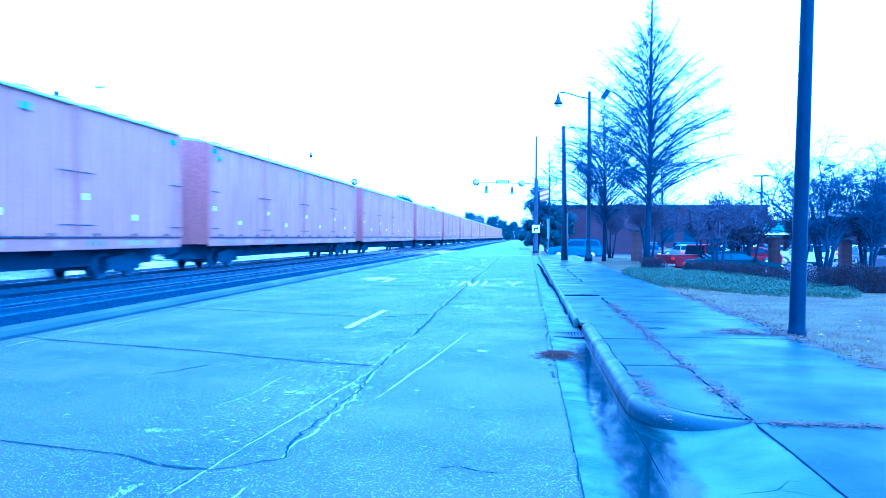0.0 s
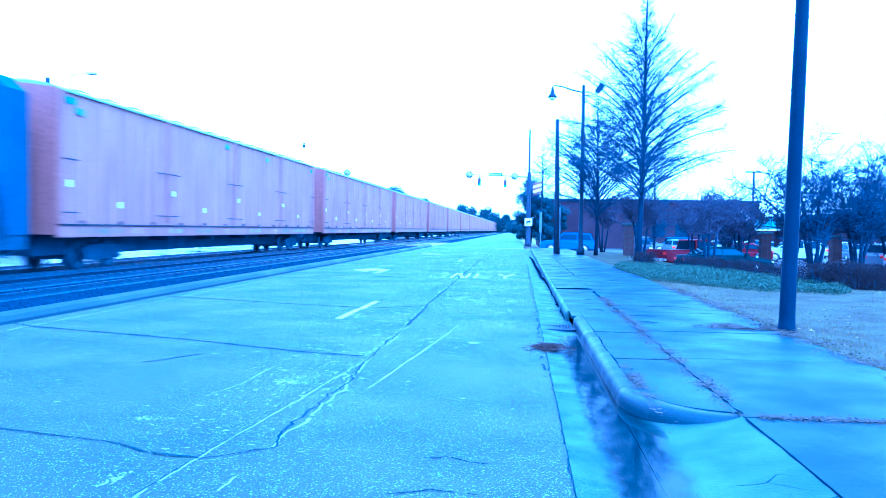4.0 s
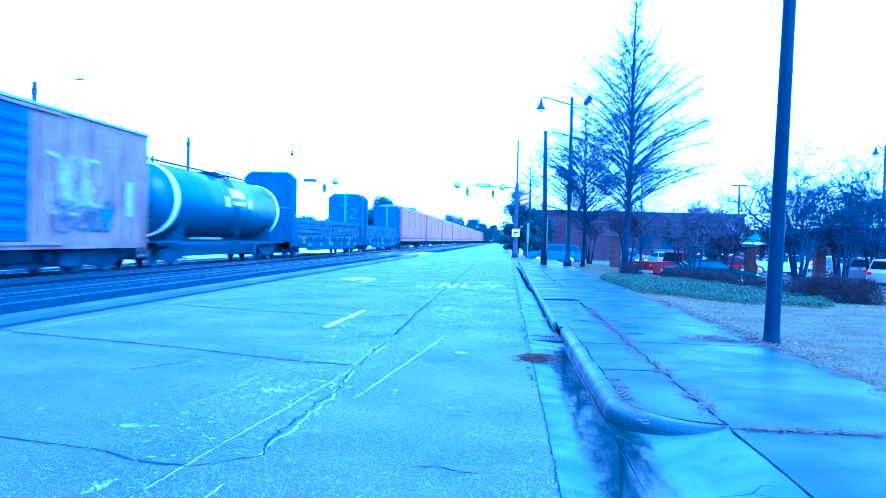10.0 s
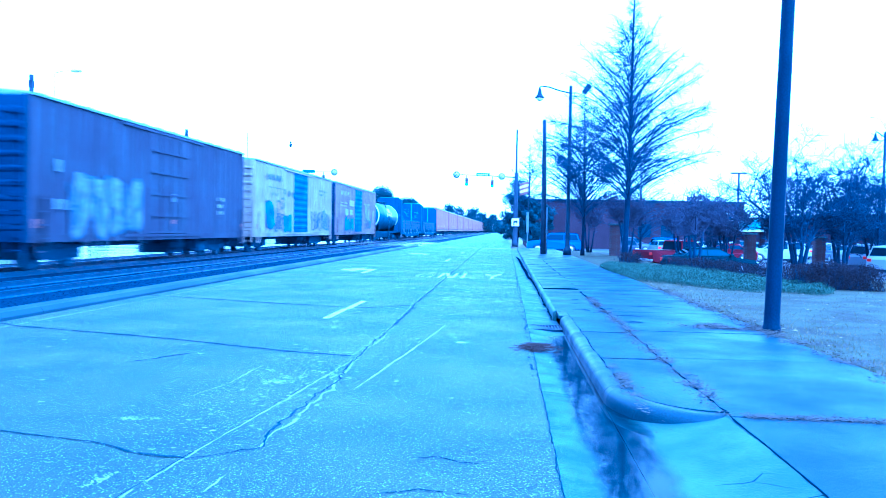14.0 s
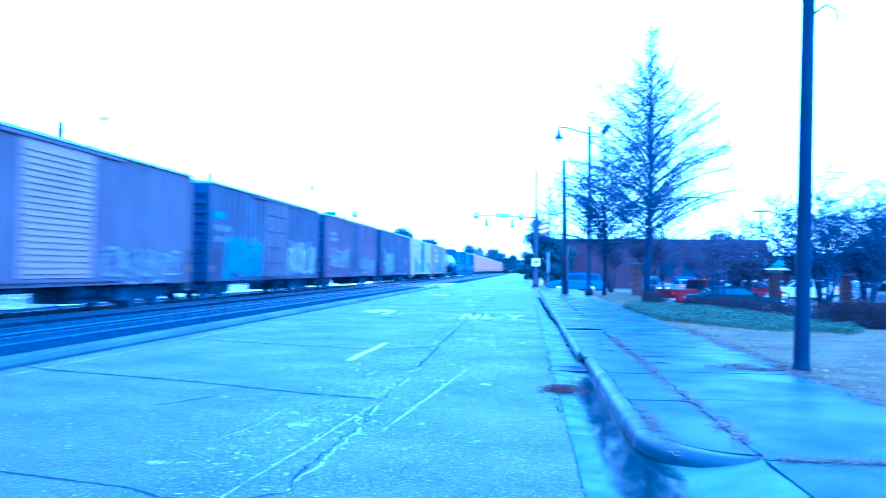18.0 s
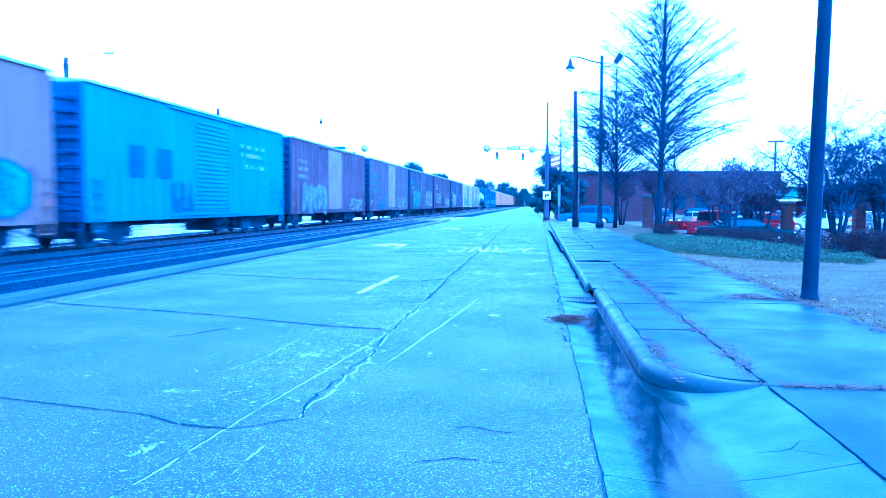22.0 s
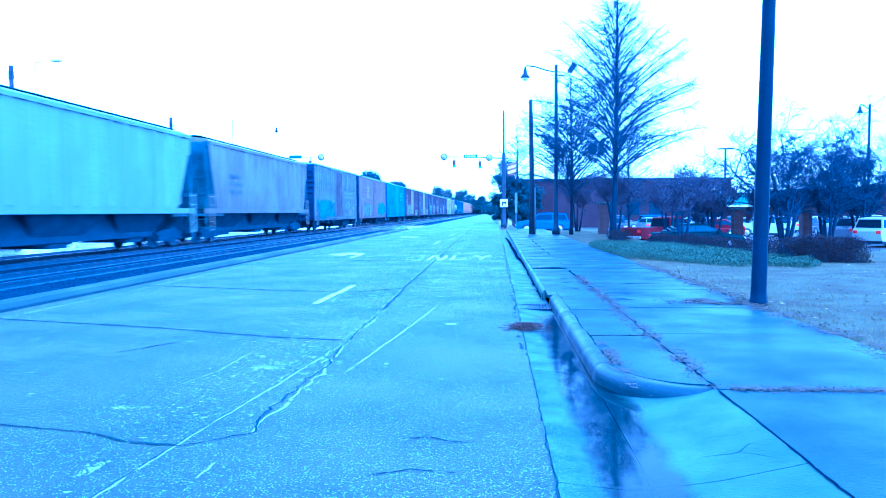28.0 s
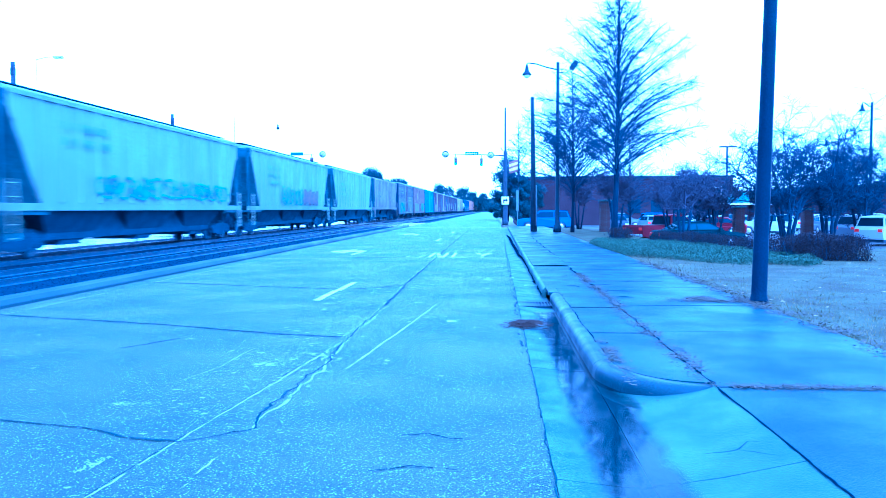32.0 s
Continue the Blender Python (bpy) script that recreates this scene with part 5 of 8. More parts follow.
# ---- seams, cracks and paint on the road ----
def ribbon(points, width, z, rng, rough=0.02, step=0.09, gaps=0.0):
    """An uneven, jagged strip along a line of (x, y); gaps: the share of it that is missing."""
    bm = B()
    pts = []
    seed = rng.uniform(0, 90)
    for (x0, y0), (x1, y1) in zip(points, points[1:]):
        d = math.hypot(x1 - x0, y1 - y0)
        n = max(1, int(d / (step * max(1.0, (y0 + y1) / 20))))
        for k in range(n):
            f = k / n
            x, y = x0 + (x1 - x0) * f, y0 + (y1 - y0) * f
            wander = noise.noise(Vector((x * 1.7, y * 1.7, seed))) * 1.5 + noise.noise(Vector((x * 6, y * 6, seed))) + rng.uniform(-0.5, 0.5)
            nx, ny = -(y1 - y0) / d, (x1 - x0) / d
            pts.append((x + nx * wander * rough, y + ny * wander * rough))
    pts.append(points[-1])
    rows = []
    for k, p in enumerate(pts):
        q, o = pts[min(k + 1, len(pts) - 1)], pts[max(k - 1, 0)]
        t = Vector((q[0] - o[0], q[1] - o[1])).normalized()
        w = width * (0.5 + 0.5 * abs(noise.noise(Vector((p[0] * 3, p[1] * 3, seed + 5)))) * 2) * rng.uniform(0.6, 1.0) * (1 if 0 < k < len(pts) - 1 else 0.2)
        rows.append((bm.verts.new((p[0] - t.y * w / 2, p[1] + t.x * w / 2, z)), bm.verts.new((p[0] + t.y * w / 2, p[1] - t.x * w / 2, z))))
    for k, (a, b) in enumerate(zip(rows, rows[1:])):
        if gaps and noise.noise(Vector((k * 0.35, seed, 1.0))) * 0.5 + 0.5 < gaps:
            continue
        bm.faces.new((a[0], b[0], b[1], a[1]))
    bmesh.ops.recalc_face_normals(bm, faces=bm.faces[:])
    return bm


seam_rng = random.Random(8)
MAIN = [(-2.48, 4.86), (-2.1, 4.8), (-1.9, 4.95), (-1.69, 5.12), (-1.74, 5.52), (-1.71, 6.1), (-1.7, 7.49), (-1.78, 8.86), (-1.76, 11.85), (-1.84, 15.19), (-1.91, 22.68), (-2.1, 52.0), (-2.2, 64)]
part("crack", ribbon(MAIN, 0.036, 0.006, seam_rng, 0.03, 0.06), TAR, road, "dark ragged crack")
part("crack", ribbon(MAIN[8:], 0.075, 0.0065, seam_rng, 0.05, 0.09, 0.12), TAR, road, "dark ragged crack")
part("crack_lip", ribbon([(x + 0.035, y - 0.03) for x, y in MAIN[3:9]], 0.03, 0.004, seam_rng, 0.03, 0.06, 0.35), CRACKED, road, "pale broken edge of the crack")
part("crack_lip", ribbon([(x - 0.05, y + 0.02) for x, y in MAIN[6:]], 0.03, 0.004, seam_rng, 0.03, 0.08, 0.5), CRACKED, road, "pale broken edge of the crack")
for pts, w, mat, rough, gaps in (
        ([(-2.22, 3.3), (-2.16, 3.89), (-2.1, 4.76), (-1.86, 7.6), (-1.8, 8.4)], 0.025, CRACKED, 0.012, 0.3), ([(-2.24, 3.3), (-2.18, 3.89), (-2.12, 4.76), (-1.88, 7.6)], 0.012, TAR, 0.006, 0.25),
        ([(-1.43, 7.09), (-1.2, 9.4), (-0.95, 12.14)], 0.034, CRACKED, 0.008, 0.2), ([(-1.45, 7.09), (-1.22, 9.4), (-0.97, 12.14)], 0.016, TAR, 0.006, 0.3),
        ([(-2.85, 6.47), (-2.69, 7.14), (-2.66, 8.17)], 0.022, CRACKED, 0.015, 0.35), ([(-1.74, 3.98), (-1.71, 4.51)], 0.025, CRACKED, 0.02, 0.3),
        ([(-5.4, 5.6), (-3.62, 5.21), (-2.8, 5.03), (-2.48, 4.86)], 0.04, TAR, 0.012, 0.0),
        ([(-7.7, 10.8), (-7.18, 10.54), (-4.59, 9.82), (-2.64, 9.08), (-1.83, 8.92)], 0.095, TAR, 0.012, 0.0),
        ([(-7.7, 15.7), (-4.79, 14.81), (-2.84, 14.31), (-1.83, 15.07)], 0.14, TAR, 0.02, 0.12), ([(-7.7, 23.7), (-2.54, 23.77)], 0.2, TAR, 0.03, 0.15), ([(-2.5, 23.8), (0.3, 24.6)], 0.05, TAR, 0.03, 0.3),
        ([(-7.7, 33), (0.3, 33.4)], 0.16, TAR, 0.03, 0.25), ([(-7.7, 43), (0.3, 43)], 0.2, TAR, 0.04, 0.25), ([(-4.2, 8.05), (-3.75, 8.75)], 0.06, TAR, 0.02, 0.2),
        ([(-0.62, 5.03), (-0.45, 5.07), (-0.29, 4.97), (-0.15, 4.95)], 0.035, TAR, 0.015, 0.0), ([(-0.75, 4.3), (-0.5, 4.42), (-0.2, 4.36)], 0.03, TAR, 0.02, 0.2),
        ([(0.362, 2.0 + 1.5 * k) for k in range(41)], 0.02, TAR, 0.012, 0.3), ([(0.3, 8.0), (0.33, 14), (0.32, 22), (0.34, 36)], 0.05, TAR, 0.03, 0.45),
        ([(-7.3, 9.8), (-7.25, 15.2)], 0.05, CRACKED, 0.01, 0.3), ([(-7.3, 15.6), (-7.2, 22)], 0.055, CRACKED, 0.01, 0.35), ([(-6.6, 16.5), (-5.2, 20.5)], 0.04, TAR, 0.03, 0.4),
        ([(-2.0, 15.8), (-1.2, 15.2), (-0.7, 15.6), (-1.0, 16.6), (-1.8, 16.9)], 0.04, CRACKED, 0.04, 0.3), ([(-1.6, 17.5), (-0.6, 19.5), (0.2, 20.5)], 0.05, CRACKED, 0.03, 0.4)):
    part("crack" if mat is TAR else "worn_line", ribbon(pts, w, 0.005 if mat is TAR else 0.0035, seam_rng, rough, 0.07, gaps), mat, road)
for pts in ([(1.2, 4.35), (1.45, 4.45), (1.55, 4.62), (1.68, 4.6)], [(1.45, 4.45), (1.68, 4.35)]):
    part("crack", ribbon(pts, 0.018, 0.128, seam_rng, 0.01, 0.08), TAR, pavement)

# jagged gap at the kerb's foot, its shadow painted as dark ribbons
for pts, w in (([(0.84, 13.4), (0.83, 15.0), (0.82, 17.0), (0.82, 19.0), (0.79, 23.0), (0.77, 25.5)], 0.075), ([(0.76, 23.6), (0.72, 26.4), (0.74, 28.0), (0.72, 31)], 0.17), ([(0.7, 30), (0.68, 36), (0.66, 41), (0.55, 44.5)], 0.2)):
    part("crack", ribbon(pts, w, 0.006, seam_rng, 0.025, 0.12), GAP_AND_SHADE, gutter, "dark gap along the kerb with its shadow painted in")
for y in (18.45, 23.0, 27.0, 31.5):
    part("crack", ribbon([(0.92, y), (1.4, y + 0.05), (1.8, y - 0.05)], 0.2, 0.17, seam_rng, 0.03, 0.15), GAP_AND_SHADE, pavement)

# damp stains and broken joints of the narrow slabs beside the kerb
stain_rng = random.Random(77)
for k in range(16):
    y = 13.4 + 1.3 * k + stain_rng.uniform(-0.4, 0.4)
    x0, x1 = sorted((stain_rng.uniform(1.08, 1.4), stain_rng.uniform(1.4, 1.8)))
    part("damp_stain", ribbon([(x0, y), ((x0 + x1) / 2, y + stain_rng.uniform(-0.15, 0.15)), (x1, y + stain_rng.uniform(-0.2, 0.2))], stain_rng.uniform(0.07, 0.2), 0.1505, seam_rng, 0.05, 0.08), DAMP, pavement, "dark damp stain")
for k in range(9):
    y = 13.6 + 2.6 * k
    part("crack", ribbon([(1.75, y), (1.72, y + 0.9), (1.77, y + 1.8)], 0.07, 0.151, seam_rng, 0.03, 0.08, 0.25), GAP_AND_SHADE, pavement)

part("crack", ribbon([(1.06, 7.3), (1.055, 9.0), (1.065, 11.0), (1.06, 12.6)], 0.022, 0.156, seam_rng, 0.012, 0.06, 0.4), GAP_AND_SHADE, pavement)
for y in (8.5, 10.7):
    part("crack", ribbon([(1.07, y), (1.4, y + 0.01), (1.74, y)], 0.035, 0.149, seam_rng, 0.012, 0.06, 0.15), GAP_AND_SHADE, pavement)
for x0, x1, y in ((1.72, 2.11, 14.0), (1.7, 1.82, 12.6), (2.2, 2.51, 16.1), (1.88, 2.17, 12.0), (3.23, 3.84, 19.3), (1.8, 2.3, 12.9), (2.0, 2.9, 17.4), (2.4, 3.2, 14.6), (1.8, 2.4, 19.8), (2.5, 3.5, 22.0)):
    part("damp_stain", ribbon([(x0, y), ((x0 + x1) / 2, y + 0.07), (x1, y - 0.03)], 0.14, 0.145, seam_rng, 0.04, 0.06, 0.15), DAMP, pavement, "dark damp stain")
part("crack", ribbon([(1.75, 6.0), (1.74, 8.0), (1.76, 10.5), (1.75, 13.5)], 0.035, 0.149, seam_rng, 0.02, 0.06, 0.42), GAP_AND_SHADE, pavement)
part("crack", ribbon([(1.755, 2.2), (1.755, 4.0), (1.75, 5.95)], 0.024, 0.14, seam_rng, 0.012, 0.06), GAP_AND_SHADE, pavement)

# worn paint
def worn(outline, seed, cell=0.06, keep=0.72):
    """Paint within an outline, in small flakes, some of them worn away."""
    rng = random.Random(seed)
    xs, ys = [p[0] for p in outline], [p[1] for p in outline]
    bm = B()
    def inside(x, y):
        c = False
        for (xa, ya), (xb, yb) in zip(outline, outline[1:] + outline[:1]):
            if (ya > y) != (yb > y) and x < (xb - xa) * (y - ya) / (yb - ya) + xa:
                c = not c
        return c
    y = min(ys)
    while y < max(ys):
        x = min(xs)
        while x < max(xs):
            if inside(x + cell / 2, y + cell) and noise.noise(Vector((x * 5, y * 2.5, seed))) * 0.5 + 0.5 < keep:
                w, l = cell * rng.uniform(0.9, 1.15), cell * 2 * rng.uniform(0.9, 1.15)
                bm.faces.new([bm.verts.new((px, py, 0.007)) for px, py in ((x, y), (x + w, y), (x + w, y + l), (x, y + l))])
            x += cell
        y += cell * 2
    return bm


part("lane_dash", worn([(-3.09, 12.5), (-2.97, 12.5), (-2.93, 15.6), (-3.05, 15.6)], 1, 0.04, 0.8), PAINT, road, "worn white lane dash")
part("lane_dash", worn([(-3.0, 36.5), (-2.86, 36.5), (-2.86, 39.5), (-3.0, 39.5)], 2, 0.07, 0.6), PAINT, road, "worn white lane dash")
part("lane_dash", worn([(-3.0, 48.5), (-2.86, 48.5), (-2.86, 51.5), (-3.0, 51.5)], 3, 0.07, 0.6), PAINT, road, "worn white lane dash")
part("turn_arrow", worn([(-5.0, 25.3), (-4.8, 25.3), (-4.8, 27.6), (-5.1, 28.0), (-5.35, 28.0), (-5.35, 28.9), (-6.1, 27.3), (-5.35, 26.0), (-5.35, 26.9), (-5.0, 26.9)], 4, 0.08, 0.72), PAINT, road, "worn white turn arrow")
part("turn_arrow", worn([(-5.0, 44.3), (-4.8, 44.3), (-4.8, 46.6), (-5.1, 47.0), (-5.35, 47.0), (-5.35, 47.9), (-6.1, 46.3), (-5.35, 45.0), (-5.35, 45.9), (-5.0, 45.9)], 5, 0.1, 0.6), PAINT, road, "worn white turn arrow")
part("stop_bar", worn([(-7.4, 63.6), (0.2, 63.6), (0.2, 64.2), (-7.4, 64.2)], 6, 0.15, 0.7), PAINT, road, "worn white stop bar")
# the word on the lane, in strokes
for k, strokes in enumerate(([[(0, 0), (0.1, 0), (0.1, 2.4), (0, 2.4)], [(0.45, 0), (0.55, 0), (0.55, 2.4), (0.45, 2.4)], [(0.1, 0), (0.45, 0), (0.45, 0.25), (0.1, 0.25)], [(0.1, 2.15), (0.45, 2.15), (0.45, 2.4), (0.1, 2.4)]],
                             [[(0, 0), (0.1, 0), (0.1, 2.4), (0, 2.4)], [(0.45, 0), (0.55, 0), (0.55, 2.4), (0.45, 2.4)], [(0.08, 2.4), (0.2, 2.4), (0.48, 0), (0.36, 0)]],
                             [[(0, 0), (0.1, 0), (0.1, 2.4), (0, 2.4)], [(0.1, 0), (0.5, 0), (0.5, 0.25), (0.1, 0.25)]],
                             [[(0.22, 0), (0.33, 0), (0.33, 1.2), (0.22, 1.2)], [(0.22, 1.1), (0.33, 1.1), (0.1, 2.4), (-0.02, 2.4)], [(0.22, 1.1), (0.33, 1.1), (0.57, 2.4), (0.45, 2.4)]])):
    bm = B()
    for j, st in enumerate(strokes):
        one = worn([(-2.95 + 0.74 * k + x, 23.9 + y * 1.05) for x, y in st], 20 + 5 * k + j, 0.05, (0.45, 0.74, 0.66, 0.6)[k])
        for f in one.faces:
            bm.faces.new([bm.verts.new(v.co) for v in f.verts])
        one.free()
    part("painted_letter", bm, PAINT, road, "worn white letter of the word ONLY")

# pale flakes and spalls where the surface breaks up
def flakes(name, n, seed, area, size, mat, z=0.005):
    rng = random.Random(seed)
    verts, faces = [], []
    for _ in range(n):
        x, y = area(rng)
        s, a, k = size * rng.uniform(0.35, 1.0), rng.uniform(0, 6.3), rng.randint(5, 7)
        base = len(verts)
        sx, sy = rng.uniform(0.5, 1.6), rng.uniform(0.5, 1.6)
        for i in range(k):
            r = s * rng.uniform(0.5, 1.0)
            t = a + 2 * math.pi * i / k
            verts.append((x + r * sx * math.cos(t), y + r * sy * math.sin(t), z + rng.uniform(0, 0.002)))
        faces.append(tuple(range(base, base + k)))
    me = quad_mesh(name, verts, faces)
    me.materials.append(mat)
    return me


def scatter(cx, cy, sx, sy):
    return lambda r: (r.gauss(cx, sx), r.gauss(cy, sy))


for k, (n, cx, cy, sx, sy, size) in enumerate(((420, -2.1, 8.0, 0.4, 1.5, 0.024), (240, -2.5, 6.6, 0.4, 0.9, 0.018), (320, -2.0, 12.5, 0.6, 2.2, 0.036), (420, -1.2, 19.0, 1.2, 4.0, 0.05),
                                               (50, -2.26, 7.27, 0.07, 0.05, 0.024), (50, -2.95, 5.71, 0.06, 0.03, 0.016), (20, -2.77, 5.74, 0.03, 0.02, 0.014), (60, -2.42, 4.33, 0.03, 0.09, 0.014),
                                               (520, -1.4, 30.0, 1.6, 8.0, 0.08), (120, -4.5, 13.0, 1.4, 4.0, 0.04))):
    ob = part("spalled_patches", flakes("spalled_patches", n, 300 + k, scatter(cx, cy, sx, sy), size, CRACKED, 0.004), CRACKED, road)
    tagged(ob, kind="stuff")
ob = part("pale_aggregate", flakes("pale_aggregate", 24000, 32, lambda r: (0.33 - 2.6 * r.random() ** 1.3, 2.2 + 9 * r.random() ** 1.4) if r.random() < 0.75 else (r.uniform(-4, 0.33), r.uniform(-11, 5)), 0.0075, CRACKED, 0.004), CRACKED, road)
tagged(ob, kind="stuff")

# ---- fallen leaves ----
def leaves(n, seed, area, size, z):
    rng = random.Random(seed)
    verts, faces = [], []
    for _ in range(n):
        x, y = area(rng)
        s, a, tip = size * rng.uniform(0.5, 1.0), rng.uniform(0, 6.3), rng.uniform(-0.5, 0.5)
        c, d = math.cos(a) * s, math.sin(a) * s
        b = len(verts)
        zz = (z(x, y) if callable(z) else z) + rng.uniform(0.002, 0.02)
        verts += [(x - c, y - d, zz), (x + d * 0.5, y - c * 0.5, zz + tip * s * 0.6), (x + c, y + d, zz), (x - d * 0.5, y + c * 0.5, zz - tip * s * 0.3)]
        faces.append((b, b + 1, b + 2, b + 3))
    me = quad_mesh("leaves", verts, faces)
    me.materials.append(LEAF_DEAD)
    return me


def drift(x, y, sx, sy, seed, coarse=3.0):
    """Spots gathered into uneven clumps."""
    def pick(r):
        while True:
            px, py = x + r.gauss(0, sx), y + r.gauss(0, sy) if sy < 1.5 else y + r.uniform(-sy, sy)
            if noise.noise(Vector((px * coarse, py * coarse, seed))) * 0.5 + 0.5 > r.uniform(0.3, 0.75):
                return px, py
    return pick


solid("leaf_litter", leaves(4600, 41, drift(1.75, 11.2, 0.065, 5.2, 1), 0.02, 0.142), LEAF_DEAD, "brown leaf litter along the pavement joint", "leaf litter", kind="stuff")
solid("leaf_litter", leaves(2600, 42, lambda r: (r.uniform(1.85, 4.8), 5.98 + r.gauss(0, 0.045)), 0.019, 0.14), LEAF_DEAD, "brown leaves filling a cross joint", "leaf litter", kind="stuff")
solid("leaf_litter", leaves(650, 43, drift(1.12, 7.1, 0.05, 0.5, 3, 5.0), 0.02, 0.152), LEAF_DEAD, "brown leaves caught behind the kerb", "leaf litter", kind="stuff")
solid("leaf_litter", leaves(5200, 44, drift(3.86, 13.5, 0.12, 6.5, 4, 2.0), 0.028, 0.138), LEAF_DEAD, "brown leaves along the lawn's edge", "leaf litter", kind="stuff")
solid("leaf_litter", leaves(2600, 45, drift(3.4, 11.75, 0.3, 0.17, 5), 0.026, 0.14), LEAF_DEAD, "drift of brown leaves at the pole's foot", "leaf litter", kind="stuff")
solid("leaf_litter", leaves(9000, 46, lambda r: (4.0 + 13 * r.random() ** 1.4, r.uniform(6, 25)), 0.032, 0.12), LEAF_DEAD, "scattered brown leaves on the dormant lawn", "leaf litter", kind="stuff")


LEAF_PALE = material("bleached_leaf", (0.2, 0.17, 0.13), 0.8, 0.4, 8, 50, 0.1, spec=0.1)
me = leaves(420, 47, lambda r: (4.0 + 11 * r.random() ** 1.3, r.uniform(7, 24)), 0.045, 0.12)
me.materials.clear()
me.materials.append(LEAF_PALE)
solid("leaf_litter", me, LEAF_PALE, "bleached pale leaves dotted over the lawn", "leaf litter", kind="stuff")


def needle_pile(n, seed):
    rng = random.Random(seed)
    bm = B()
    for _ in range(n):
        x, y = 0.41 + rng.gauss(0, 0.1), 9.9 + rng.gauss(0, 0.11)
        h = max(0.0, 0.07 * (1 - ((x - 0.42) / 0.3) ** 2 - ((y - 9.85) / 0.3) ** 2))
        a = rng.uniform(0, 6.3)
        z = 0.004 + rng.uniform(0, h + 0.006)
        tube(bm, (x, y, z), (x + 0.09 * math.cos(a), y + 0.09 * math.sin(a), z + rng.uniform(-0.005, 0.03)), 0.003, n=3, caps=False)
    return bm


PINE_BROWN = material("brown_needles", (0.052, 0.04, 0.037), 0.85, 0.4, 8, 40, 0.0, spec=0.05)
solid("needle_pile", needle_pile(620, 51), PINE_BROWN, "small heap of reddish-brown pine needles in the gutter", "leaf pile", kind="stuff")

# grass blades and ivy
def blades(n, seed, area, height, width, mat, z):
    rng = random.Random(seed)
    verts, faces = [], []
    for _ in range(n):
        x, y = area(rng)
        a, h, lean = rng.uniform(0, 6.3), height * rng.uniform(0.4, 1), rng.uniform(0.1, 0.8)
        c, d, b = math.cos(a), math.sin(a), len(verts)
        verts += [(x - d * width, y + c * width, z), (x + d * width, y - c * width, z), (x + c * h * lean, y + d * h * lean, z + h)]
        faces.append((b, b + 1, b + 2))
    me = quad_mesh("blades", verts, faces)
    me.materials.append(mat)
    return me


STRAW = material("straw_grass", (0.14, 0.125, 0.06), 0.95, 0.4, 1.0, 20, 0.0, second=(0.075, 0.072, 0.036), spec=0.06)
solid("dormant_grass", blades(26000, 61, lambda r: (WALK_X + 0.02 + 16 * r.random() ** 1.5, 6 + 20 * r.random() ** 1.2), 0.06, 0.006, STRAW, 0.1), STRAW, "thin dormant straw-coloured grass", "grass", kind="stuff")


def between(x, table):
    for (xa, ya), (xb, yb) in zip(table, table[1:]):
        if x <= xb:
            return ya + (yb - ya) * (x - xa) / (xb - xa)
    return table[-1][1]


def ivy_area(r):
    while True:
        x, y = r.uniform(3.7, 8.4), r.uniform(18.5, 34)
        front = between(x, [(3.7, 28.0), (3.86, 23.2), (4.83, 21.0), (6.3, 19.2), (7.46, 18.9), (8.4, 20.0)])
        back = between(x, [(3.7, 30.5), (4.4, 33.0), (6.8, 31.0), (7.7, 26.5), (8.4, 21.7)])
        if front + 0.3 * math.sin(3 * x) < y < back:
            return x, y


def leafy(n, seed, area, size, height, mat, name):
    """Small bent leaves heaped over an area; height gives the depth of the heap at x, y."""
    rng = random.Random(seed)
    verts, faces = [], []
    for _ in range(n):
        x, y, lo, hi = area(rng)
        z = rng.uniform(lo, hi)
        s = size * rng.uniform(0.6, 1.2)
        u = Vector((rng.gauss(0, 1), rng.gauss(0, 1), rng.gauss(0, 0.7))).normalized()
        v = u.cross(Vector((rng.gauss(0, 1), rng.gauss(0, 1), rng.gauss(0, 1)))).normalized()
        p, b = Vector((x, y, z)), len(verts)
        verts += [p - u * s, p + v * s * 0.55, p + u * s, p - v * s * 0.55]
        faces.append((b, b + 1, b + 2, b + 3))
    me = quad_mesh(name, verts, faces)
    me.materials.append(mat)
    return me


def ivy_spot(r):
    x, y = ivy_area(r)
    h = 0.19 + 0.1 * noise.noise(Vector((x * 1.5, y * 1.5, 0)))
    return x, y, 0.1, 0.1 + h


solid("ground_ivy", leafy(75000, 71, ivy_spot, 0.025, 0.2, IVY, "ground_ivy"), IVY, "low green ivy bed beside the pavement", "ivy", kind="stuff")

# ---- trees ----
class Limbs:
    """Tapered limbs gathered as plain lists, so that thousands stay quick."""
    def __init__(self):
        self.v, self.f = [], []

    def add(self, a, b, r0, r1, n=4):
        d = b - a
        if d.length < 1e-5:
            return
        d.normalize()
        u = d.cross(Vector((0, 0, 1)) if abs(d.z) < 0.9 else Vector((1, 0, 0))).normalized()
        w = d.cross(u)
        base = len(self.v)
        for p, r in ((a, r0), (b, r1)):
            for k in range(n):
                t = 2 * math.pi * k / n
                self.v.append(p + (u * math.cos(t) + w * math.sin(t)) * r)
        for k in range(n):
            self.f.append((base + k, base + (k + 1) % n, base + n + (k + 1) % n, base + n + k))

    def mesh(self, name, mat):
        me = quad_mesh(name, self.v, self.f)
        me.materials.append(mat)
        return me


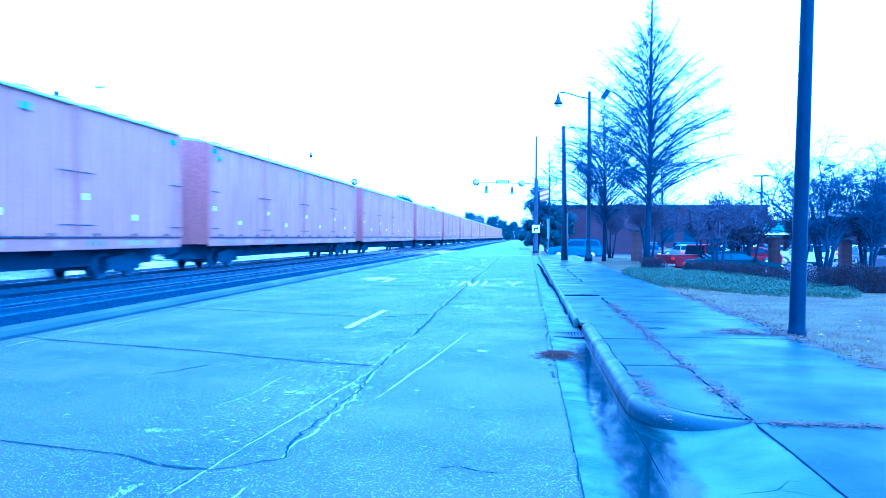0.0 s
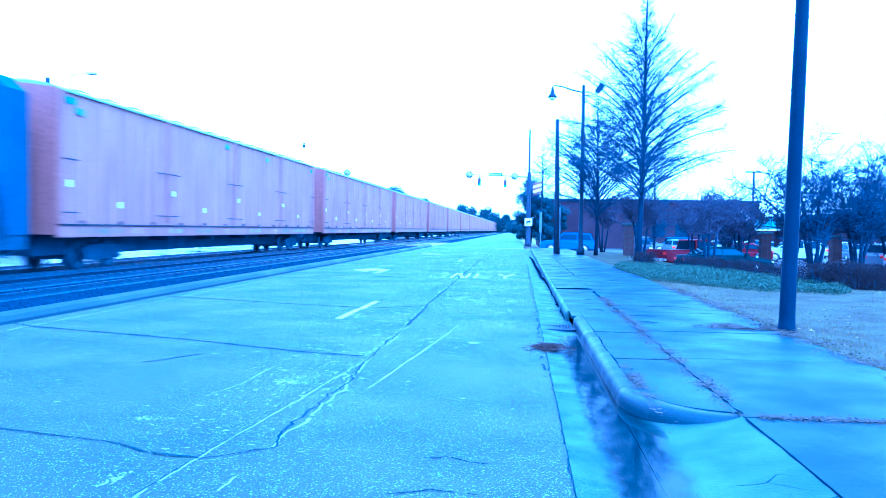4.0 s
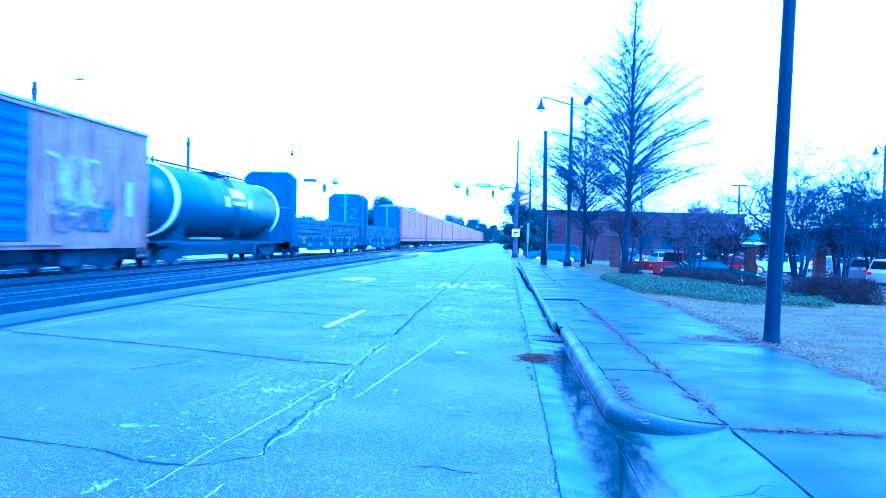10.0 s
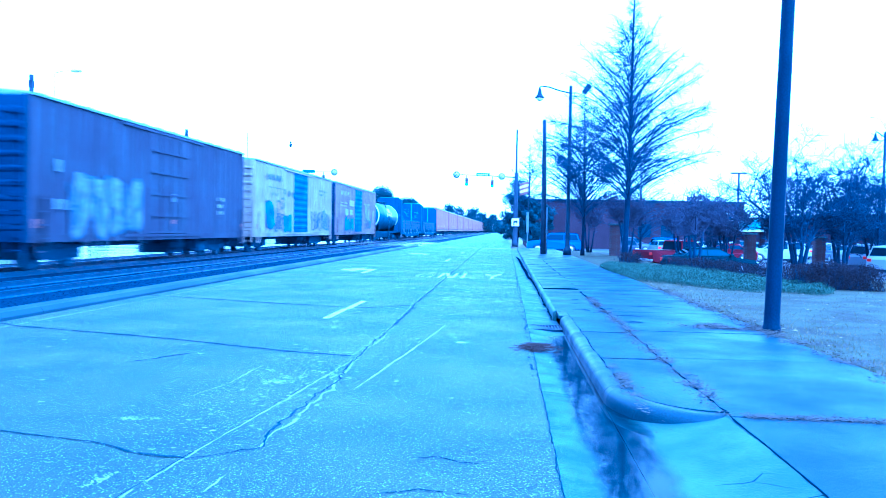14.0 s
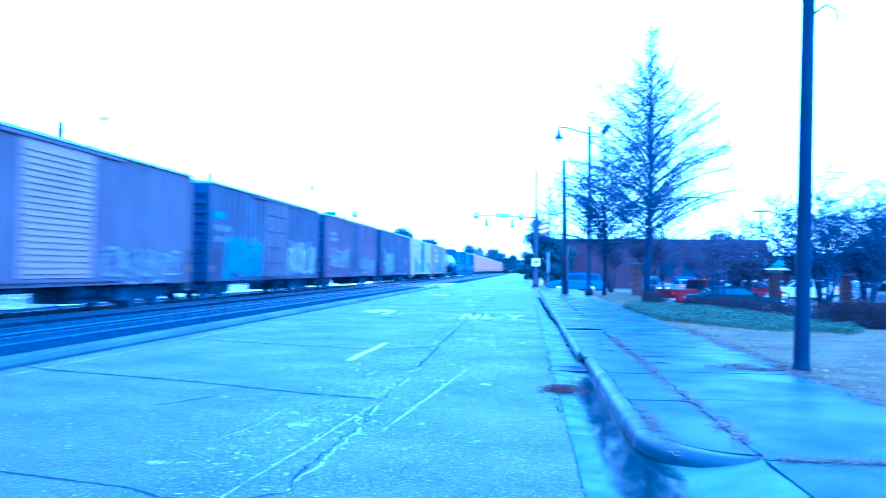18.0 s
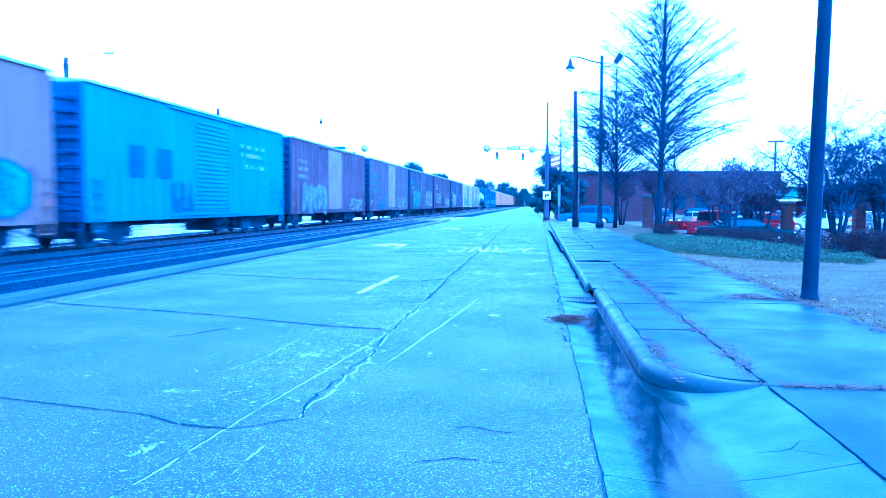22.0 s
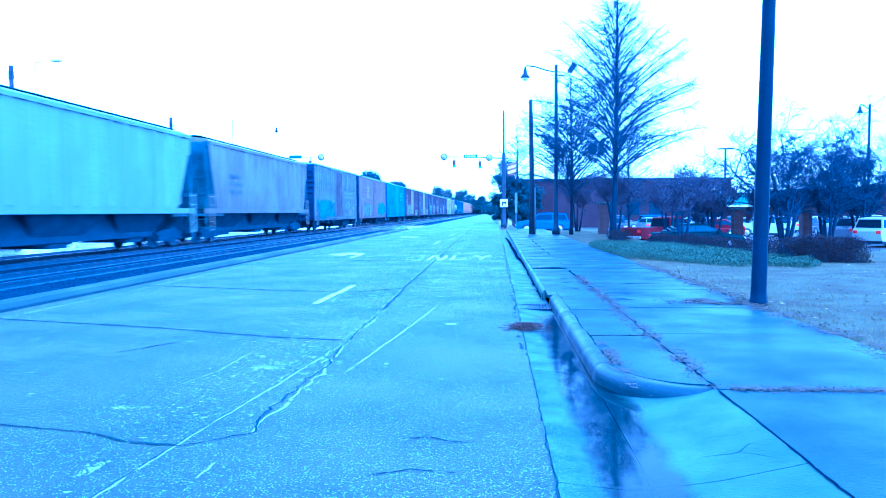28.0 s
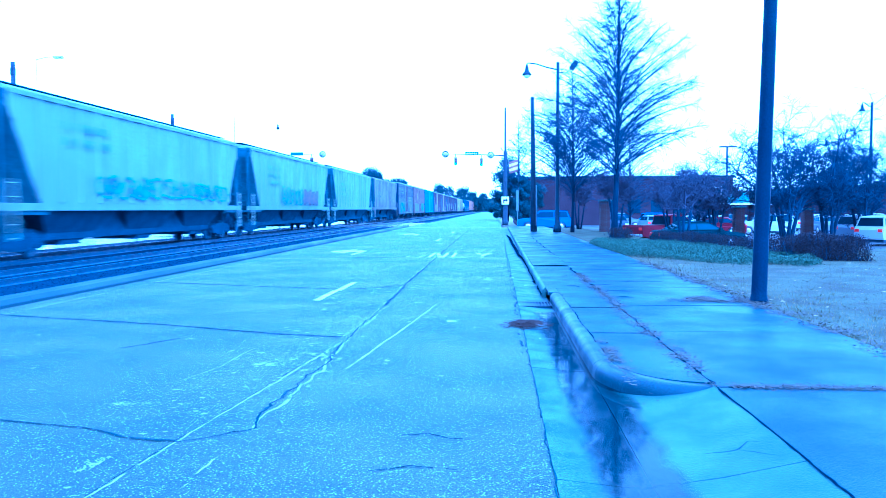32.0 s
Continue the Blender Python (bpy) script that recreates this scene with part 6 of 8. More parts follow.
def limb(out, rng, p, d, length, r, depth, spread, lift, n=4, twigs=3, thin=0.005):
    """One limb with side shoots; lift bends it upwards."""
    steps = 4 if depth > 0 else 2
    seg = length / steps
    for k in range(steps):
        d = (d + Vector((rng.gauss(0, 0.1), rng.gauss(0, 0.1), rng.gauss(0, 0.06) + lift))).normalized()
        q = p + d * seg
        r1 = r * (1 - 0.8 * (k + 1) / steps) + thin
        out.add(p, q, r * (1 - 0.8 * k / steps) + thin, r1, n if depth > 1 else 3)
        if depth > 0 and k > 0 or depth > 1:
            for _ in range(twigs):
                side = Vector((rng.gauss(0, 1), rng.gauss(0, 1), rng.gauss(0.1, 0.6))).normalized()
                nd = (d * (1 - spread) + side * spread).normalized()
                limb(out, rng, p.lerp(q, rng.random()), nd, length * rng.uniform(0.3, 0.55), max(r1 * 0.55, 0.004), depth - 1, spread, lift, n, twigs, thin)
        p = q


def spire_tree(name, label, x, y, z, height, reach, seed, limbs=80, lean=(0, 0), thin=0.006, fine=1.0, low=0.24):
    """A tall bare tree with one straight leader: limbs rise steeply and level out at their tips, with fine flat twigs."""
    rng = random.Random(seed)
    tree = thing(name, label, "tree", at=pose(x, y, z))
    bm = B()
    pts, rad = [], []
    for k in range(13):
        f = k / 12
        pts.append((lean[0] * f + 0.05 * math.sin(5 * f), lean[1] * f + 0.04 * math.sin(7 * f), -0.1 + (height + 0.1) * f))
        rad.append(0.125 * (1 - f) ** 0.8 * height / 13 + 0.015)
    rad[0] *= 1.35
    path_tube(bm, pts, rad, 10)
    part("trunk", bm, BARK, tree)
    out = Limbs()
    for k in range(limbs):
        f = low - 0.02 + (0.98 - low) * (k / limbs) ** 1.15
        tip_f = min(0.995, f + 0.16 + 0.05 * f)
        wide = reach * min(1.0, ((1 - tip_f) / (1 - low - 0.16)) ** 0.66 + 0.03) * rng.uniform(0.74, 1.0)
        if f < low + 0.04:
            wide *= 0.9
        a = k * 2.399 + rng.uniform(-0.6, 0.6)
        side, across = Vector((math.cos(a), math.sin(a), 0)), Vector((-math.sin(a), math.cos(a), 0))
        e0, e1 = radians(42 + 20 * f + rng.gauss(0, 6)), radians(-4 + 60 * f + rng.gauss(0, 10))
        steps = 8
        length = wide / (0.5 * (math.cos(e0) + math.cos(e1)))
        p = Vector((lean[0] * f, lean[1] * f, height * f))
        r0 = 0.007 + 0.009 * wide
        line = [p]
        bend = rng.uniform(-0.12, 0.12)
        for j in range(steps):
            g = (j + 0.5) / steps
            e = e0 + (e1 - e0) * g ** 0.8
            d = side * math.cos(e) + Vector((0, 0, math.sin(e))) + across * (bend * g + rng.gauss(0, 0.04))
            p = p + d.normalized() * length / steps
            line.append(p)
        for j in range(steps):
            out.add(line[j], line[j + 1], r0 * (1 - 0.85 * j / steps) + thin * 0.6, r0 * (1 - 0.85 * (j + 1) / steps) + thin * 0.6, 4)
        shoots = int((2 + 11 * wide) * fine)
        for _ in range(shoots):
            g = rng.uniform(0.12, 1.0) ** 0.85
            j = min(steps - 1, int(g * steps))
            q = line[j].lerp(line[j + 1], g * steps - j)
            ahead = (line[j + 1] - line[j]).normalized()
            d = (ahead * rng.uniform(0.15, 0.8) + across * rng.choice((-1, 1)) * rng.uniform(0.4, 1.0) + Vector((0, 0, rng.gauss(-0.05, 0.42)))).normalized()
            ln = (0.2 + 0.27 * wide) * rng.uniform(0.35, 1.2) * (1.2 - 0.75 * g)
            m = q + d * ln * 0.5
            d2 = (d + Vector((rng.gauss(0, 0.15), rng.gauss(0, 0.15), rng.gauss(-0.05, 0.12)))).normalized()
            n2 = m + d2 * ln * 0.5
            out.add(q, m, thin * 0.95, thin * 0.75, 3)
            out.add(m, n2, thin * 0.75, thin * 0.45, 3)
            for _ in range(3):
                w = q.lerp(n2, rng.uniform(0.25, 0.95))
                t = (d + Vector((rng.gauss(0, 0.55), rng.gauss(0, 0.55), rng.gauss(0, 0.35)))).normalized()
                out.add(w, w + t * rng.uniform(0.12, 0.42), thin * 0.62, thin * 0.35, 3)
    part("crown", out.mesh("crown", TWIG), TWIG, tree, "bare crown of fine rising branches")
    return tree


def vase_tree(name, label, x, y, z, height, reach, seed, stems=5, depth=3, twigs=3, mat=None, group="", fork_at=(0.36, 0.48), spread=0.45, boughs=3, thin=0.005, haze=0):
    """A many-stemmed bare tree with a broad dense top."""
    rng = random.Random(seed)
    tree = thing(name, label, "tree", group, at=pose(x, y, z))
    bm = B()
    out = Limbs()
    for k in range(stems):
        a = 2 * math.pi * k / stems + rng.uniform(-0.4, 0.4)
        fork = Vector((0.16 * reach * math.cos(a), 0.16 * reach * math.sin(a), height * rng.uniform(*fork_at)))
        foot = Vector((0.08 * math.cos(a), 0.08 * math.sin(a), -0.15))
        r = 0.035 * height / 2.2
        mid = foot.lerp(fork, 0.5) + Vector((rng.gauss(0, 0.04), rng.gauss(0, 0.04), 0))
        path_tube(bm, [foot, mid, fork], [r * 1.25, r, r * 0.8], 7)
        for j in range(boughs):
            b = a + rng.uniform(-1.1, 1.1)
            d = Vector((math.cos(b) * reach * 0.5, math.sin(b) * reach * 0.5, height * rng.uniform(0.28, 0.7))).normalized()
            limb(out, rng, fork, d, (height - fork.z) * rng.uniform(0.6, 0.98), r * 0.65, depth, spread, 0.02, 4, twigs, thin)
    part("trunk", bm, BARK, tree)
    joints = [v for v in out.v if v.z > height * 0.5]
    for _ in range(haze):
        p = rng.choice(joints)
        d = Vector((rng.gauss(0, 1), rng.gauss(0, 1), rng.gauss(0.15, 0.7))).normalized() * rng.uniform(0.2, 0.6)
        if height * 0.48 < p.z + d.z < height * 1.02:
            out.add(p, p + d, 0.0062, 0.0038, 3)
    part("crown", out.mesh("crown", mat or TWIG), mat or TWIG, tree, "dense bare crown of fine twigs")
    return tree


def leaf_tree(name, label, x, y, z, height, reach, seed, count=5000, mat=None, tip=0.4, size=0.22):
    """An evergreen: trunk, limbs and a crown of leaf sprays with gaps."""
    rng = random.Random(seed)
    tree = thing(name, label, "tree", at=pose(x, y, z))
    bm = B()
    path_tube(bm, [(0, 0, -0.1), (0.05, 0, height * 0.5), (0, 0.03, height * 0.92)], [0.03 * height, 0.02 * height, 0.02], 8)
    part("trunk", bm, BARK, tree)
    lumps = []
    for _ in range(26):
        f = rng.uniform(0.12, 1.0)
        a, rr = rng.uniform(0, 6.3), reach * (1 - f * (1 - tip)) * rng.uniform(0.2, 0.95)
        lumps.append((Vector((rr * math.cos(a), rr * math.sin(a), height * f)), reach * rng.uniform(0.2, 0.42)))
    verts, faces = [], []
    for k in range(count):
        c, r = lumps[k % len(lumps)]
        d = Vector((rng.gauss(0, 1), rng.gauss(0, 1), rng.gauss(0, 0.8))).normalized() * r * rng.uniform(0.6, 1.05)
        p = c + d
        u = Vector((rng.gauss(0, 1), rng.gauss(0, 1), rng.gauss(0, 0.6))).normalized()
        v = u.cross(d.normalized() if d.length else Vector((0, 0, 1)))
        s, b = size * rng.uniform(0.5, 1.2), len(verts)
        verts += [p - u * s, p + v * s * 0.4, p + u * s, p - v * s * 0.4]
        faces.append((b, b + 1, b + 2, b + 3))
    me = quad_mesh("crown", verts, faces)
    me.materials.append(mat or EVERGREEN)
    part("crown", me, mat or EVERGREEN, tree, "uneven crown of small leaf sprays")
    return tree


spire_tree("tall_bare_tree", "tall leafless tree with a straight trunk and fine rising branches", 5.87, 38.3, 0.1, 14.0, 4.6, 101, 145, (0.25, 0), 0.008, 1.6)
spire_tree("bare_tree", "slender leafless tree beside the pavement", 4.6, 46.5, 0.1, 9.6, 4.2, 102, 110, thin=0.0088, fine=1.5, low=0.26)
spire_tree("bare_tree", "thin leafless tree beyond the crossing", 2.75, 97, -0.05, 12.9, 3.7, 103, 50, thin=0.019, fine=0.9)
spire_tree("bare_tree", "leafless tree among the parked cars", 8.3, 48.0, LOT_Z, 7.4, 2.8, 104, 60, thin=0.0095, fine=0.9)
MYRTLES = [(8.5, 35.1, 4.1, 2.6, 3), (6.7, 43.0, 3.9, 2.6, 4), (9.6, 42.5, 3.6, 2.7, 4), (12.6, 44.5, 3.5, 2.8, 4), (15.9, 46.0, 3.5, 2.6, 4), (5.7, 53.0, 3.7, 2.4, 3)]
for k, (x, y, h, r, s) in enumerate(MYRTLES):
    vase_tree("ornamental_tree", "small leafless many-stemmed tree in the planting strip", x, y, 0.0 if x < 7.5 else LOT_Z, h + (0.0 if x < 7.5 else 0.4), r, 110 + k, s, 3, 2, mat=MYRTLE_TWIG, group="small bare trees", fork_at=(0.46, 0.56), spread=0.62, boughs=3, thin=0.005, haze=350)
for k, (x, y, h, r) in enumerate([(15.9, 42.7, 6.8, 3.4), (18.6, 43.8, 6.3, 3.3), (21.6, 46.5, 6.0, 3.2), (13.4, 50.0, 4.6, 2.6)]):
    vase_tree("spreading_bare_tree", "dark leafless tree with a broad twiggy crown", x, y, LOT_Z, h + 0.45, r, 130 + k, 4, 3, 2, mat=DARK_TWIG, group="spreading bare trees", fork_at=(0.2, 0.34), spread=0.6, boughs=3, thin=0.006, haze=2600)
leaf_tree("evergreen", "dark evergreen beyond the crossing", 0.9, 104, -0.05, 8.2, 2.6, 141, 20000, size=0.13)
leaf_tree("evergreen", "dark narrow evergreen at the street corner", 1.3, 98, -0.05, 6.8, 2.0, 142, 16000, size=0.13)
leaf_tree("evergreen", "low dark evergreen beside the brick building", 4.6, 96.5, -0.05, 5.0, 2.0, 143, 12000, size=0.13)
leaf_tree("evergreen", "dark evergreen against the brick building", 2.9, 96.0, -0.05, 5.6, 1.7, 139, 14000, size=0.13)
leaf_tree("live_oak", "broad dark evergreen oak behind the train", -26.2, 150, -0.6, 9.5, 5.2, 144, 26000, tip=0.7, size=0.24)
leaf_tree("live_oak", "dark evergreen oak behind the train", -20.8, 152, -0.6, 7.6, 4.0, 145, 16000, tip=0.7, size=0.24)
leaf_tree("roadside_tree", "shrubby tree behind the railway", -35.0, 60.5, -0.6, 5.6, 2.2, 146, 1800)
leaf_tree("roadside_tree", "shrubby tree behind the railway", -33.0, 66.5, -0.6, 4.4, 2.0, 147, 1600)
leaf_tree("roadside_tree", "low shrubby tree by the gantry", -32.5, 88, -0.6, 4.2, 2.6, 148, 1600)

# woods far down the street
def woods(seed, spots, count, size):
    rng = random.Random(seed)
    verts, faces = [], []
    for x, y, h, r in spots:
        for _ in range(count):
            f = rng.random() ** 0.7
            a, rr = rng.uniform(0, 6.3), r * (1.05 - 0.75 * f * f) * math.sqrt(rng.random())
            p = Vector((x + rr * math.cos(a), y + rr * math.sin(a), -0.6 + h * f * rng.uniform(0.85, 1.05)))
            u = Vector((rng.gauss(0, 1), rng.gauss(0, 1), rng.gauss(0, 1))).normalized()
            v = u.cross(Vector((rng.gauss(0, 1), rng.gauss(0, 1), rng.gauss(0, 1)))).normalized()
            s, b = size * rng.uniform(0.5, 1.2), len(verts)
            verts += [p - u * s, p + v * s * 0.6, p + u * s, p - v * s * 0.6]
            faces.append((b, b + 1, b + 2, b + 3))
    me = quad_mesh("woods", verts, faces)
    me.materials.append(EVERGREEN)
    return me


wood_rng = random.Random(150)
spots = [(-34 + 4.2 * k + wood_rng.uniform(-1, 1), 400 + wood_rng.uniform(-15, 25), (16.5 - 1.1 * k) * wood_rng.uniform(0.9, 1.08) + 0.6, 5.5) for k in range(7)]
spots += [(-32 + 5.5 * k, 475 + wood_rng.uniform(-10, 10), 10.5 * wood_rng.uniform(0.8, 1.15), 5) for k in range(14)]
spots += [(8 + 7 * k, 260 + wood_rng.uniform(-20, 30), 8 * wood_rng.uniform(0.8, 1.2), 5) for k in range(12)]
spots += [(-60 - 14 * k, 330 + wood_rng.uniform(-20, 30), 10 * wood_rng.uniform(0.8, 1.2), 9) for k in range(14)]
solid("far_woods", woods(151, spots, 2000, 0.42), EVERGREEN, "distant dark woods along the street and the railway", "woods", kind="stuff")

# ---- hedge ----
def hedge_spot(r):
    k = r.random()
    if k < 0.5:
        f = r.random()
        x, y, h, w = 6.95 + 1.95 * f, 33.2 - 11.0 * f, 0.66 + 0.1 * f, 0.5
    elif k < 0.9:
        x, h, w = 8.2 + 1.7 * r.random(), 0.8, 0.75
        y = 21.7 - 0.25 * (x - 8.2)
    else:
        x, y, h, w = 5.5 + 0.8 * r.random(), 35.5 + 2 * r.random(), 0.65, 0.6
    h *= 0.88 + 0.25 * noise.noise(Vector((x * 1.3, y * 1.3, 3)))
    a, s = r.uniform(0, math.pi), r.uniform(0.55, 1.0)
    across = w * math.cos(a) * s
    z = h * math.sin(a) * s
    if k < 0.5:
        return x + across, y + 0.1 * r.gauss(0, 1), 0.06 + z * 0.9, 0.1 + z
    return x + 0.1 * r.gauss(0, 1), y + across, 0.1 + z * 0.9, 0.14 + z


solid("hedge", leafy(90000, 161, hedge_spot, 0.019, 1, HEDGE, "hedge"), HEDGE, "dark clipped hedge screening the parking lot", "hedge", kind="stuff")
out = Limbs()
hr = random.Random(162)
for _ in range(900):
    x, y, lo, hi = hedge_spot(hr)
    out.add(Vector((x, y, 0.08)), Vector((x + hr.gauss(0, 0.12), y + hr.gauss(0, 0.12), hi)), 0.01, 0.004, 3)
solid("hedge_stems", out.mesh("hedge_stems", TWIG), TWIG, "woody stems inside the clipped hedge", "hedge", kind="stuff")

# ---- poles, lamps and signals ----
pole = thing("utility_pole", "dark tapered steel pole standing at the lawn's edge", "pole", at=pose(3.96, 11.6, 0.05, 0, 1.2, 0))
bm = B()
lathe(bm, [(0.135, 0.0), (0.135, 0.12), (0.118, 0.16), (0.112, 0.3), (0.1, 3.0), (0.088, 6.0), (0.075, 9.2), (0.03, 9.25)], n=24)
part("shaft", bm, POLE, pole)
bm = B()
path_tube(bm, [(0.06, 0, 5.35), (0.25, 0, 5.5), (0.4, 0, 5.42), (0.42, 0, 5.25)], [0.015, 0.015, 0.013, 0.012], 6)
part("bracket", bm, BLACK, pole, "thin hooked bracket")


def bell_lamp(x, y, label, z_top, reach, ground=0.12, both=True):
    lamp = thing("street_lamp", label, "street lamp", "bell street lamps", at=pose(x, y, ground))
    bm = B()
    lathe(bm, [(0.24, 0), (0.24, 0.35), (0.16, 0.5), (0.13, 1.0), (0.115, 5), (0.095, z_top)], n=14)
    part("shaft", bm, BLACK, lamp)
    bm = B()
    pts = [(0, 0, z_top - 0.45), (-0.35 * reach, 0, z_top - 0.3), (-0.7 * reach, 0, z_top - 0.08), (-0.95 * reach, 0, z_top - 0.02), (-reach, 0, z_top - 0.1)]
    path_tube(bm, pts, [0.045, 0.042, 0.04, 0.035, 0.03], 7)
    part("arm", bm, BLACK, lamp)
    head = B()
    lathe(head, [(0.04, z_top - 0.1), (0.07, z_top - 0.22), (0.1, z_top - 0.3), (0.13, z_top - 0.5), (0.25, z_top - 0.66), (0.29, z_top - 0.72), (0.27, z_top - 0.74)], (-reach, 0, 0), 16)
    h = part("lamp_hood", head, BLACK, lamp, "bell-shaped metal hood")
    bm = B()
    lathe(bm, [(0.2, z_top - 0.74), (0.19, z_top - 0.82), (0.1, z_top - 0.9), (0.02, z_top - 0.92)], (-reach, 0, 0), 14)
    part("lamp_glass", bm, LENS_CLEAR, h, "clear glass bowl")
    if both:
        bm = B()
        path_tube(bm, [(0, 0, z_top - 0.6), (0.45, 0, z_top - 0.65), (0.8, 0, z_top - 0.4)], [0.035, 0.03, 0.03], 6)
        box(bm, -0.16, 0.16, -0.16, 0.16, -0.3, 0.3, 0.04, pose(0.95, 0, z_top - 0.2, 0, 35, 0))
        part("side_floodlight", bm, BLACK, lamp, "floodlight on a short arm")
    return lamp


bell_lamp(3.64, 46.0, "tall black street lamp with a bell hood on a curved arm", 10.2, 1.85)
bell_lamp(29.9, 63.0, "tall black bell-hooded street lamp over the parking lot", 10.6, 0.75, LOT_Z, False)

pole = thing("wooden_pole", "weathered wooden pole beside the pavement", "pole", at=pose(2.23, 47.0, 0.12))
bm = B()
path_tube(bm, [(0, 0, -0.1), (0, 0, 4.0), (-0.07, 0, 8.3)], [0.17, 0.15, 0.11], 12)
part("shaft", bm, WOOD_POLE, pole)
bm = B()
tube(bm, (0.2, -0.02, 0), (0.19, -0.02, 2.9), 0.05, n=8)
part("conduit", bm, GANTRY_PALE, pole, "pale conduit up its side")
bm = B()
path_tube(bm, [(0.12, 0, 4.3), (0.9, 0, 4.7), (1.5, 0, 4.9)], [0.03, 0.03, 0.02], 6)
box(bm, 1.3, 2.0, -0.15, 0.15, 4.7, 4.95, 0.04)
part("lamp_arm", bm, BLACK, pole, "arm with a small floodlight")

sig = thing("signal_mast", "galvanised traffic-signal mast reaching over the street", "traffic signal", at=pose(0.78, 74.0, -0.02))
bm = B()
lathe(bm, [(0.3, 0), (0.3, 0.4), (0.24, 0.5), (0.2, 4.0), (0.17, 7.2), (0.1, 7.3), (0.075, 11.4)], n=14)
part("shaft", bm, WOOD_POLE, sig)
bm = B()
path_tube(bm, [(0, 0, 6.75), (-2.5, 0, 6.88), (-5.9, 0, 6.98)], [0.06, 0.035, 0.022], 8)
part("mast_arm", bm, WOOD_POLE, sig)


def signal_head(parent, x, z, h=0.72):
    bm = B()
    box(bm, x - 0.13, x + 0.13, -0.12, 0.12, z - h, z, 0.03)
    tube(bm, (x, 0, z - 0.02), (x, 0, z + 0.35), 0.03, n=6)
    head = part("signal_head", bm, BLACK, parent, "dark three-lens signal head")
    for k in range(3):
        bm = B()
        zc = z - h * (k + 0.5) / 3
        lathe(bm, [(0.02, -0.135), (0.08, -0.13), (0.09, -0.121)], (x, 0, zc), 14, "y")
        part("lens", bm, LAMP_ON if k == 2 else LAMP_OFF, head, "lit green lens" if k == 2 else "unlit lens")


def round_sign(parent, x, z, r=0.34):
    bm = B()
    lathe(bm, [(0.02, -0.06), (r, -0.06), (r, -0.045), (0.02, -0.045)], (x, 0, z), 20, "y")
    plate = part("round_sign", bm, GALV, parent, "white sign with a barred arrow")
    bm = B()
    for k in range(20):
        a, b = 2 * math.pi * k / 20, 2 * math.pi * (k + 1) / 20
        tube(bm, (x + 0.8 * r * math.cos(a), -0.064, z + 0.8 * r * math.sin(a)), (x + 0.8 * r * math.cos(b), -0.064, z + 0.8 * r * math.sin(b)), 0.025, n=4, caps=False)
    box(bm, -0.025, 0.025, -0.003, 0.003, -r * 0.7, r * 0.7, m=pose(x, -0.066, z, 0, 45, 0))
    part("sign_symbol", bm, BLACK, plate)


signal_head(sig, -4.85, 6.62)
signal_head(sig, -2.33, 6.5)
bm = B()
box(bm, -3.9, -2.6, -0.05, -0.03, 6.82, 7.14, 0.02)
plate = part("street_sign", bm, GREEN_SIGN, sig, "green street-name plate")
for k in range(6):
    bm = B()
    box(bm, -3.78 + k * 0.18, -3.66 + k * 0.18, -0.056, -0.051, 6.91, 7.05)
    part("sign_bar", bm, WHITE, plate)
round_sign(sig, -5.85, 6.95)
round_sign(sig, -1.42, 6.83)
bm = B()
box(bm, -0.36, 0.36, -0.34, -0.31, 2.0, 2.76, 0.02)
plate = part("pole_sign", bm, WHITE, sig, "white square sign with a dark arrow")
bm = B()
profile(bm, [(-0.2, 2.5), (0.1, 2.5), (0.1, 2.62), (0.25, 2.42), (0.1, 2.22), (0.1, 2.34), (-0.08, 2.34), (-0.08, 2.12), (-0.2, 2.12)], "y", -0.348, -0.342)
part("sign_symbol", bm, BLACK, plate)

flag = thing("flagpole", "flagpole with a limp red and white striped flag", "flagpole", at=pose(2.35, 86, -0.05))
bm = B()
lathe(bm, [(0.06, 0), (0.045, 7.3), (0.07, 7.35), (0.02, 7.5)], n=10)
part("shaft", bm, WOOD_POLE, flag)
for k in range(5):
    bm = B()
    for j in range(6):
        x0, x1 = -0.05 - 0.16 * j, -0.05 - 0.16 * (j + 1)
        y0, y1 = 0.06 * math.sin(j * 1.4), 0.06 * math.sin((j + 1) * 1.4)
        za, zb = 7.2 - 0.27 * k - 0.05 * j, 7.2 - 0.27 * k - 0.05 * (j + 1)
        bm.faces.new([bm.verts.new(p) for p in ((x0, y0, za), (x1, y1, zb), (x1, y1, zb - 0.27), (x0, y0, za - 0.27))])
    part("stripe", bm, YELLOW if k % 2 == 0 else WHITE, flag)

post = thing("sign_post", "narrow sign seen almost edge-on on a steel post", "sign", at=pose(1.6, 60, 0.1))
bm = B()
box(bm, -0.03, 0.03, -0.03, 0.03, 0, 2.6)
part("post", bm, GANTRY_PALE, post)
bm = B()
box(bm, -0.09, 0.09, -0.3, 0.3, 1.3, 2.9, 0.01)
part("sign_plate", bm, GANTRY_PALE, post)

lamp = thing("lot_lamp", "slim parking-lot lamp with two flat heads", "street lamp", at=pose(22.05, 74.5, LOT_Z))
bm = B()
lathe(bm, [(0.25, 0), (0.25, 0.6), (0.13, 0.65), (0.1, 8.1)], n=10)
part("shaft", bm, BLACK, lamp)
for s in (-1, 1):
    bm = B()
    box(bm, min(s * 0.08, s * 0.75), max(s * 0.08, s * 0.75), -0.18, 0.18, 8.0, 8.13, 0.03)
    part("lamp_head", bm, BLACK, lamp)

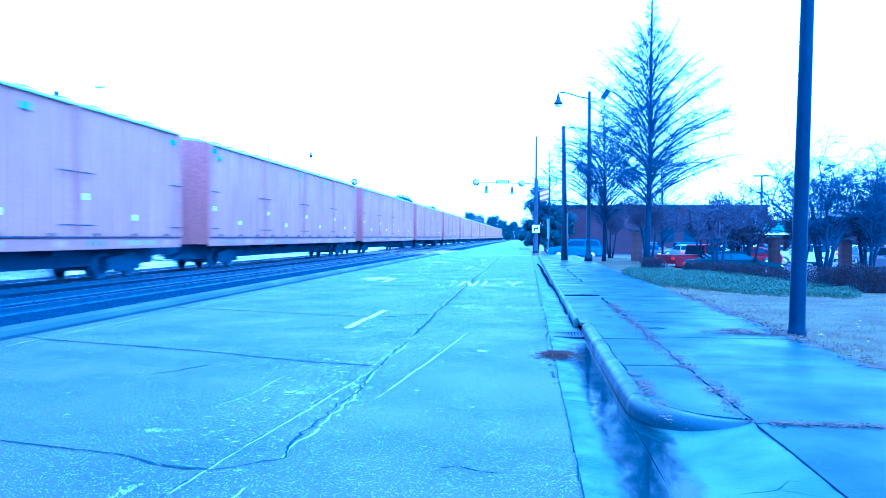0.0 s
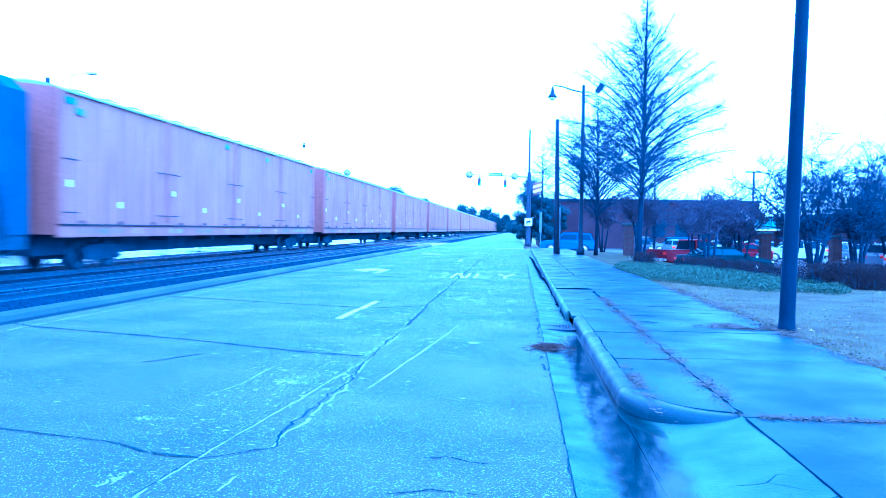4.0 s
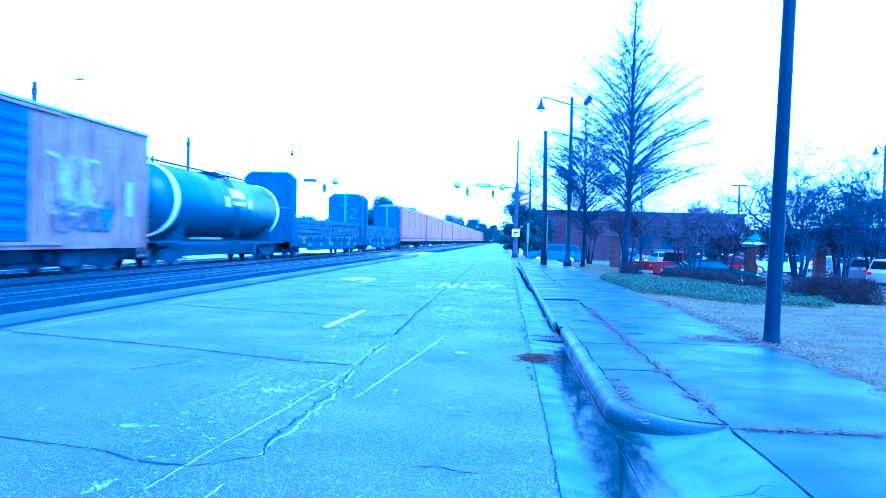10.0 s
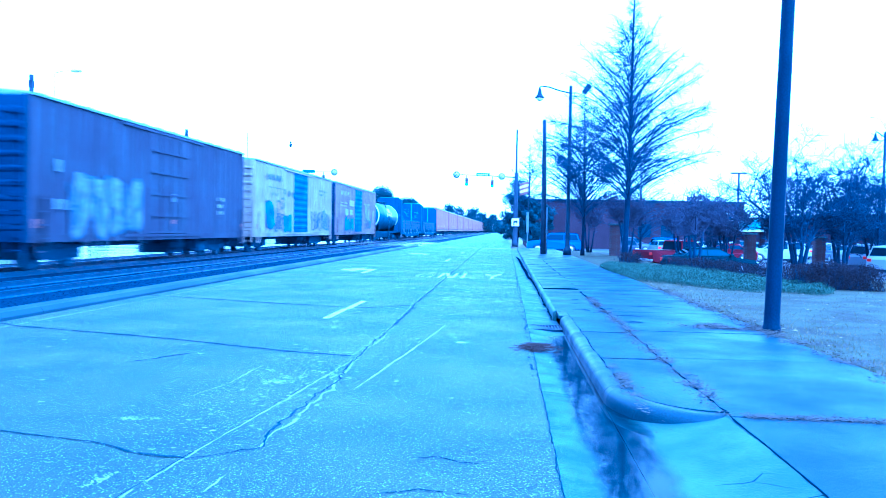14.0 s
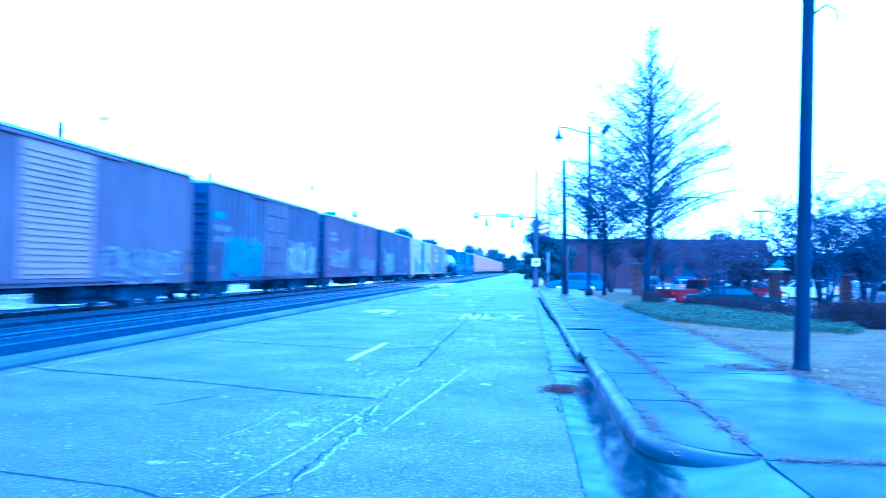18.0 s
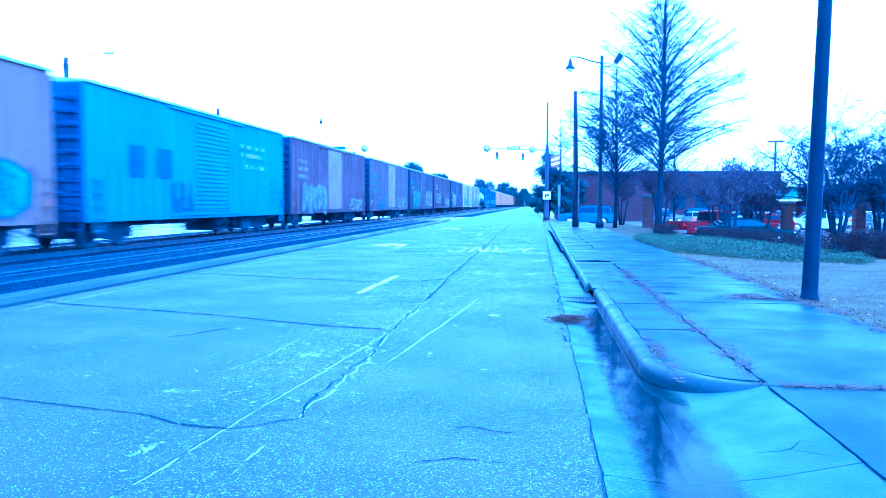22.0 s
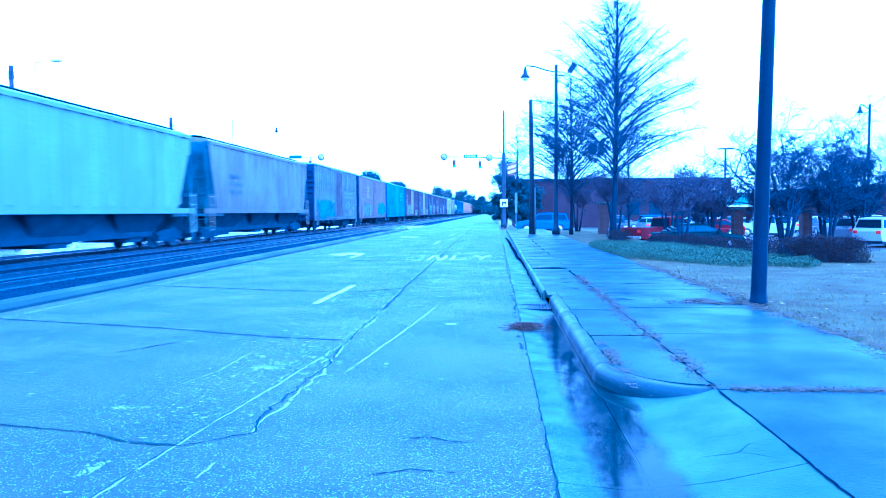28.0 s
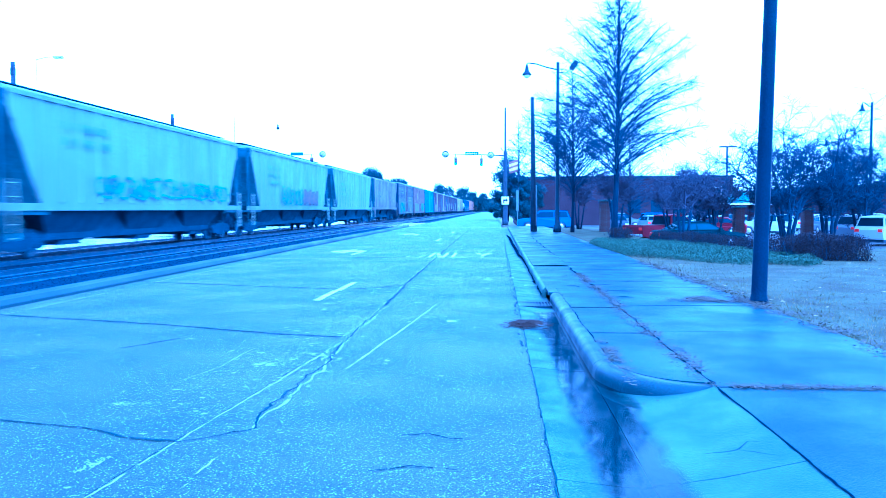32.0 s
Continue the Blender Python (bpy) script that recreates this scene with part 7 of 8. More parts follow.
# ---- parked vehicles ----
def paint(name, colour):
    return material(name, colour, 0.55, 0.06, 1.5, 30, 0.0, spec=0.02)


CAR_BLUE, CAR_TEAL, CAR_RED = paint("blue_car_paint", (0.006, 0.07, 0.2)), paint("teal_car_paint", (0.003, 0.017, 0.021)), paint("red_car_paint", (0.075, 0.011, 0.02))
CAR_WHITE, CAR_SILVER, CAR_DARK = paint("white_car_paint", (0.3, 0.31, 0.33)), paint("silver_car_paint", (0.13, 0.14, 0.16)), paint("dark_car_paint", (0.03, 0.035, 0.05))
SHAPES = {  # body outline, cabin outline, width, wheel places, wheel radius
    "sedan": ([(-2.35, 0.3), (-2.4, 0.75), (-2.25, 0.98), (-1.35, 1.02), (1.0, 0.98), (2.15, 0.82), (2.38, 0.62), (2.35, 0.28)], [(-1.75, 0.99), (-1.05, 1.4), (0.25, 1.42), (1.15, 0.97)], 0.9, (-1.42, 1.4), 0.32),
    "suv": ([(-2.2, 0.38), (-2.25, 0.9), (-2.15, 1.08), (1.0, 1.08), (2.1, 0.95), (2.28, 0.7), (2.25, 0.35)], [(-2.1, 1.06), (-1.9, 1.62), (0.3, 1.66), (1.2, 1.06)], 0.92, (-1.35, 1.38), 0.36),
    "pickup": ([(-2.8, 0.5), (-2.85, 1.05), (-2.8, 1.15), (-0.55, 1.15), (-0.5, 1.1), (1.5, 1.1), (2.6, 1.0), (2.75, 0.75), (2.7, 0.42)], [(-0.5, 1.12), (-0.4, 1.72), (0.75, 1.74), (1.5, 1.1)], 0.97, (-1.7, 1.75), 0.39),
    "hatch": ([(-1.95, 0.34), (-2.0, 0.85), (-1.9, 1.02), (0.8, 1.0), (1.85, 0.84), (2.02, 0.6), (2.0, 0.3)], [(-1.85, 1.0), (-1.6, 1.45), (0.2, 1.5), (1.1, 0.98)], 0.87, (-1.25, 1.25), 0.32),
}


def vehicle(shape, x, y, turn, colour, label, ground=None):
    body, cabin, half, axles, r = SHAPES[shape]
    car = thing("parked_" + shape, label, "pickup truck" if shape == "pickup" else "car", "parked cars", at=pose(x, y, LOT_Z if ground is None else ground, 0, 0, turn))
    bm = B()
    outline = []
    low = [p for p in body]
    start, end = low[0], low[-1]
    arches = []
    for a in axles:
        for k in range(9):
            t = math.pi * k / 8
            arches.append((a + (r + 0.06) * math.cos(math.pi - t), 0.34 + (r + 0.05) * math.sin(t)))
    outline = low + arches[::-1]
    profile(bm, outline, "y", -half, half)
    for v in bm.verts:
        if v.co.z > 0.75:
            v.co.y *= 0.95
        if abs(v.co.x) > abs(start[0]) - 0.3:
            v.co.y *= 0.93
    part("body", bm, colour, car)
    bm = B()
    profile(bm, cabin, "y", -half * 0.93, half * 0.93)
    top = max(p[1] for p in cabin)
    for v in bm.verts:
        v.co.y *= 1 - 0.2 * (v.co.z - 0.95) / (top - 0.95)
    part("cabin", bm, colour, car)
    (xa, za), (xb, zb), (xc, zc), (xd, zd) = cabin
    def slope(z, lo, hi):
        f = (z - lo[1]) / (hi[1] - lo[1])
        return lo[0] + (hi[0] - lo[0]) * f
    def wide(z):
        return half * 0.93 * (1 - 0.2 * (z - 0.95) / (top - 0.95))
    z0, z1 = max(za, zd) + 0.05, min(zb, zc) - 0.06
    mid = (xb + xc) / 2 + 0.02
    for s in (-1, 1):
        for quad in ([(slope(z0, cabin[0], cabin[1]) + 0.1, z0), (mid - 0.035, z0), (mid - 0.035, z1), (slope(z1, cabin[0], cabin[1]) + 0.1, z1)],
                     [(mid + 0.035, z0), (slope(z0, cabin[3], cabin[2]) - 0.1, z0), (slope(z1, cabin[3], cabin[2]) - 0.1, z1), (mid + 0.035, z1)]):
            bm = B()
            inner = [bm.verts.new((x, s * (wide(z) - 0.01), z)) for x, z in quad]
            outer = [bm.verts.new((x, s * (wide(z) + 0.008), z)) for x, z in quad]
            fs = [bm.faces.new(outer), bm.faces.new(inner[::-1])] + [bm.faces.new((outer[q], inner[q], inner[(q + 1) % 4], outer[(q + 1) % 4])) for q in range(4)]
            bmesh.ops.recalc_face_normals(bm, faces=fs)
            part("side_window", bm, GLASS, car, "dark side window")
    for lo, hi, out, name in ((cabin[0], cabin[1], -1, "rear_window"), (cabin[3], cabin[2], 1, "windscreen")):
        bm = B()
        rows = []
        for z in (z0, z1):
            x = slope(z, lo, hi)
            rows.append([bm.verts.new((x + out * 0.01, y, z + 0.008)) for y in (-wide(z) + 0.08, wide(z) - 0.08)])
        bm.faces.new((rows[0][0], rows[0][1], rows[1][1], rows[1][0]))
        bmesh.ops.solidify(bm, geom=bm.faces[:], thickness=0.012)
        part(name, bm, GLASS, car, "dark glass")
    bm = B()
    a, b = cabin[1], cabin[2]
    profile(bm, [(a[0] - 0.05, a[1] - 0.03), (a[0], a[1] + 0.025), ((a[0] + b[0]) / 2, top + 0.05), (b[0], b[1] + 0.025), (b[0] + 0.07, b[1] - 0.03)], "y", -half * 0.77, half * 0.77)
    part("roof", bm, colour, car)
    for ax in axles:
        for s in (-1, 1):
            bm = B()
            lathe(bm, [(r * 0.62, s * (half - 0.2)), (r, s * (half - 0.19)), (r, s * (half - 0.02)), (r * 0.62, s * half)], (ax, 0, r), 18, "y")
            w = part("wheel", bm, TYRE, car)
            bm = B()
            lathe(bm, [(0.03, s * (half - 0.0)), (r * 0.3, s * (half + 0.005)), (r * 0.6, s * (half + 0.004)), (r * 0.62, s * (half - 0.05))], (ax, 0, r), 18, "y")
            part("rim", bm, RIM, w)
    zl = body[2][1] - 0.22
    for s in (-1, 1):
        bm = B()
        box(bm, body[1][0] - 0.0, body[1][0] + 0.12, s * half * 0.72 - 0.14, s * half * 0.72 + 0.14, zl - 0.08, zl + 0.1, 0.02)
        part("tail_light", bm, LENS_RED, car)
        bm = B()
        box(bm, body[-2][0] - 0.16, body[-2][0] + 0.0, s * half * 0.7 - 0.16, s * half * 0.7 + 0.16, 0.6, 0.74, 0.02)
        part("headlight", bm, LENS_CLEAR, car)
        bm = B()
        box(bm, 0.75, 0.93, s * (half + 0.09) - 0.1, s * (half + 0.09) + 0.1, 1.0, 1.13, 0.03)
        part("mirror", bm, colour, car)
    if shape == "pickup":
        # flat black plate stands in for the shaded inside of the open bed
        bm = B()
        box(bm, -2.7, -0.62, -half * 0.8, half * 0.8, 1.154, 1.162)
        part("bed_liner", bm, BLACK, car, "flat dark plate painted as the bed's shaded inside")
        bm = B()
        box(bm, -2.93, -2.82, -half * 0.9, half * 0.9, 0.48, 0.62, 0.02)
        part("bumper", bm, RIM, car, "bright rear bumper")
    bm = B()
    box(bm, body[0][0] + 0.05, body[-1][0] - 0.05, -half * 0.9, half * 0.9, 0.2, 0.36)
    part("underbody", bm, BLACK, car)
    return car


vehicle("suv", 3.95, 64.2, 180, CAR_BLUE, "bright blue compact SUV at the driveway", -0.28)
vehicle("sedan", 10.85, 41.6, 8, CAR_TEAL, "dark teal sedan parked behind the hedge")
vehicle("pickup", 10.6, 47.9, 32, CAR_RED, "red pickup truck with an open bed")
vehicle("suv", 21.3, 62.0, 175, CAR_WHITE, "white compact crossover in the lot")
vehicle("sedan", 17.0, 60.5, 160, CAR_RED, "red sedan parked beside the white crossover")
vehicle("suv", 25.6, 53.0, 30, CAR_DARK, "dark SUV near the brick pillar")
vehicle("suv", 22.8, 45.5, 35, CAR_WHITE, "white SUV at the hedge's end")
vehicle("suv", 24.2, 50.5, 20, CAR_SILVER, "silver SUV in the near row")
lot_rng = random.Random(171)
for k in range(1, 9):
    vehicle(lot_rng.choice(("sedan", "suv", "hatch")), 8.5 + 3.1 * k, 74 + lot_rng.uniform(-0.5, 0.5), 90 + lot_rng.uniform(-4, 4) + 180 * (k % 2),
            lot_rng.choice((CAR_WHITE, CAR_WHITE, CAR_SILVER, CAR_DARK)), "car parked in the far row of the lot")
for k in range(1, 6):
    vehicle(lot_rng.choice(("sedan", "suv", "hatch")), 9.5 + 4.2 * k, 84 + lot_rng.uniform(-0.5, 0.5), lot_rng.uniform(-5, 5), lot_rng.choice((CAR_WHITE, CAR_SILVER, CAR_BLUE)), "car parked along the brick building")
for k in range(4):
    vehicle(lot_rng.choice(("sedan", "suv")), 27.5 + 3.2 * k, 66 + lot_rng.uniform(-0.5, 0.5), 90 + lot_rng.uniform(-4, 4), lot_rng.choice((CAR_WHITE, CAR_SILVER, CAR_BLUE)), "car parked before the far building")

# ---- brick pillars ----
def pillar(x, y, top, ground):
    p = thing("brick_pillar", "red brick gate pillar with a flat stone cap", "pillar", "brick pillars", at=pose(x, y, ground))
    bm = B()
    box(bm, -0.29, 0.29, -0.29, 0.29, 0, top - 0.1)
    part("core", bm, MORTAR, p)
    bm = B()
    box(bm, -0.38, 0.38, -0.38, 0.38, top - 0.1, top, 0.02)
    part("cap", bm, GUTTER, p, "pale stone cap")
    return p


pillars = [(pillar(6.75, 48.0, 2.05, 0.05), 2.05), (pillar(15.6, 50.0, 2.3, LOT_Z), 2.3), (pillar(19.9, 50.0, 2.15, LOT_Z), 2.15)]

# ---- buildings ----
def windows_on(parent, spots, w, h, axis, at, sill=True, trim=STUCCO):
    """Framed windows set into a wall. spots: (along, z) of lower left corners; axis: the wall's normal, at: its plane."""
    for s, z in spots:
        win = None
        def put(name, mat, a0, a1, z0, z1, d0, d1, par, label=""):
            bm = B()
            lo, hi = sorted((at + d0, at + d1))
            if axis == "y":
                box(bm, a0, a1, lo, hi, z0, z1)
            else:
                box(bm, lo, hi, a0, a1, z0, z1)
            return part(name, bm, mat, par, label)
        sign = -1 if axis == "y" else 1
        win = put("window", GLASS, s, s + w, z, z + h, sign * 0.0, sign * 0.03, parent, "dark window")
        put("frame", trim, s - 0.08, s + w + 0.08, z + h, z + h + 0.1, 0, sign * 0.09, win)
        put("frame", trim, s + w / 2 - 0.03, s + w / 2 + 0.03, z, z + h, sign * 0.03, sign * 0.06, win)
        if sill:
            put("sill", trim, s - 0.1, s + w + 0.1, z - 0.1, z, 0, sign * 0.12, win)


shop = thing("brick_building", "long low red-brick building with a flat roof", "building", kind="")
bm = B()
box(bm, 2.6, 30.4, 100, 125, -0.7, 5.5)
part("wall", bm, BRICK_FAR, shop)
bm = B()
box(bm, 2.4, 30.6, 99.8, 125.2, 5.5, 5.8)
part("parapet", bm, BLACK, shop, "dark metal roof edge")
bm = B()
box(bm, 2.7, 30.3, 100.1, 124.9, 5.502, 5.52)
part("roof", bm, ROOF_GREY, shop)
windows_on(shop, [(14 + 3.0 * k, 1.0) for k in range(5)], 1.6, 1.7, "y", 100, trim=BRICK_FAR)
bm = B()
box(bm, 27.0, 29.2, 99.6, 100, 3.3, 4.4, 0.03)
part("sign_box", bm, WHITE, shop, "white sign box on the wall")
bm = B()
box(bm, 27.5, 28.7, 99.55, 99.6, 3.5, 4.1)
part("sign_panel", bm, DOOR_BLUE, shop, "blue sign panel")

hall = thing("brick_building", "wide brick building behind the parking lot", "building")
bm = B()
profile(bm, [(30.5, 82), (34.5, 66), (70, 66), (70, 110), (30.5, 110)], "z", -0.7, 3.4)
part("wall", bm, BRICK_FAR, hall)
bm = B()
profile(bm, [(30.3, 82), (34.35, 65.8), (70.2, 65.8), (70.2, 110.2), (30.3, 110.2)], "z", 3.4, 3.65)
part("parapet", bm, BLACK, hall, "dark roof edge")
windows_on(hall, [(36 + 3.2 * k, 0.6) for k in range(8)], 1.7, 1.6, "y", 66, trim=BRICK_FAR)

pav = thing("pavilion", "small pavilion with a hipped green metal roof on brick posts", "pavilion", at=pose(21.8, 70, LOT_Z))
for sx in (-1.6, 1.6):
    for sy in (-1.6, 1.6):
        bm = B()
        box(bm, sx - 0.22, sx + 0.22, sy - 0.22, sy + 0.22, 0, 2.6)
        part("post", bm, BRICK_FAR, pav)
bm = B()
v = [bm.verts.new(p) for p in ((-2.4, -2.4, 2.55), (2.4, -2.4, 2.55), (2.4, 2.4, 2.55), (-2.4, 2.4, 2.55), (-0.6, 0, 3.65), (0.6, 0, 3.65))]
for f in ((0, 1, 5, 4), (1, 2, 5), (2, 3, 4, 5), (3, 0, 4), (3, 2, 1, 0)):
    bm.faces.new([v[i] for i in f])
part("roof", bm, ROOF_TEAL, pav)
bm = B()
for sy in (-2.42, 2.42):
    box(bm, -2.45, 2.45, sy - 0.05, sy + 0.05, 2.45, 2.62)
for sx in (-2.42, 2.42):
    box(bm, sx - 0.05, sx + 0.05, -2.45, 2.45, 2.45, 2.62)
part("fascia", bm, WHITE, pav)
for k in range(9):
    x = -2.1 + k * 0.525
    bm = B()
    tube(bm, (x, -2.4, 2.57), (max(-0.6, min(0.6, x)), -0.05 - 0.0 * k, 3.67), 0.025, n=4)
    part("roof_seam", bm, ROOF_TEAL, pav)

# beyond the railway
office = thing("office_block", "pale three-storey block with bands of windows", "building")
bm = B()
box(bm, -75, -46.2, 38, 70.5, -0.7, 10.1)
part("wall", bm, STUCCO, office)
bm = B()
box(bm, -75.2, -46.0, 37.8, 70.7, 10.1, 10.35)
part("roof", bm, ROOF_GREY, office)
for z in (1.4, 4.7, 7.9):
    windows_on(office, [(40.5 + 2.05 * k, z) for k in range(14)], 1.35, 1.3, "x", -46.2)

for x, y, top, r, label in ((-33.2, 50, 12.4, 0.2, "tall weathered pole behind the railway"), (-41.2, 60, 11.2, 0.12, "thin pole before the office block"),
                            (-36.4, 60, 11.1, 0.16, "weathered pole behind the railway"), (-35.9, 60, 8.2, 0.12, "shorter pole among shrubs"), (-30.8, 70, 11.3, 0.2, "stout pole beside the gantry")):
    p = thing("line_pole", label, "pole", "poles behind the railway", at=pose(x, y, -0.65))
    bm = B()
    path_tube(bm, [(0, 0, 0), (0.02, 0, top * 0.5), (0, 0, top)], [r, r * 0.85, r * 0.65], 10)
    part("shaft", bm, WOOD_POLE, p)
    if top > 11:
        bm = B()
        box(bm, -0.1, 0.1, -0.16, 0.16, top - 0.9, top - 0.4, 0.03)
        part("pole_box", bm, WOOD_POLE, p)
lampp = thing("cobra_lamp", "street lamp with a short outreach arm", "street lamp", at=pose(-35.4, 57.8, -0.65))
bm = B()
tube(bm, (0, 0, 0), (0, 0, 9.6), 0.1, 0.06, n=8)
part("shaft", bm, GALV, lampp)
bm = B()
path_tube(bm, [(0, 0, 9.3), (-0.8, 0, 9.7), (-1.4, 0, 9.7)], [0.04, 0.04, 0.04], 6)
box(bm, -1.9, -1.2, -0.15, 0.15, 9.6, 9.76, 0.04)
part("lamp_head", bm, BLACK, lampp)

gantry = thing("rail_gantry", "lattice steel signal gantry beside the railway", "gantry", at=pose(0, 0, -0.65))
for x, y in ((-37.4, 75), (-36.8, 75), (-39.3, 101), (-38.7, 101)):
    bm = B()
    box(bm, x - 0.09, x + 0.09, y - 0.09, y + 0.09, 0, 10.0)
    part("post", bm, GANTRY, gantry)
for x0, y0, x1, y1, n in ((-37.4, 75, -36.8, 75, 12), (-39.3, 101, -38.7, 101, 12)):
    bm = B()
    for k in range(n):
        za, zb = 0.4 + k * 0.78, 0.4 + (k + 1) * 0.78
        tube(bm, (x0 if k % 2 else x1, y0, za), (x1 if k % 2 else x0, y0, zb), 0.035, n=4)
    part("lacing", bm, GANTRY, gantry)
bm = B()
for z in (8.0, 9.2):
    tube(bm, (-37.1, 75, z), (-39.0, 101, z), 0.08, n=6)
for k in range(18):
    f, g = k / 18, (k + 1) / 18
    za, zb = (8.0, 9.2) if k % 2 else (9.2, 8.0)
    tube(bm, (-37.1 - 1.9 * f, 75 + 26 * f, za), (-37.1 - 1.9 * g, 75 + 26 * g, zb), 0.045, n=4)
part("truss", bm, GANTRY, gantry)
for f in (0.29, 0.36, 0.61, 0.68, 0.76, 0.85, 0.92):
    bm = B()
    x, y = -37.1 - 1.9 * f, 75 + 26 * f
    lathe(bm, [(0.04, 8.3), (0.16, 8.32), (0.2, 8.55), (0.14, 8.75), (0.04, 8.82)], (x, y, 0), 10)
    box(bm, x - 0.05, x + 0.05, y - 0.32, y + 0.32, 8.5, 8.62)
    part("signal_lantern", bm, GANTRY, gantry)

works = thing("industrial_building", "pale stepped industrial building beyond the railway", "building")
for x0, x1, y0, y1, top in ((-61.6, -57.3, 130, 150, 10.4), (-57.3, -54.2, 132, 150, 8.4), (-54.2, -50.2, 129, 150, 9.4), (-50.2, -44.0, 131, 150, 6.6)):
    bm = B()
    box(bm, x0, x1, y0, y1, -0.75, top)
    part("wall", bm, STUCCO, works)
    bm = B()
    box(bm, x0 - 0.15, x1 + 0.15 if x1 > -45 else x1 - 0.01, y0 - 0.15, y1 + 0.1, top, top + 0.25)
    part("roof", bm, ROOF_GREY, works)
    windows_on(works, [(x0 + 0.5 + 1.4 * k, z) for k in range(int((x1 - x0) / 1.5)) for z in (top - 2.0, top - 4.2)], 0.9, 1.1, "y", y0)
bm = B()
lathe(bm, [(0.35, 10.65), (0.3, 12.4), (0.36, 12.5)], (-58.6, 138, 0), 12)
part("vent_stack", bm, GALV, works)
shed = thing("warehouse", "low pale shed with a shallow curved roof beyond the railway", "building")
bm = B()
box(bm, -60.4, -54.4, 106, 114, -0.75, 5.2)
part("wall", bm, STUCCO, shed)
bm = B()
profile(bm, [(-60.7, 5.2)] + [(-57.4 - 3.3 * math.cos(math.pi * k / 8), 5.25 + 0.95 * math.sin(math.pi * k / 8)) for k in range(9)] + [(-54.1, 5.2)], "y", 105.8, 114.2)
part("roof", bm, ROOF_GREY, shed)
leaf_tree("roadside_tree", "shrubby tree beside the warehouse", -50.5, 112, -0.6, 6.0, 3.2, 149, 2000)
leaf_tree("roadside_tree", "low scrub along the far side of the railway", -38.0, 74, -0.6, 3.6, 3.0, 150, 2000)

mast = thing("signal_mast", "thin traffic-signal mast over the cross street", "traffic signal", at=pose(-24.8, 70, -0.02))
bm = B()
lathe(bm, [(0.16, 0), (0.14, 6.9), (0.05, 7.0), (0.03, 10.4)], n=10)
part("shaft", bm, GALV, mast)
bm = B()
path_tube(bm, [(0, 0, 6.6), (4, 0, 6.72), (8.6, 0, 6.8)], [0.05, 0.035, 0.025], 7)
part("mast_arm", bm, GALV, mast)
bm = B()
box(bm, 5.4, 6.6, -0.05, -0.03, 6.66, 6.95, 0.02)
part("street_sign", bm, GREEN_SIGN, mast, "green street-name plate")
round_sign(mast, 8.45, 6.75, 0.32)
signal_head(mast, 3.2, 6.35)
signal_head(mast, 7.4, 6.45)

l = thing("pale_street_lamp", "slim pale street lamp behind the train", "street lamp", at=pose(-25.2, 40, -0.04))
bm = B()
tube(bm, (0, 0, 0), (0, 0, 9.85), 0.035, 0.018, n=8)
path_tube(bm, [(0, 0, 9.85), (0.55, 0, 9.97), (1.1, 0, 9.98)], [0.016, 0.014, 0.012], 6)
part("shaft", bm, WHITE, l)
bm = B()
box(bm, 1.02, 1.5, -0.13, 0.13, 9.9, 10.02, 0.04)
part("lamp_head", bm, GALV, l)
l = thing("lantern_pole", "very slim pale pole with a small dark lantern", "street lamp", at=pose(-17.65, 60, -0.04))
bm = B()
tube(bm, (0, 0, 0), (0, 0, 8.1), 0.03, 0.008, n=8)
part("shaft", bm, WHITE, l)
bm = B()
lathe(bm, [(0.03, 8.05), (0.13, 8.08), (0.1, 8.25), (0.05, 8.3), (0.07, 8.42), (0.02, 8.48)], (0, 0, 0), 10)
part("lantern", bm, BLACK, l, "small dark lantern")

# bridge across the street's far end
bridge = thing("overpass", "low concrete overpass across the far end of the street", "bridge")
bm = B()
box(bm, -70, 60, 440, 452, 5.0, 6.6)
part("deck", bm, GUTTER, bridge)
bm = B()
box(bm, -70, 60, 439.8, 440.0, 6.6, 7.6)
part("parapet", bm, KERB, bridge)
for x in (-40, -22, 9, 22, 40):
    bm = B()
    box(bm, x - 0.7, x + 0.7, 444, 448, -0.65, 5.0)
    part("pier", bm, GUTTER, bridge)

# ---- pieces of the large surfaces ----
bm = B()
box(bm, -1.3, 1.3, -0.115, 0.115, -0.17, -0.035 + RAIL_TOP - 0.12, 0.012)
TIE_MESH = mesh_of("tie", bm, TIE)
tie_rng = random.Random(9)
for centre, lo, hi in ((TRACK_NEAR, 8, 65.5), (TRACK_TRAIN, 14, 65.5)):
    y = lo
    while y < hi:
        ob = part("tie", TIE_MESH, TIE, tracks[centre])
        ob.location = (centre + tie_rng.uniform(-0.03, 0.03), y, 0.0)
        ob.rotation_euler = (0, 0, tie_rng.uniform(-0.012, 0.012))
        y += 0.52

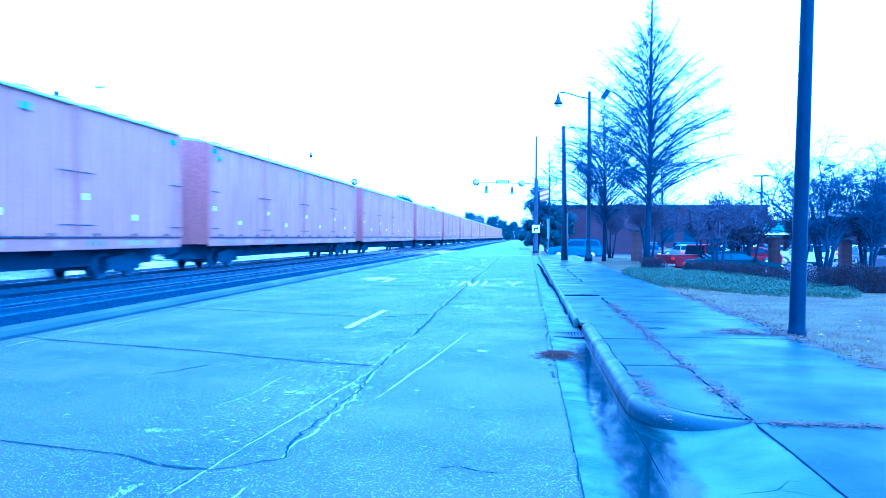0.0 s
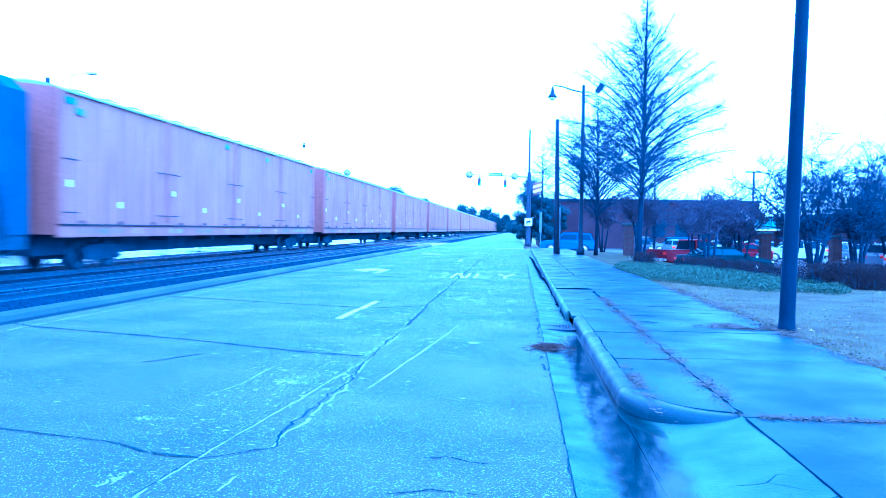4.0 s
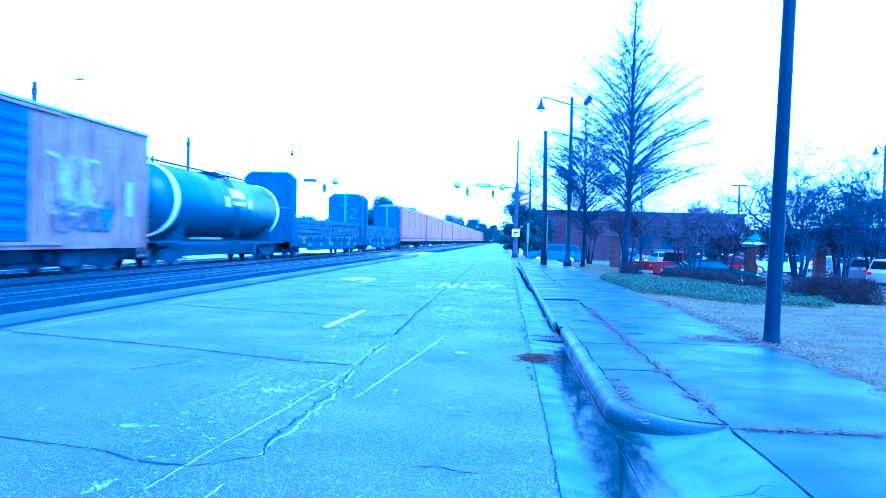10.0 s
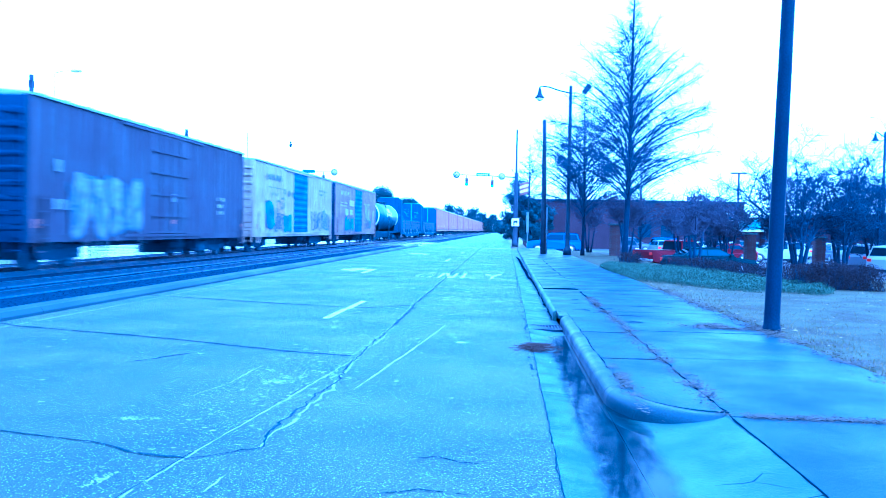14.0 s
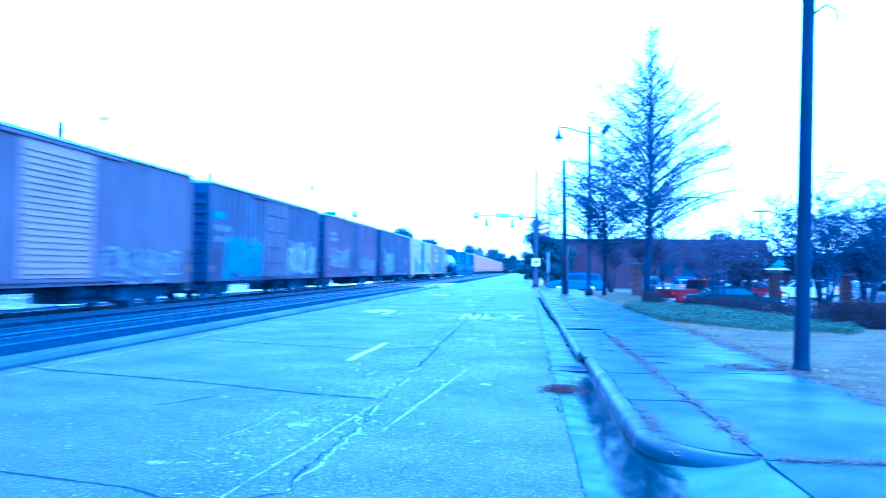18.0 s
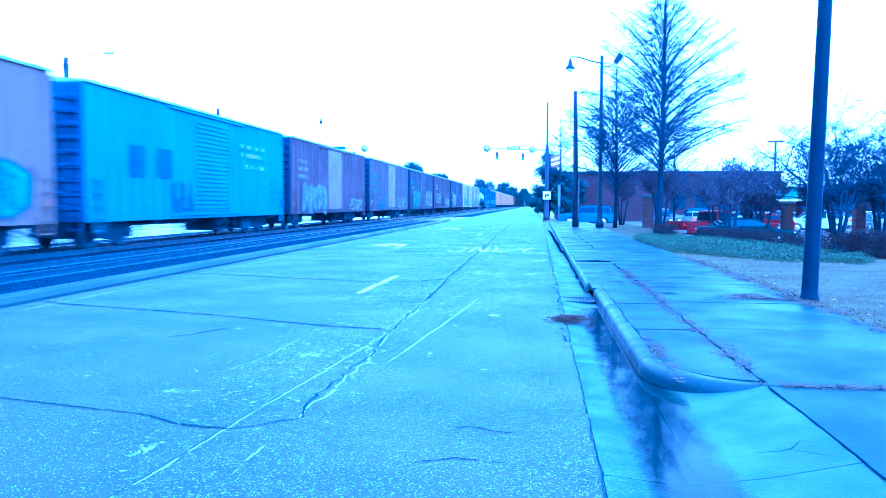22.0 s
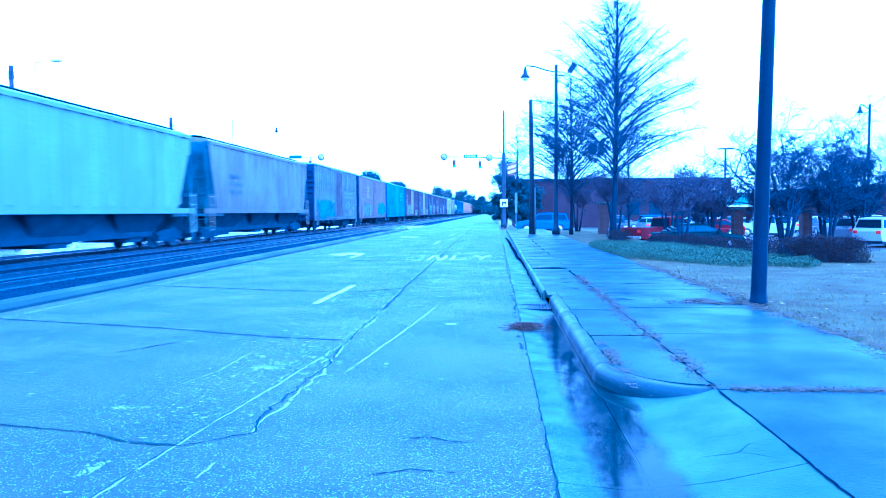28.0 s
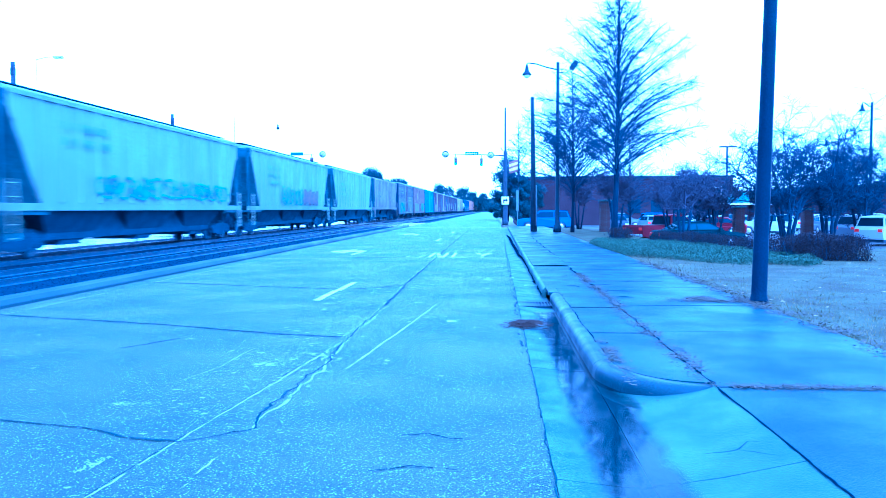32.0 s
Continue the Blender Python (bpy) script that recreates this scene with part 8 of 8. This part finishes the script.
stone_rng = random.Random(10)
verts, faces = [], []
for _ in range(15000):
    y = 7 + 38 * stone_rng.random() ** 1.6
    x = stone_rng.uniform(-13.6, -8.2)
    s, b = stone_rng.uniform(0.018, 0.042), len(verts)
    z = -0.045 + stone_rng.uniform(-0.01, 0.02)
    a = stone_rng.uniform(0, 6.3)
    for k in range(3):
        t = a + 2.1 * k
        verts.append((x + s * math.cos(t), y + s * math.sin(t), z))
    verts.append((x + stone_rng.uniform(-0.3, 0.3) * s, y, z + s * 0.7))
    faces += [(b, b + 1, b + 3), (b + 1, b + 2, b + 3), (b + 2, b, b + 3)]
me = quad_mesh("ballast_stones", verts, faces)
me.materials.append(BALLAST)
solid("ballast_stones", me, BALLAST, "loose dark ballast stones between the rails", "ballast", kind="stuff")

bm = B()
box(bm, -0.095, 0.095, -0.01, 0.012, -0.03, 0.03)
BRICK_MESH = mesh_of("brick", bm, BRICK)
for p, top in pillars:
    for row in range(int((top - 0.12) / 0.075)):
        z = 0.05 + row * 0.075
        for k in range(3):
            ob = part("brick", BRICK_MESH, BRICK, p)
            ob.location = (-0.2 + 0.2 * k + (0.05 if row % 2 else -0.05) * (1 if k < 2 else 0), -0.292, z)
        for k in range(3):
            ob = part("brick", BRICK_MESH, BRICK, p)
            ob.location = (-0.292, -0.2 + 0.2 * k + (0.05 if row % 2 else -0.05) * (1 if k < 2 else 0), z)
            ob.rotation_euler = (0, 0, -math.pi / 2)


# ---- movement ----
def along(t):
    for (t0, p0), (t1, p1) in zip(P_ROWS, P_ROWS[1:]):
        if t <= t1:
            return p0 + (p1 - p0) * (t - t0) / (t1 - t0)
    return P_ROWS[-1][1]


def motions():
    for car, u in train_cars:
        walk(car, [(t, pose(TRACK_TRAIN, u + p, RAIL_TOP)) for t, p in P_ROWS])
    # the wheels roll on the rails; wheels in the same place of a truck turn alike
    keyed = {}
    for wheel, dy in wheel_pairs:
        if dy not in keyed:
            rows = []
            for k in range(0, 32 * FPS + 1):
                turn = math.degrees(along(k / FPS) / WHEEL_R) % 360
                rows.append((k / FPS, pose(0, dy, WHEEL_R, -turn)))
            walk(wheel, rows)
            keyed[dy] = wheel.animation_data
        else:
            wheel.rotation_mode = "QUATERNION"
            data = wheel.animation_data_create()
            data.action = keyed[dy].action
            data.action_slot = keyed[dy].action_slot


motions()
